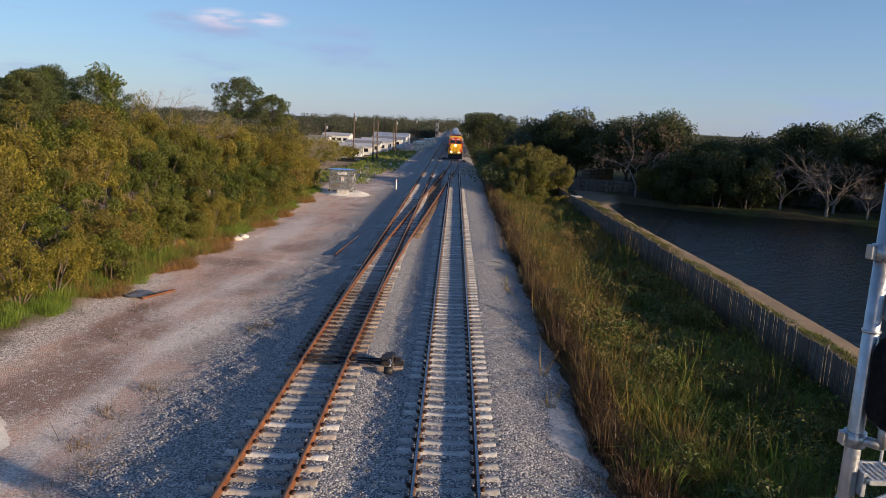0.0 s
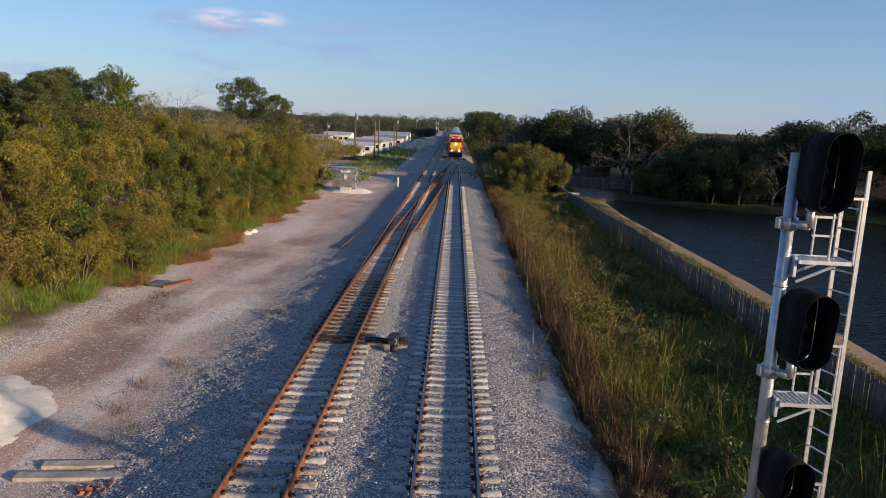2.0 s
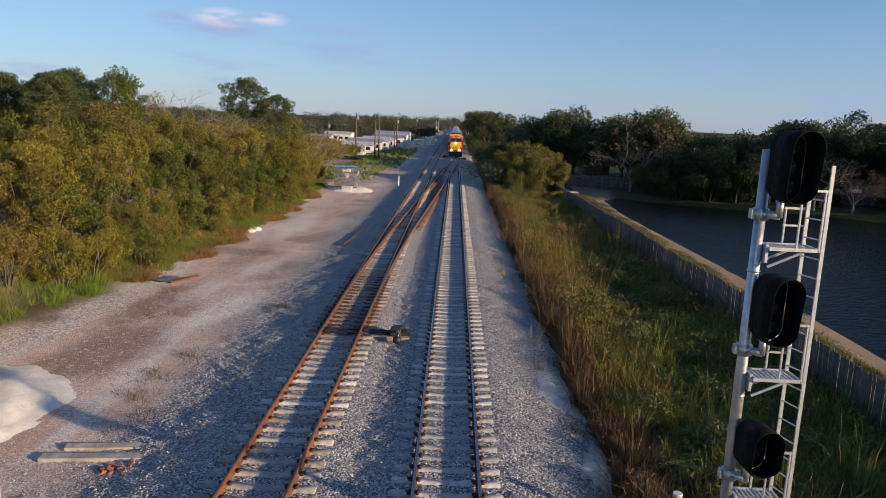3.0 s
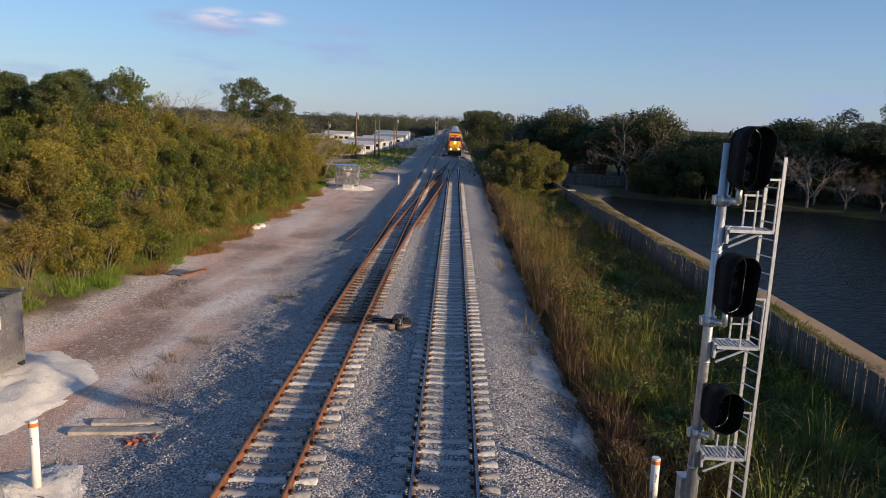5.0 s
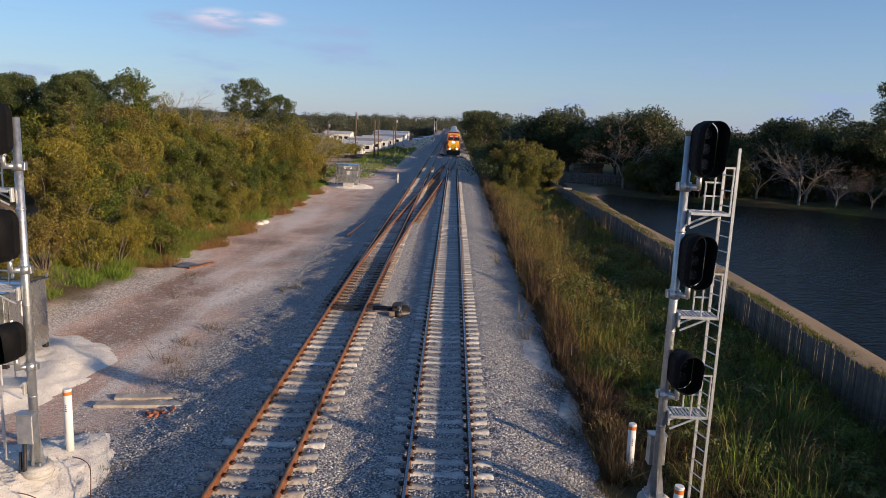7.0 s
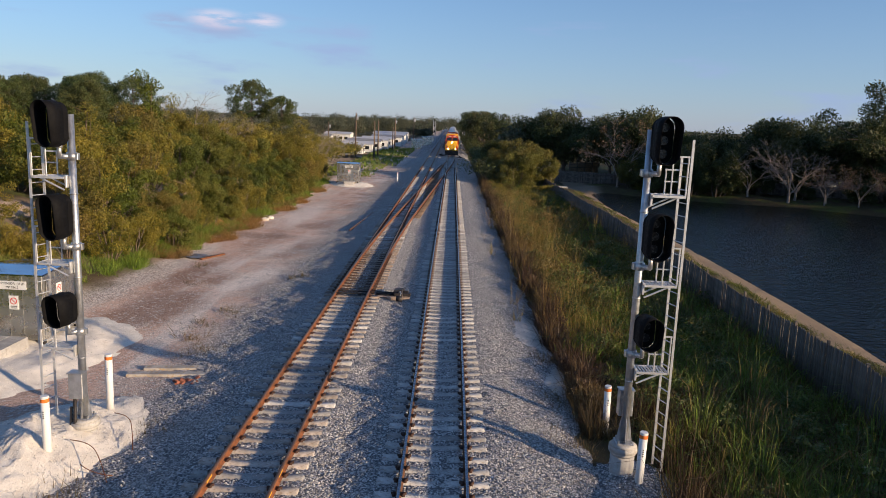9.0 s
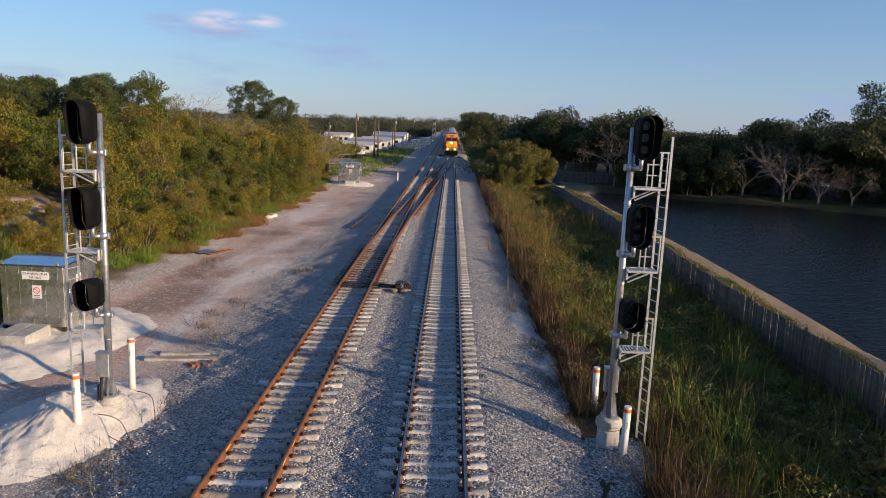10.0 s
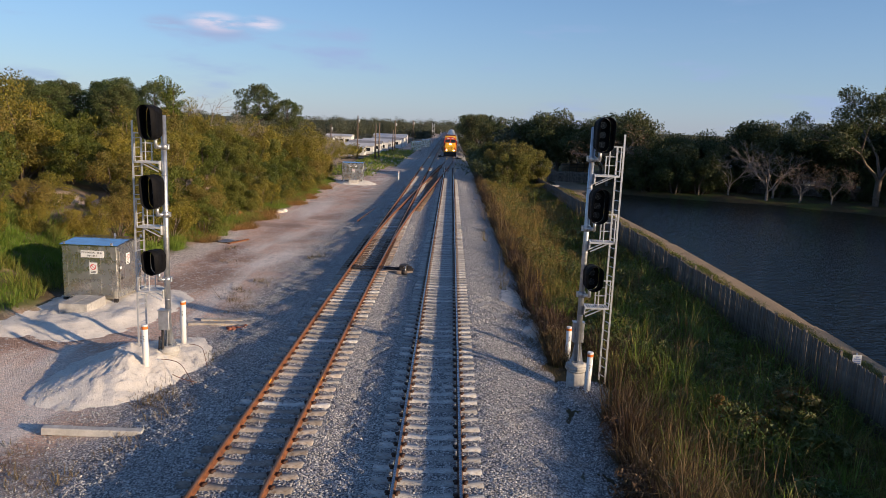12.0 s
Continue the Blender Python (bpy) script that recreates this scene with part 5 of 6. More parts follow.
    for s in (-1, 1):
        bm = B()
        for k in range(11):
            tube(bm, (s * 1.46, 5.6 + 1.55 * k, 1.5), (s * 1.46, 5.6 + 1.55 * k, 2.55), 0.02, sides=6)
        tube(bm, (s * 1.46, 5.6, 2.55), (s * 1.46, 21.2, 2.55), 0.02, sides=6)
        tube(bm, (s * 1.46, 0.35, 1.5), (s * 1.46, 0.35, 2.6), 0.025, sides=6)
        tube(bm, (s * 1.46, 0.35, 2.6), (s * 1.1, 0.35, 2.45), 0.025, sides=6)
        part("handrail", bm, M_YELLOW, t)
        bm = B()
        for k in range(4):
            box(bm, (s * 1.40, 0.55, 0.35 + 0.27 * k), (0.25, 0.45, 0.04))
        part("step", bm, M_DARK_STEEL, t)
    lamp = M_LAMP if lit else M_SIGN
    for lx, ly, lz, r in ((0.0, 1.18, 3.02, 0.17), (-0.85, 0.08, 1.62, 0.13), (0.85, 0.08, 1.62, 0.13)):
        bm = B()
        tube(bm, (lx, ly + 0.14, lz), (lx, ly, lz), r + 0.03, sides=16)
        case = part("headlight", bm, M_INK, t)
        bm = B()
        tube(bm, (lx, ly - 0.012, lz), (lx, ly - 0.004, lz), r, sides=16)
        part("bulb", bm, lamp, case)
    return t


def hopper(y0, tone):
    t = thing("hopper_car", "pale grey covered hopper car in a long freight train", "freight car", on_track(y0, 16.5), "freight cars")
    bm = B()
    prism(bm, [(-1.5, 1.2), (1.5, 1.2), (1.58, 3.4), (1.35, 4.15), (0.8, 4.5), (-0.8, 4.5), (-1.35, 4.15), (-1.58, 3.4)], 14.6, Matrix.Translation((0, 0.9, 0)))
    part("body", bm, tone, t)
    for k in range(10):
        for s in (-1, 1):
            bm = B()
            box(bm, (s * 1.57, 1.6 + 1.45 * k, 2.4), (0.07, 0.08, 2.1))
            part("rib", bm, tone, t)
    bm = B()
    box(bm, (0, 8.2, 4.56), (0.7, 14.2, 0.06), 0.01)
    part("roof_walk", bm, M_GALV, t)
    bm = B()
    box(bm, (0, 8.2, 1.0), (2.7, 16.0, 0.28), 0.03)
    for k in range(3):
        prism(bm, [(-0.9, 1.0), (0.9, 1.0), (0.35, 0.35), (-0.35, 0.35)], 1.6, Matrix.Translation((0, 4.2 + 3.4 * k, 0)))
    part("underframe", bm, M_DARK_STEEL, t)
    truck(t, 2.3, 2)
    truck(t, 14.1, 2)
    return t


TRAIN = 169.0
locomotive(TRAIN, True)
locomotive(TRAIN + 22.8, False)
for k in range(11):
    hopper(TRAIN + 45.6 + 17.2 * k, M_CAR)


# ---- buildings and poles beyond the yard ----
def shed(x, y, w, d, eave, ridge, roof, label):
    """A low white building; its gable end faces the tracks (+x)."""
    t = thing("low_building", label, "building", pose(x, y, -0.55), "low white buildings")
    bm = B()
    prism(bm, [(0, 0), (d, 0), (d, eave), (d / 2, ridge), (0, eave)], w, Matrix.Rotation(radians(90), 4, "Z"))
    bmesh.ops.recalc_face_normals(bm, faces=bm.faces)
    part("wall", bm, M_WHITE_WALL, t)
    for s in (0, 1):
        bm = B()
        L = math.hypot(d / 2, ridge - eave) + 0.35
        a = math.atan2(ridge - eave, d / 2) * (1 if s == 0 else -1)
        box(bm, (-w / 2, d * (0.25 + 0.5 * s) + (-0.12 if s == 0 else 0.12), (eave + ridge) / 2 + 0.05), (w + 0.5, L, 0.09), turn=Matrix.Rotation(a, 4, "X"))
        part("roof", bm, roof, t)
    for k in range(2):
        bm = B()
        box(bm, (0.01, d * (0.25 + 0.45 * k), eave * 0.58), (0.05, 1.2, 0.9), 0.01)
        fr = part("window_frame", bm, M_SIGN, t)
        bm = B()
        box(bm, (0.04, d * (0.25 + 0.45 * k), eave * 0.58), (0.02, 1.02, 0.74))
        part("pane", bm, M_GLASS, fr)
    bm = B()
    box(bm, (0.01, d * 0.48, 1.05), (0.05, 0.95, 2.05), 0.01)
    part("door", bm, M_ROOF_DARK, t)
    for k in range(4):
        bm = B()
        box(bm, (-w * (0.15 + 0.22 * k), -0.02, eave * 0.58), (1.1, 0.04, 0.8))
        part("window", bm, M_GLASS, t)


for i, (x, y, w, d, e) in enumerate(((-22.6, 165, 3.6, 3.6, 1.5), (-20.6, 172, 7.5, 5.0, 1.7), (-19.4, 182, 9, 5.5, 1.9), (-18.4, 191, 8.5, 5.0, 2.3), (-17.4, 200, 9, 6.0, 2.4), (-16.6, 210, 9, 7.0, 2.5), (-15.8, 228, 9, 8.0, 2.6), (-15.8, 244, 9, 9, 2.8), (-16.4, 266, 12, 10, 3.0), (-34, 206, 7, 7, 2.6), (-32, 232, 8, 8, 2.9))):
    shed(x, y, w, d, e, e + 0.55, M_ROOF if i % 3 else M_ROOF_DARK, "low white sided building with a pale metal roof" if i % 3 else "low white sided building with a grey shingle roof")


def utility_pole(x, y, z, gear):
    t = thing("utility_pole", "weathered wooden utility pole beyond the yard", "utility pole", pose(x, y, -0.6), "utility poles")
    bm = B()
    tube(bm, (0, 0, -0.3), (0, 0, z + 0.6), 0.17, 0.12, 10)
    part("pole", bm, M_POLE, t)
    if gear:
        bm = B()
        tube(bm, (0.3, 0, z - 0.9), (0.3, 0, z - 0.1), 0.2, sides=12)
        part("transformer", bm, M_GALV, t)


for x, y, z, g in ((-20.6, 160, 8.7, True), (-16.5, 159, 7.1, False), (-16.0, 162, 7.3, False), (-15.4, 200, 8.0, True), (-15.8, 198, 5.5, False), (-12.3, 235, 8.5, True), (-29, 175, 6.5, True)):
    utility_pole(x, y, z, g)
# house behind the bare trees
t = thing("house", "pale house half hidden behind trees across the pond", "house", pose(49, 119, -0.4))
bm = B()
prism(bm, [(0, -0.6), (12, -0.6), (12, 2.6), (6, 4.6), (0, 2.6)], 9)
bmesh.ops.recalc_face_normals(bm, faces=bm.faces)
part("wall", bm, M_WHITE_WALL, t)
for s in (0, 1):
    bm = B()
    box(bm, (3 + 6 * s, 4.5, 3.72), (6.9, 10, 0.12), turn=Matrix.Rotation(math.atan2(2, 6) * (-1 if s == 0 else 1), 4, "Y"))
    part("roof", bm, M_ROOF_DARK, t)
for k in range(3):
    bm = B()
    box(bm, (2 + 3.6 * k, -0.02, 1.3), (1.3, 0.06, 1.2))
    part("window", bm, M_GLASS, t)

# ---- plants ----
def leaf_cards(points, normals, size, rng, droop=0.2, long=1.5):
    """Small pointed leaves at the points."""
    n = len(points)
    a = rng.normal(size=(n, 3))
    nr = normals + 0.8 * rng.normal(size=(n, 3))
    nr /= np.linalg.norm(nr, axis=1)[:, None] + 1e-9
    u = np.cross(nr, a)
    u /= np.linalg.norm(u, axis=1)[:, None] + 1e-9
    v = np.cross(nr, u)
    s = size * rng.uniform(0.6, 1.4, (n, 1))
    tip = points + v * s * long - np.array([0, 0, 1.0]) * s * droop
    V = np.stack([points + u * s * 0.48 - v * s * 0.3, tip, points - u * s * 0.48 - v * s * 0.3], 1).reshape(-1, 3)
    return V, np.arange(3 * n).reshape(-1, 3)


def clumps(rng, centres, radii, count, flat=0.8):
    """Points near the skins of overlapping clumps, with the way outward."""
    centres, radii = np.array(centres, float), np.array(radii, float)
    w = radii ** 2
    pick = rng.choice(len(centres), count, p=w / w.sum())
    d = rng.normal(size=(count, 3))
    d /= np.linalg.norm(d, axis=1)[:, None]
    r = radii[pick][:, None] * (1 - np.abs(rng.normal(0, 0.22, (count, 1))))
    lump = 1 + 0.22 * np.sin(d[:, :1] * 7 + pick[:, None]) * np.cos(d[:, 1:2] * 6 + 2 * pick[:, None])
    return centres[pick] + d * r * lump * (1, 1, flat), d


def limb(bm, a, b, r0, r1, rng, bend=0.12, steps=3, sides=5):
    a, b = Vector(a), Vector(b)
    L = (b - a).length
    ring = None
    q = (b - a).to_track_quat("Z", "Y").to_matrix()
    for i in range(steps + 1):
        u = i / steps
        p = a.lerp(b, u)
        if 0 < i < steps:
            p = p + Vector(rng.normal(0, bend * L / steps, 3))
        r = r0 + (r1 - r0) * u
        nxt = [bm.verts.new(p + q @ Vector((r * math.cos(6.28318 * k / sides), r * math.sin(6.28318 * k / sides), 0))) for k in range(sides)]
        if ring:
            for k in range(sides):
                bm.faces.new((ring[k], ring[(k + 1) % sides], nxt[(k + 1) % sides], nxt[k])).smooth = True
        ring = nxt
    return b


def bush(name, label, height, width, leaf, count, size, seed, group="", stems=6, category="shrub"):
    """A shrub at the world's centre, to be copied: stems and a ragged crown of leaves."""
    rng = np.random.default_rng(seed)
    t = thing(name, label, category, group=group)
    cs, rs = [], []
    bm = B()
    for i in range(stems + 18):
        a, r = rng.uniform(0, 6.28), width * 0.5 * math.sqrt(rng.uniform(0, 1)) * 0.75
        h = height * rng.uniform(0.16, 0.95) * (1 - 0.35 * (r / (width * 0.5)) ** 2)
        c = (r * math.cos(a), r * math.sin(a), h)
        cs.append(c)
        rs.append(rng.uniform(0.08, 0.19) * (width + height) * 0.5)
        if i < stems:
            limb(bm, (0.15 * c[0], 0.15 * c[1], -0.08 * height), c, 0.018 * height, 0.004 * height, rng)
    part("stem", bm, M_BARK, t)["kind"] = "stuff"
    P, N = clumps(rng, cs, rs, count)
    keep = P[:, 2] > 0.02
    V, Fc = leaf_cards(P[keep], N[keep], size, rng)
    part("foliage", raw_mesh("foliage", V, Fc, leaf), None, t)
    return t


def branch_tree(bm, base, aim, r, rng, depth, tips, spread=0.6, sides=5):
    """Limbs that fork again and again; the ends are gathered in tips."""
    end = limb(bm, base, Vector(base) + Vector(aim), r, r * 0.62, rng, 0.10, 3, sides if depth > 1 else 3)
    if depth == 0:
        tips.append(end)
        return
    L = Vector(aim).length
    for k in range(rng.integers(2, 4)):
        d = Vector(aim).normalized() + Vector(rng.normal(0, spread, 3))
        d.z = d.z * 0.8 + 0.12
        branch_tree(bm, end, d.normalized() * L * rng.uniform(0.58, 0.85), r * 0.6, rng, depth - 1, tips, spread, sides)
    tips.append(end)


def tree(name, label, height, trunk_r, leaf, count, size, seed, clump=1.1, bare=0.35, depth=3, spread=0.55, flat=0.75, bark=None, category="tree", group=""):
    rng = np.random.default_rng(seed)
    t = thing(name, label, category, group=group)
    bm, tips = B(), []
    limb(bm, (0, 0, -0.4), (0, 0, height * bare), trunk_r * 1.2, trunk_r, rng, 0.04, 3, 8)
    for k in range(4):
        a = k * 1.57 + rng.uniform(0, 1)
        branch_tree(bm, Vector((0, 0, height * bare * (0.8 + 0.07 * k))), Vector((math.cos(a) * 0.7, math.sin(a) * 0.7, 0.9)) * height * (1 - bare) * 0.36, trunk_r * 0.62, rng, depth - 1, tips, spread)
    part("trunk", bm, bark or M_BARK, t)
    if count:
        cs = [tuple(p) for p in tips]
        rs = [clump * rng.uniform(0.6, 1.25) for _ in tips]
        P, N = clumps(rng, cs, rs, count, flat)
        V, Fc = leaf_cards(P, N, size, rng)
        part("crown", raw_mesh("crown", V, Fc, leaf), None, t)
    return t


def pine(height, wide, seed):
    """A tall bare trunk under a rounded crown of needle tufts with gaps between them."""
    rng = np.random.default_rng(seed)
    t = thing("pine_tree", "tall slash pine with rounded tufted crown", "tree", group="pines behind the bank")
    bm, cs, rs = B(), [], []
    limb(bm, (0, 0, -0.4), (0.2, 0.1, height * 0.90), 0.22, 0.06, rng, 0.03, 6, 8)
    for k in range(64):
        u = (k + rng.uniform(0, 1)) / 64
        a = k * 2.4 + rng.uniform(-0.4, 0.4)
        reach = wide * max(0.12, 1 - (2 * u - 0.92) ** 2) ** 0.5 * rng.uniform(0.35, 1.0)
        z = height * (0.57 + 0.40 * u)
        c = (reach * math.cos(a), reach * math.sin(a), z + 0.10 * reach * rng.uniform(-0.6, 1.0))
        limb(bm, (0.1, 0.05, z - 0.35 * reach), c, 0.07 * (1.15 - u), 0.015, rng, 0.14, 3, 4)
        cs.append(c)
        rs.append(rng.uniform(0.6, 1.1))
    part("trunk", bm, M_BARK, t)
    P, N = clumps(rng, cs, rs, 15000, 0.66)
    V, Fc = leaf_cards(P, N, 0.095, rng, 0.1, 2.4)
    part("crown", raw_mesh("crown", V, Fc, M_PINE), None, t)
    return t


def plant(ob, x, y, s=1.0, turn=0.0, tall=1.0, z=None):
    zz = float(land(np.array([x]), np.array([y]))[0]) if z is None else z
    kx, ky, kz = ob.scale
    return copy_thing(ob, pose(x, y, zz, 0, 0, turn) @ Matrix.Diagonal((s / kx, s / ky, s * tall / kz, 1)))


def put_first(ob, x, y, s=1.0, turn=0.0, tall=1.0):
    ob.matrix_basis = pose(x, y, float(land(np.array([x]), np.array([y]))[0]), 0, 0, turn) @ Matrix.Diagonal((s, s, s * tall, 1))
    return ob


def tone_kinds():
    kinds = {
        "olive": [bush("shrub", "dense olive green shrub on the sunlit bank", 4.2, 4.6, M_LEAF, 7400, 0.072, 10 + i, "shrubs on the bank") for i in range(3)],
        "scrub": [bush("scrub_thicket", "tall olive thicket on top of the bank", 7.6, 7.4, M_LEAF, 9600, 0.098, 17 + i, "tall thickets", 10) for i in range(2)],
        "brown": [bush("shrub", "brownish olive shrub with dry twigs on the bank", 3.9, 4.6, M_LEAF_BROWN, 7000, 0.070, 15, "shrubs on the bank", 12)],
        "green": [bush("shrub", "fresh green leafy shrub at the foot of the bank", 3.4, 3.8, M_LEAF_GREEN, 7400, 0.070, 20 + i, "shrubs on the bank") for i in range(2)],
        "gold": [bush("shrub", "golden green feathery shrub in evening sun", 4.9, 7.0, M_LEAF_GOLD, 11000, 0.09, 30 + i, "golden shrubs") for i in range(2)],
        "dark": [tree("oak_tree", "dark green spreading oak across the pond", 10.8, 0.24, M_LEAF_DARK, 10500, 0.17, 40 + i, 1.55, 0.22, 3, 0.6, group="trees round the pond") for i in range(3)],
        "pine": [pine(14.2, 4.5, 50), pine(14.2, 3.8, 51)],
        "dusk": [bush("shrub", "dark leafy shrub overhanging the water", 7.5, 8.5, M_LEAF_DARK, 11000, 0.15, 70 + i, "shrubs at the pond") for i in range(2)],
        "broad": [bush("broadleaf_tree", "tall fresh green tree rising above the shrubs", 9.0, 2.3, M_LEAF_GREEN, 5200, 0.12, 80, stems=9, category="tree")],
        "tall": [tree("oak_tree", "tall spreading oak leaning over the pond", 13.6, 0.34, M_LEAF_DARK, 19000, 0.15, 44, 1.3, 0.25, 4, 0.55, group="trees round the pond")],
        "dry": [tree("dry_tree", "half-bare pale tree with withered red-brown leaves", 7.8, 0.16, M_DRY_LEAF, 1700, 0.10, 65, 0.6, 0.2, 6, 0.55, bark=M_BARE, group="bare trees")],
        "bramble": [bush("bramble", "low bramble with rust-orange leaves in the verge", 3.4, 4.4, M_DRY_MIX, 3600, 0.20, 90, "brambles")],
        "weed": [bush("weed", "leafy green weed standing in the verge grass", 0.9, 1.2, M_WEED, 460, 0.06, 95 + i, "verge weeds", 3, "weed") for i in range(3)],
        "dead_weed": [bush("weed", "dead brown weed standing at the ballast edge", 1.0, 1.0, M_EDGE_LEAF, 320, 0.05, 98 + i, "verge weeds", 7, "weed") for i in range(2)],
        "bare": [tree("bare_tree", "leafless pale grey tree on the pond bank", 7.5, 0.18, None, 0, 0, 60 + i, depth=6, bare=0.16, spread=0.5, bark=M_BARE, group="bare trees") for i in range(2)],
    }
    return kinds


M_WEED = leaf_material("verge_weed_leaves", (0.075, 0.115, 0.028), (0.13, 0.165, 0.04), (0.19, 0.17, 0.06))
M_LEAF_BROWN = leaf_material("brown_olive_leaves", (0.120, 0.108, 0.024), (0.215, 0.178, 0.036), (0.25, 0.175, 0.042))
M_EDGE_LEAF = leaf_material("dead_weed_leaves", (0.07, 0.04, 0.025), (0.13, 0.08, 0.045), (0.18, 0.12, 0.06))
M_DRY_MIX = leaf_material("bramble_leaves", (0.10, 0.12, 0.03), (0.16, 0.13, 0.04), (0.30, 0.12, 0.04))
KINDS = tone_kinds()
SIZE = {"olive": 0.85, "scrub": 1.0, "brown": 0.82, "green": 0.84, "pine": 0.92, "dusk": 0.95}
used = set()
prng = random.Random(5)


def grow(kind, x, y, s=1.0, tall=1.0):
    proto = KINDS[kind][prng.randrange(len(KINDS[kind]))]
    a = prng.uniform(0, 360)
    s *= SIZE.get(kind, 1.0)
    if proto.name not in used:
        used.add(proto.name)
        return put_first(proto, x, y, s, a, tall)
    return plant(proto, x, y, s, a, tall)


# the sunlit bank
for x, y, s in ((-22, 36.5, 0.4), (-21.6, 41.5, 0.32), (-21.0, 44.5, 0.45), (-25, 36, 0.7), (-27.6, 39.5, 1.0), (-23, 33.5, 0.7), (-25.5, 31, 0.9), (-28, 34, 1.0), (-29, 44, 1.05), (-32, 40, 1.2), (-33, 48, 1.3), (-22.8, 51.5, 0.75), (-25.8, 52, 0.95), (-28.6, 49.5, 1.1), (-30.6, 49.5, 1.95), (-33, 55, 2.0), (-36, 60, 1.9), (-30, 44, 1.5), (-34, 46, 2.0), (-39, 55, 2.0), (-34, 40, 1.6), (-20.8, 34.5, 0.5), (-21.5, 31.5, 0.55), (-20.4, 37, 0.5)):
    grow("olive" if s < 1.4 else "scrub", x, y, s if s < 1.4 else s * 0.50)
for row, (x0, step, h) in enumerate(((-17.6, 2.1, 0.72), (-19.6, 2.5, 0.95), (-22.6, 2.9, 1.12), (-26.0, 3.4, 1.25), (-30.5, 4.4, 1.5))):
    y = 36.0 + row * 0.9 - (9 if row > 1 else 0) - (6 if row > 2 else 0)
    while y < 101 - row * 1.0:
        x = x0 + prng.uniform(-0.7, 0.7) + float(np.interp(y, [45, 62, 85, 100], [0, 1.0, 1.1, 0.2])) * (1 if row < 3 else 0.6)
        bald = 40.5 < y < 45.0 and row in (2, 3)
        if not (row == 0 and y < 41) and not bald:
            tone = "green" if prng.random() < (0.68 if 48 < y < 90 else 0.22) else "brown" if prng.random() < (0.2 if y > 47 else 0.4) else "olive"
            low = 0.72 if 33 < y < 42 and row in (1, 2) else 1.0
            big = row > 2 and tone == "olive"
            grow("scrub" if big else tone, x, y, (0.47 if big else 1.0) * h * low * prng.uniform(0.85, 1.18) * float(np.interp(y, [60, 75, 101], [1, 1.06, 1.2])), prng.uniform(0.88, 1.15))
        y += step * prng.uniform(0.8, 1.2)

# golden shrubs and oaks on the pond side
for x, y, s in ((9.0, 104, 0.85), (11.6, 106, 0.9), (10.0, 110, 1.05), (13.2, 106, 0.7), (7.6, 112, 0.8), (26.6, 112.0, 0.70), (28.6, 110.6, 0.6), (7.8, 124, 0.75), (8.2, 138, 0.9)):
    grow("gold", x, y, s * 1.1, 1.22)
for x, y, s in ((9, 140, 0.6), (13, 150, 0.6), (12, 163, 0.55), (10.6, 190, 1.0), (8.6, 205, 1.1), (8.8, 225, 1.1), (9, 250, 1.1), (10, 280, 1.2), (10, 320, 1.2), (16, 146, 1.1), (21, 140, 1.2), (26, 138, 1.05), (31, 135, 1.15), (35, 131, 1.05), (41.5, 128, 0.85), (27.0, 128, 1.0), (30, 121, 1.0), (34, 116, 0.9), (32.0, 121, 1.18), (43, 118, 0.85), (39.5, 112, 0.75), (52, 127, 1.15), (60, 122, 1.15), (68, 116, 1.2), (75, 110, 1.2), (63, 106, 0.95), (70, 99, 1.1), (76, 92, 1.1), (74, 80, 1.25), (70, 70, 1.2), (55, 112, 0.9), (60.5, 106.5, 1.1), (65.5, 101, 1.2), (53, 109, 1.05), (71, 97, 1.2), (48.5, 113, 1.12), (48, 111, 0.95), (44, 112, 0.82), (33, 122, 1.0), (28, 128, 1.1)):
    grow("dark", x, y, s * prng.uniform(0.92, 1.08))
for x, y, s in ((29.0, 110.0, 0.7), (30.2, 107.6, 0.95), (33.6, 105.8, 1.0), (36.8, 104.8, 0.92), (31.5, 111.5, 1.05), (35.5, 109, 1.05), (39.0, 107.5, 0.8), (29.5, 115, 0.9), (46, 111, 0.7), (51, 109.5, 0.7), (57, 106, 0.75), (61, 101, 0.7), (44, 108.5, 0.7), (49, 105.5, 0.5), (55, 101.5, 0.55), (60, 97, 0.6), (6.9, 108, 0.42), (6.4, 102, 0.36), (7.2, 116, 0.5)):
    grow("dusk", x, y, s)
for x, y, s in ((41.0, 104.2, 0.8), (45.4, 101.4, 1.08), (46.8, 102.6, 0.85), (49.8, 100.2, 0.55), (38.6, 105.6, 0.5)):
    grow("bare", x, y, s)
for x, y, s in ((-35.0, 131, 1.08), (-29.9, 132, 0.88), (-33, 80, 0.66), (-34.5, 75, 0.66), (-38, 78, 0.68), (-31, 66, 0.58), (-33.8, 70, 0.62), (-28.5, 61, 0.56), (-40, 84, 0.70), (-35, 58, 0.58), (-39, 66, 0.62), (-37.4, 70, 0.64), (-41, 74, 0.68), (-34.5, 61, 0.56)):
    grow("pine", x, y, s)
grow("broad", -28.8, 73)
for x, y, s in ((25.2, 113.6, 1.12), (49.2, 99.4, 0.62), (52.6, 97.4, 0.55)):
    grow("dry", x, y, s)
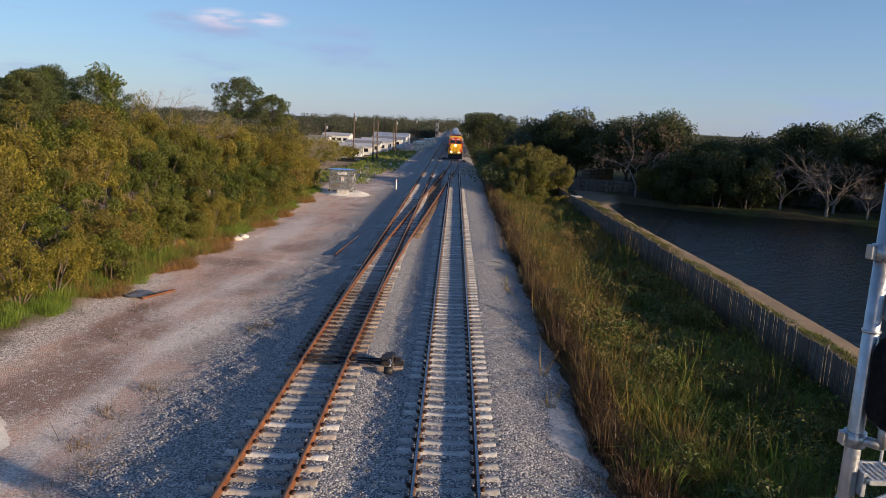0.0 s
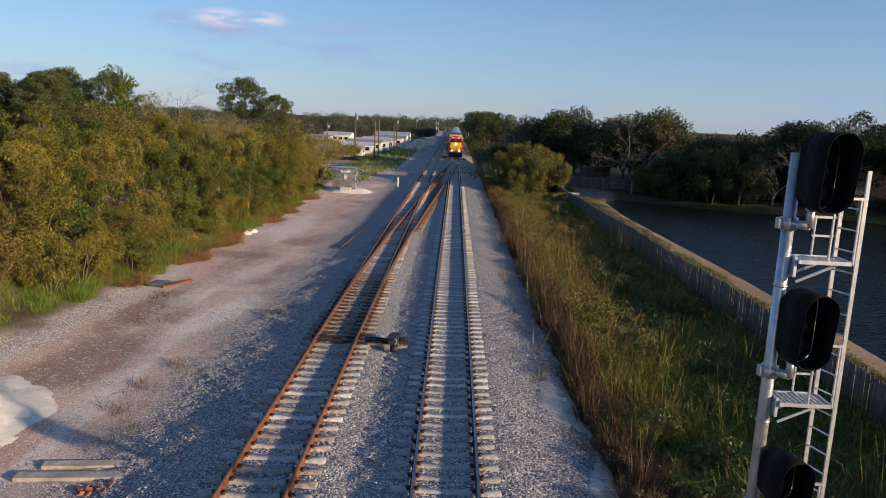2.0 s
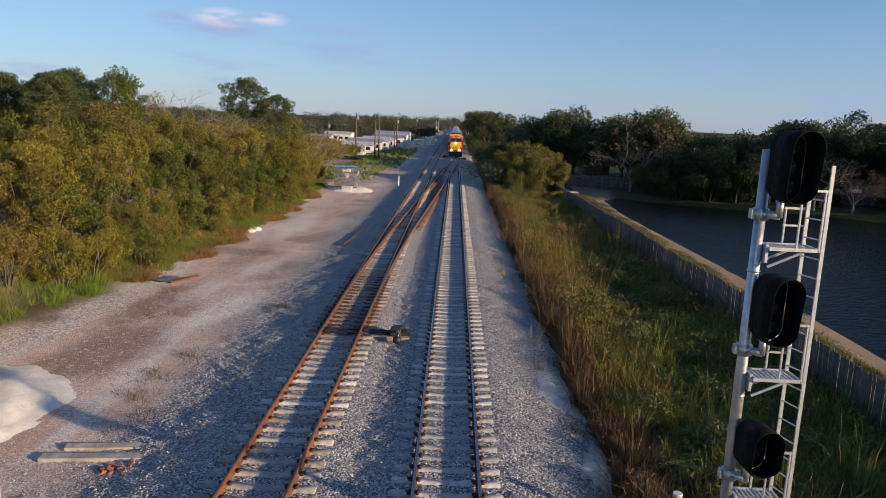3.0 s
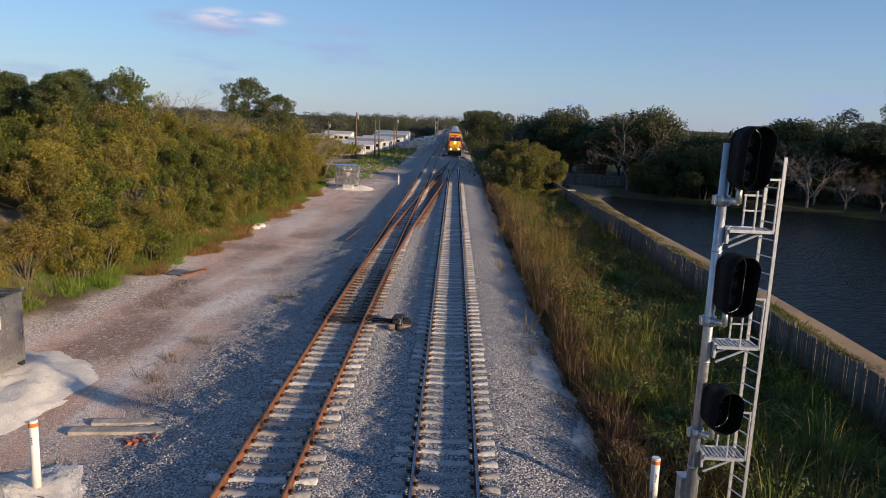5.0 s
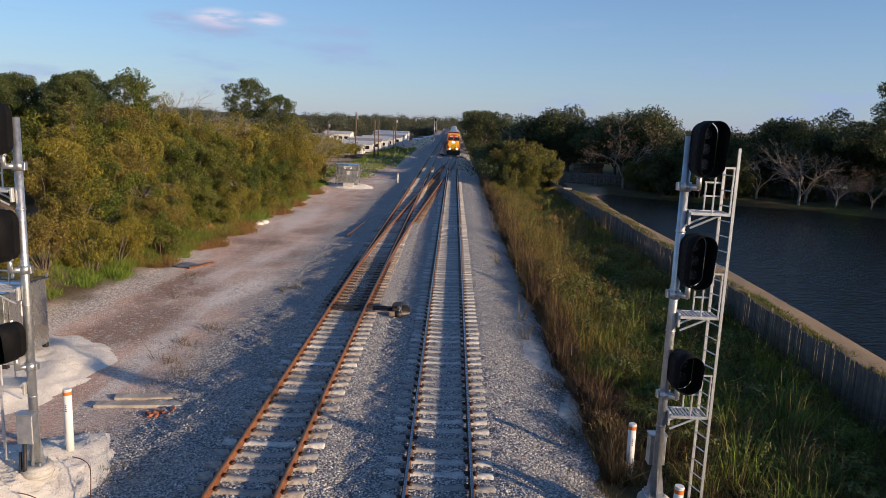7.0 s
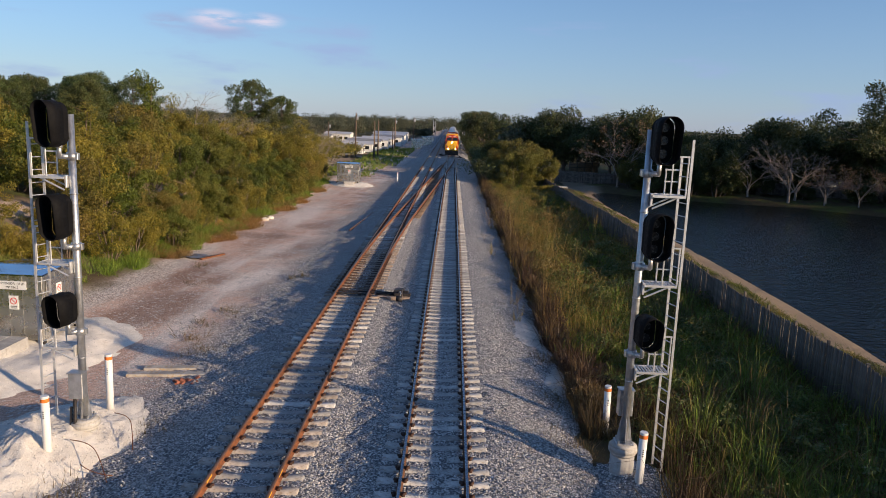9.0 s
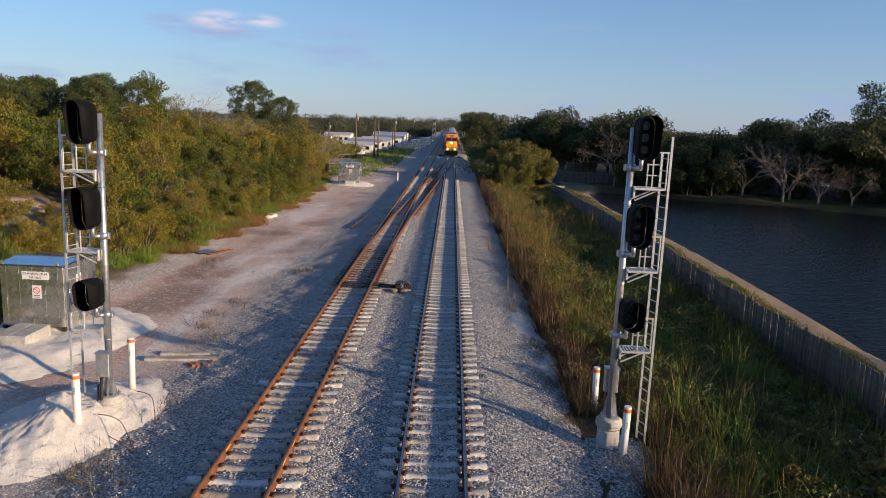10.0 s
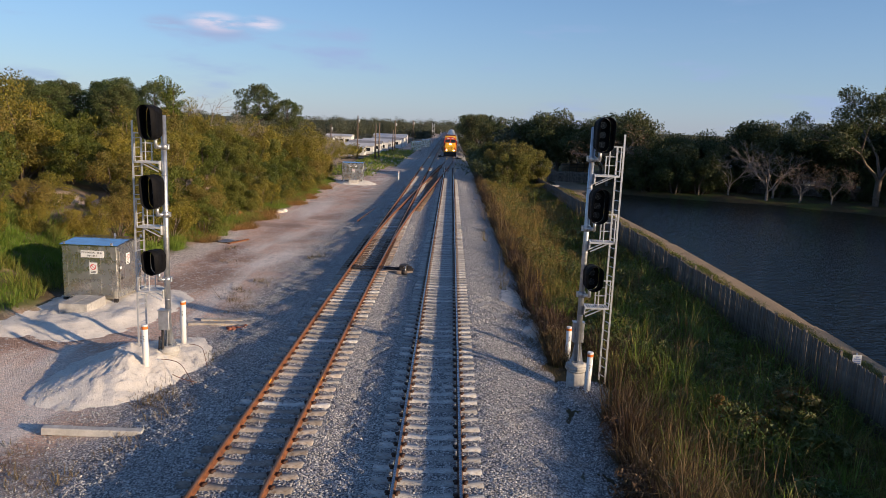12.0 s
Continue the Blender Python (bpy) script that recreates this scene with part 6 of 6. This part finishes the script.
for x, y, s in ((9.0, 19.0, 0.36), (10.9, 18.8, 0.50), (10.6, 16.8, 0.46), (9.6, 17.8, 0.40), (11.5, 20.5, 0.30), (9.8, 41, 0.24), (10.6, 42.5, 0.26), (8.7, 38, 0.2), (7.6, 49, 0.24), (10.2, 56, 0.26), (7.2, 33, 0.2), (11.6, 47, 0.2), (8.2, 61, 0.25)):
    grow("bramble", x, y, s)
for x, y, s in ((11.4, 51, 0.42), (10.2, 52.5, 0.36), (11.9, 60, 0.36), (8.4, 66, 0.36), (9.3, 45, 0.28), (11.2, 40, 0.3), (8.0, 74, 0.45), (10.5, 78, 0.5), (12, 86, 0.5), (7.2, 56, 0.3), (12.2, 33, 0.28), (8.4, 29, 0.22), (7.0, 84, 0.6), (9.2, 86, 0.7), (11.4, 88, 0.7), (6.6, 90, 0.75), (8.8, 93, 0.85), (11.6, 94, 0.85), (6.2, 95, 0.75), (8.0, 80, 0.5), (11.8, 81, 0.55), (10.2, 97, 0.9)):
    grow("olive", x, y, s * 0.9, 0.6)
for k in range(190):
    y = 13 + 90 * prng.random() ** 1.3
    grow("weed", 5.4 + 7.4 * prng.random() ** 0.8, y, prng.uniform(0.7, 1.6), prng.uniform(0.5, 0.9))
for k in range(105):
    y = 12 + 75 * prng.random() ** 1.2
    if not 18.5 < y < 25:
        grow("dead_weed", 4.55 + abs(prng.gauss(0, 0.5)), y, prng.uniform(0.7, 1.25), prng.uniform(0.7, 1.0))
for x, y, s in ((-29.6, 85, 0.95), (-27, 90, 0.8), (-20, 103, 0.9), (-17.5, 104, 0.7)):
    grow("bare", x, y, s)
# trees on the side shore
grow("tall", 57.5, 95.5, 1.14)
for x, y, s in ((72, 52, 0.8), (79, 62, 0.95)):
    grow("dark", x, y, s)


for x, y, s in ((-18.8, 92, 1.5), (-19.2, 97, 1.75), (-20.5, 100, 1.95), (-18.0, 101.5, 1.1), (-21.5, 103, 1.6), (-25, 102, 1.9), (-28, 99, 1.9), (-23.5, 107, 1.6), (-27, 108, 1.7), (-31, 112, 1.7), (-29, 118, 1.6), (-35, 120, 1.8)):
    grow("olive" if s < 1.4 else "scrub", x, y, s if s < 1.4 else s * 0.50)


# ---- far woods ----
def woods(name, label, spots, leaf, seed, per=420, size=0.55):
    rng = np.random.default_rng(seed)
    Vs, Fs, n = [], [], 0
    for x, y, h, w in spots:
        k = 5
        cs = np.c_[x + rng.normal(0, w * 0.3, k), y + rng.normal(0, w * 0.3, k), h * rng.uniform(0.35, 0.85, k)]
        rad = w * rng.uniform(0.3, 0.5, k)
        P, N = clumps(rng, cs, rad, per)
        V, Fc = leaf_cards(P, N, size, rng)
        Vs.append(V)
        Fs.append(Fc + n)
        n += len(V)
    ob = new(name, raw_mesh(name, np.concatenate(Vs), np.concatenate(Fs), leaf))
    return tagged(ob, label, "woods", kind="stuff")


wr = random.Random(3)
spots = []
for k in range(80):
    spots.append((wr.uniform(-150, -24), wr.uniform(290, 420), wr.uniform(6.2, 8.2), wr.uniform(5.5, 8.0)))
for k in range(22):
    spots.append((wr.uniform(-130, -58), wr.uniform(95, 220), wr.uniform(5.5, 7.5), wr.uniform(6, 8)))
for k in range(34):
    spots.append((wr.uniform(-75, -40), wr.uniform(150, 300), wr.uniform(4.5, 6.8), wr.uniform(5, 7)))
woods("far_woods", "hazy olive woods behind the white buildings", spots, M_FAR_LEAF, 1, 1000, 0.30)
spots = [(wr.uniform(-260, 60) if k % 2 else wr.uniform(-80, 30), wr.uniform(470, 640), wr.uniform(7.0, 9.5), wr.uniform(8, 12)) for k in range(70)]
spots += [(wr.uniform(16, 32), wr.uniform(185, 420), wr.uniform(6.5, 8), wr.uniform(6, 8)) for k in range(26)]
spots += [(wr.uniform(-20, -9), wr.uniform(330, 470), wr.uniform(4, 6), wr.uniform(4, 6)) for k in range(12)]
spots += [(wr.uniform(40, 160), wr.uniform(150, 260), wr.uniform(6.5, 7.6), wr.uniform(8, 10)) for k in range(34)]
spots += [(14 + 3.2 * k + wr.uniform(-1, 1), 150 - 1.1 * k + wr.uniform(-3, 3), wr.uniform(6.2, 7.6), wr.uniform(7, 9)) for k in range(26)]
spots += [(74 + wr.uniform(-3, 8), 110 - 4.5 * k, wr.uniform(6.2, 8.2), wr.uniform(7, 9)) for k in range(14)]
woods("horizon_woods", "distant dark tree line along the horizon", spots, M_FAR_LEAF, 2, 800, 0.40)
woods("track_hedge", "low scrub beside the far track", [(wr.uniform(4.8, 6.6), 104 + 4.4 * k, (wr.uniform(1.2, 1.7) if 1 < k < 7 else wr.uniform(2.0, 2.9)), wr.uniform(2.2, 3.4)) for k in range(55)], M_LEAF_DARK, 4, 420, 0.17)
woods("yard_scrub", "sunlit scrub at the yard's far end", [(-20.5 - wr.uniform(0, 5), 112 + 5.0 * k, wr.uniform(1.4, 3.0), wr.uniform(2.4, 3.6)) for k in range(13)], M_LEAF, 6, 700, 0.14)
woods("yard_thicket", "olive thicket in front of the low white buildings", [(-25.5 - wr.uniform(0, 7), 150 + 2.2 * k, wr.uniform(2.0, 3.6), wr.uniform(3, 4.5)) for k in range(12)], M_LEAF, 8, 800, 0.15)


# ---- grasses ----
def blades(name, label, n, seed, where, leaf, tall, width, lean=0.35, tuft=7, arch=False):
    """Tufts of tapering blades; where(rng, n) gives places and a scale for each tuft."""
    rng = np.random.default_rng(seed)
    x, y, s = where(rng, n // tuft)
    s = np.repeat(s * rng.lognormal(-0.08, 0.38, len(x)), tuft)
    px, py = rng.normal(0, 0.09, (2, len(x) * tuft))
    x, y = np.repeat(x, tuft) + px, np.repeat(y, tuft) + py
    m = len(x)
    z = np.maximum(land(x, y), np.where((x > -8.6) & (x < 4.4), ballast_height(x, y), -9)) - 0.03
    h = tall * s * rng.uniform(0.5, 1.25, m)
    a = rng.uniform(0, 2 * np.pi, m)
    w = width * rng.uniform(0.6, 1.3, m)
    out = lean * h * np.abs(rng.normal(0, 1, m))
    b = np.arctan2(py, px) + rng.normal(0, 0.5, m)
    dx, dy = np.cos(a) * w / 2, np.sin(a) * w / 2
    ox, oy = np.cos(b) * out, np.sin(b) * out
    if arch:
        bx, by = 0.35 * ox, 0.35 * oy
        tip = z + h * np.clip(1.0 - 0.35 * (out / (h + 1e-6)) ** 2, 0.35, 1.0)
        V = np.stack([np.c_[x - dx, y - dy, z], np.c_[x + dx, y + dy, z], np.c_[x + bx + dx * 0.8, y + by + dy * 0.8, z + h * 0.66], np.c_[x + bx - dx * 0.8, y + by - dy * 0.8, z + h * 0.66], np.c_[x + ox, y + oy, tip]], 1).reshape(-1, 3)
        Fc = (np.arange(m)[:, None, None] * 5 + np.array([(0, 1, 2), (0, 2, 3), (3, 2, 4)])).reshape(-1, 3)
    else:
        V = np.stack([np.c_[x - dx, y - dy, z], np.c_[x + dx, y + dy, z], np.c_[x + ox, y + oy, z + h]], 1).reshape(-1, 3)
        Fc = np.arange(3 * m).reshape(-1, 3)
    ob = new(name, raw_mesh(name, V, Fc, leaf))
    return tagged(ob, label, "grass", kind="stuff")


def patchy(rng, x, y, s, scale, lo):
    k = 0.5 + 0.5 * np.tanh(1.2 * wave(x, y, scale, 0.7))
    return x, y, s * (lo + (1 - lo) * k)


def near_verge(rng, n):
    y = 9 + 34 * rng.uniform(0, 1, n) ** 1.1
    x = 5.8 + 7.3 * rng.uniform(0, 1, n) ** 0.8
    k = (x - 4.71) ** 2 + ((y - 21.0) / 1.4) ** 2 > 0.8
    x, y = x[k], y[k]
    return patchy(rng, x, y, np.clip((x - 4.0) / 2.2, 0.5, 1.1), 0.75, 0.5)


def rear_verge(rng, n):
    y = rng.uniform(-28, 10, n)
    x = rng.uniform(4.6, 13.0, n)
    return x, y, rng.uniform(0.5, 1.1, n)


def verge(rng, n):
    y = 30 + 81 * rng.uniform(0, 1, n) ** 1.2
    x = rng.uniform(4.3, 13.1, n)
    return patchy(rng, x, y, np.clip((x - 3.9) / 1.2, 0.45, 1.0), 0.55, 0.45)


def verge_edge(rng, n):
    y = 9 + 103 * rng.uniform(0, 1, n) ** 1.25
    x = 4.35 + np.interp(y, [9, 18, 22, 28], [1.15, 0.95, 0.30, 0.0]) + np.abs(rng.normal(0, 0.40, n)) + 0.22 * np.sin(y * 0.7) + 0.12 * np.sin(y * 2.3)
    k = (x - 4.71) ** 2 + ((y - 21.2) / 2.2) ** 2 > 1.3
    x, y = x[k], y[k]
    return x, y, np.clip((x - 3.5) / 0.9, 0.45, 1.05) * np.interp(y, [18, 22, 30], [1.1, 0.8, 1.0]) * (0.8 + 0.25 * np.sin(y * 1.3) * np.sin(y * 0.37))


def cattails(rng, n):
    c = np.array([(6.3, 14.6), (7.0, 13.2), (6.0, 12.4), (7.6, 14.4), (5.9, 16.0), (6.9, 15.6), (7.6, 11.8), (6.2, 30.5), (9.0, 24.5)])
    k = rng.integers(0, len(c), n)
    return c[k, 0] + rng.normal(0, 0.5, n), c[k, 1] + rng.normal(0, 0.8, n), rng.uniform(0.6, 1.15, n)


def dead_stalks(rng, n):
    y = 12 + 15 * rng.uniform(0, 1, n)
    x = 5.8 + np.abs(rng.normal(0, 1.4, n))
    k = (x - 4.71) ** 2 + ((y - 20.6) / 2.0) ** 2 > 1.1
    x, y, n = x[k], y[k], k.sum()
    return x, y, rng.uniform(0.6, 1.2, n)


M_RUST_GRASS = leaf_material("rusty_dry_grass", (0.27, 0.165, 0.06), (0.21, 0.15, 0.05), (0.34, 0.17, 0.055))
M_COVER = leaf_material("leafy_cover", (0.075, 0.105, 0.024), (0.155, 0.165, 0.036), (0.22, 0.17, 0.05))
M_COVER_DRY = leaf_material("dry_leafy_cover", (0.20, 0.145, 0.04), (0.15, 0.14, 0.04), (0.26, 0.15, 0.05))
M_EDGE = leaf_material("dead_edge_grass", (0.06, 0.034, 0.022), (0.115, 0.067, 0.038), (0.18, 0.13, 0.055))
M_DEAD = leaf_material("dead_brown_grass", (0.045, 0.027, 0.017), (0.08, 0.05, 0.028), (0.15, 0.10, 0.048))


def straw_clumps(rng, n):
    c = np.array([(6.2, 33.5), (5.9, 38), (6.8, 47), (5.6, 52), (5.8, 58), (6.3, 64), (6.0, 71), (9.5, 63), (11.5, 70), (5.3, 45), (7.6, 78), (5.9, 62), (6.2, 67), (6.4, 75), (6.2, 80), (6.6, 85), (6.0, 55), (7.0, 60), (7.4, 68), (12.2, 58), (11.9, 50)])
    k = rng.integers(0, len(c), n)
    return c[k, 0] + rng.normal(0, 0.9, n), c[k, 1] + rng.normal(0, 2.0, n), rng.uniform(0.6, 1.2, n)


def bank_foot(rng, n):
    y = 17 + 85 * rng.uniform(0, 1, n) ** 1.15
    x = -16.2 - np.abs(rng.normal(0, 1.3 + 1.6 * (y < 42), n)) + np.interp(y, [20, 27, 33, 45, 62, 85, 100], [-3.6, -3.4, -2.2, 0.0, 0.9, 1.0, 0.0]) + 0.35 * np.sin(y * 0.8) + 0.25 * np.sin(y * 2.1)
    return x, y, rng.uniform(0.5, 1.0, n) * np.clip(0.85 + 0.3 * wave(x, y, 0.6, 1.1), 0.6, 1.15)


def hollow(rng, n):
    y = rng.uniform(17, 38, n)
    x = rng.uniform(-27, -17.2, n)
    k = ((x + 15.9) / 4.9) ** 2 + ((y - 28.0) / 6.0) ** 2 > np.where(x < -17.4, 0.0, 1.0)
    return x[k], y[k], rng.uniform(0.6, 1.1, k.sum())


def bank_straw(rng, n):
    y = 45 + 45 * rng.uniform(0, 1, n)
    x = -15.7 - np.abs(rng.normal(0, 1.3, n)) + np.interp(y, [45, 62, 85], [0.3, 1.1, 1.1]) + 0.5 * np.sin(y * 1.1)
    k = wave(x, y, 0.4, 0.3) > -0.25
    return x[k], y[k], rng.uniform(0.5, 1.0, k.sum())


def far_grass(rng, n):
    y = 108 + 110 * rng.uniform(0, 1, n)
    x = rng.uniform(-19, -10.2, n) - (y < 135) * 1.5
    return x, y, rng.uniform(0.6, 1.2, n)


def shore_grass(rng, n):
    y = 15 + 95 * rng.uniform(0, 1, n)
    x = 17.25 + 0.010 * (y - 15) + rng.normal(0, 0.28, n) + 0.12 * np.sin(y * 0.9)
    k = wave(x, y, 0.5, 0.3) > -0.5
    return x[k], y[k], rng.uniform(0.5, 1.0, k.sum())


def weeds(rng, n):
    c = np.array([(-9.6, 31), (-9.9, 33), (-9.2, 35), (-8.9, 29.6), (-8.2, 19.0), (-8.0, 22.5), (-12.5, 40), (-7.9, 42), (3.9, 30), (3.7, 26), (4.0, 36), (-13.8, 44), (-7.4, 17.8), (3.9, 23), (-9.6, 14.2), (-8.6, 13.6), (-10.4, 14.8), (-7.9, 15.2), (-8.4, 18.4)])
    k = rng.integers(0, len(c), n)
    return c[k, 0] + rng.normal(0, 0.30, n), c[k, 1] + rng.normal(0, 0.45, n), rng.uniform(0.5, 1.1, n)


blades("near_verge_grass", "tall green grass in arching tufts in the shaded verge", 74000, 11, near_verge, M_GRASS, 0.78, 0.018, 1.0, 28, True)
blades("verge_grass", "tall rough green and straw grass in the shaded verge", 44000, 1, verge, M_GRASS, 0.70, 0.034, 0.9, 20, True)
blades("rear_verge_grass", "rough grass of the verge farther back", 26000, 13, rear_verge, M_GRASS, 0.62, 0.05, 0.6, 16)
blades("dead_grass", "dead brown stalks standing at the verge's edge", 14000, 12, dead_stalks, M_DEAD, 0.72, 0.012, 0.3, 9, True)
blades("verge_edge_grass", "dense dead red-brown grass standing along the ballast", 48000, 2, verge_edge, M_EDGE, 0.92, 0.020, 0.8, 16, True)
blades("cattail_stalks", "tall straw-coloured reed stalks in the verge", 520, 15, cattails, M_STRAW_DULL, 1.25, 0.018, 0.2, 5, True)
blades("straw_grass", "clumps of tall golden straw grass", 14000, 3, straw_clumps, M_STRAW, 1.2, 0.022, 0.5, 14)
blades("bank_grass", "bright green grass at the foot of the bank", 105000, 4, bank_foot, M_GREEN_GRASS, 0.44, 0.026, 0.8, 14)
blades("hollow_grass", "bright green grass beside the white rock pad", 56000, 14, hollow, M_GREEN_GRASS, 0.46, 0.035, 0.8, 14)
blades("bank_straw", "rust-coloured dry grass at the foot of the bank", 50000, 5, bank_straw, M_RUST_GRASS, 0.36, 0.024, 1.2, 12)
blades("field_grass", "sunlit grass strip beyond the access road", 12000, 6, far_grass, M_GREEN_GRASS, 0.5, 0.10)
blades("shore_grass", "mossy grass along the sandy pond bank", 30000, 7, shore_grass, M_COVER, 0.15, 0.04, 1.2)
def shoulder_tufts(rng, n):
    y = 36 + 50 * rng.uniform(0, 1, 26)
    k = rng.integers(0, len(y), n)
    return 2.9 + 0.25 * np.sin(y[k] * 1.3) + rng.normal(0, 0.14, n), y[k] + rng.normal(0, 0.5, n), rng.uniform(0.5, 1.1, n)


blades("shoulder_weeds", "small dark dead weeds growing on the ballast shoulder", 1500, 16, shoulder_tufts, M_EDGE, 0.10, 0.02, 1.2)
blades("yard_weeds", "small dry weeds growing through the gravel", 4200, 8, weeds, M_STRAW_DULL, 0.22, 0.02, 0.8)


def leafy_cover(name, label, n, leaves, seed, x0, x1, y0, y1, size, leaf):
    """Low leafy weeds growing into one another over a stretch of verge."""
    rng = np.random.default_rng(seed)
    y = y0 + (y1 - y0) * rng.uniform(0, 1, n) ** 1.15
    x = rng.uniform(x0, x1, n) + 0.3 * np.sin(y * 0.5)
    k = wave(x, y, 0.42, seed) > -0.45
    x, y = x[k], y[k]
    r = rng.uniform(0.26, 0.70, len(x))
    P, N = clumps(rng, np.c_[x, y, land(x, y) + r * rng.uniform(0.4, 1.3, len(x))], r, leaves, 0.9)
    V, Fc = leaf_cards(P, N, size, rng, 0.3, 1.8)
    return tagged(new(name, raw_mesh(name, V, Fc, leaf)), label, "weeds", kind="stuff")


leafy_cover("verge_weeds", "low olive leafy weeds covering the verge", 640, 90000, 41, 5.3, 12.9, 31, 108, 0.052, M_COVER)
leafy_cover("verge_weeds", "dry golden leafy weeds in the verge", 260, 30000, 42, 5.0, 8.6, 38, 104, 0.06, M_COVER_DRY)
leafy_cover("verge_weeds", "green leafy weeds among the tall verge grass", 90, 9000, 43, 7.0, 12.9, 11, 36, 0.045, M_WEED)


# ---- loose stones on the ballast ----
def stones(name, label, n, seed, place, lo, hi, mat):
    rng = np.random.default_rng(seed)
    x, y, z = place(rng, n)
    n = len(x)
    base = np.array([(1, 0, 0), (-1, 0, 0), (0, 1, 0), (0, -1, 0), (0, 0, 1), (0, 0, -1)], float)
    V = base[None] * rng.uniform(0.55, 1.25, (n, 6, 1)) * rng.uniform(lo, hi, (n, 1, 1))
    V += rng.normal(0, 0.006, V.shape)
    a, b = rng.uniform(0, 6.28, n), rng.uniform(-0.7, 0.7, n)
    ca, sa, cb, sb = np.cos(a)[:, None], np.sin(a)[:, None], np.cos(b)[:, None], np.sin(b)[:, None]
    X, Y, Z = V[..., 0], V[..., 1], V[..., 2]
    X, Z = X * cb - Z * sb, X * sb + Z * cb
    X, Y = X * ca - Y * sa, X * sa + Y * ca
    W = np.stack([X + x[:, None], Y + y[:, None], Z + z[:, None]], -1).reshape(-1, 3)
    tri = np.array([(0, 2, 4), (2, 1, 4), (1, 3, 4), (3, 0, 4)])
    Fc = (np.arange(n)[:, None, None] * 6 + tri[None]).reshape(-1, 3)
    return tagged(new(name, raw_mesh(name, W, Fc, mat)), label, "stones", kind="stuff")


def on_bed(rng, n):
    y = 10 + 46 * rng.uniform(0, 1, n) ** 1.5
    x = rng.uniform(-8.2, 4.2, n)
    rail = np.minimum(np.abs(np.abs(x) - GAUGE), np.abs(np.abs(x - SIDING) - GAUGE))
    k = rail > 0.16
    x, y = x[k], y[k]
    return x, y, ballast_height(x, y) + 0.004


def on_yard(rng, n):
    y = 10 + 40 * rng.uniform(0, 1, n) ** 1.4
    x = -7.5 - np.abs(rng.normal(0, 2.2, n))
    return x, y, np.maximum(land(x, y), np.interp(x, [-9.6, -8.3, -7.5], [-0.90, -0.70, -0.66]))


M_STONE = material("crushed_limestone", (0.52, 0.505, 0.485), 0.9, vary=0.25, scale=8, bump=0.3, per_island=0.4)
stones("ballast_stones", "loose angular limestone chips on the track bed", 88000, 21, on_bed, 0.017, 0.036, M_STONE)
stones("yard_stones", "scattered gravel chips on the dirt yard", 14000, 22, on_yard, 0.012, 0.034, M_STONE)


def on_heap(heap):
    W, Q, area, _ = heap

    def place(rng, n):
        q = Q[rng.choice(len(Q), n, p=area / area.sum())]
        u, v = rng.uniform(0, 1, (2, n, 1))
        P = (W[q[:, 0]] * (1 - u) + W[q[:, 1]] * u) * (1 - v) + (W[q[:, 3]] * (1 - u) + W[q[:, 2]] * u) * v
        return P[:, 0], P[:, 1], P[:, 2]
    return place


M_LIME_CHIP = material("lime_rock_chip", (0.84, 0.78, 0.70), 0.95, vary=0.15, scale=8, bump=0.3, per_island=0.3)
for k, (heap, n) in enumerate((h, n) for h, n in zip(HEAPS, (11000, 11000, 1500, 2500, 0)) if n):
    stones("lime_chips" if heap[3] == M_LIMEROCK else "gravel_chips", "crushed chips lying on the heap", n, 30 + k, on_heap(heap), 0.009, 0.021, M_LIME_CHIP if heap[3] == M_LIMEROCK else M_STONE)

# unseen oaks added on the near shore, so long shadows cross the verge
for x, y, s in ((34, -12, 0.75), (38, -4, 0.74), (42.6, 3.6, 0.84), (45.5, 9.5, 0.98)):
    grow("dark", x, y, s)

# ---- ties, piece by piece ----
for t, (x, y, z, a, s), data in TIES:
    ob = new("tie", data)
    ob.parent = t
    ob.matrix_basis = pose(x, y, z, 0, 0, math.degrees(a))

# ---- pickets, piece by piece ----
for x, y, z, a, lean in PICKETS:
    ob = new("picket", PICKET_DATA)
    ob.parent = fence
    ob.matrix_basis = pose(x, y, z, lean, 0, math.degrees(a))
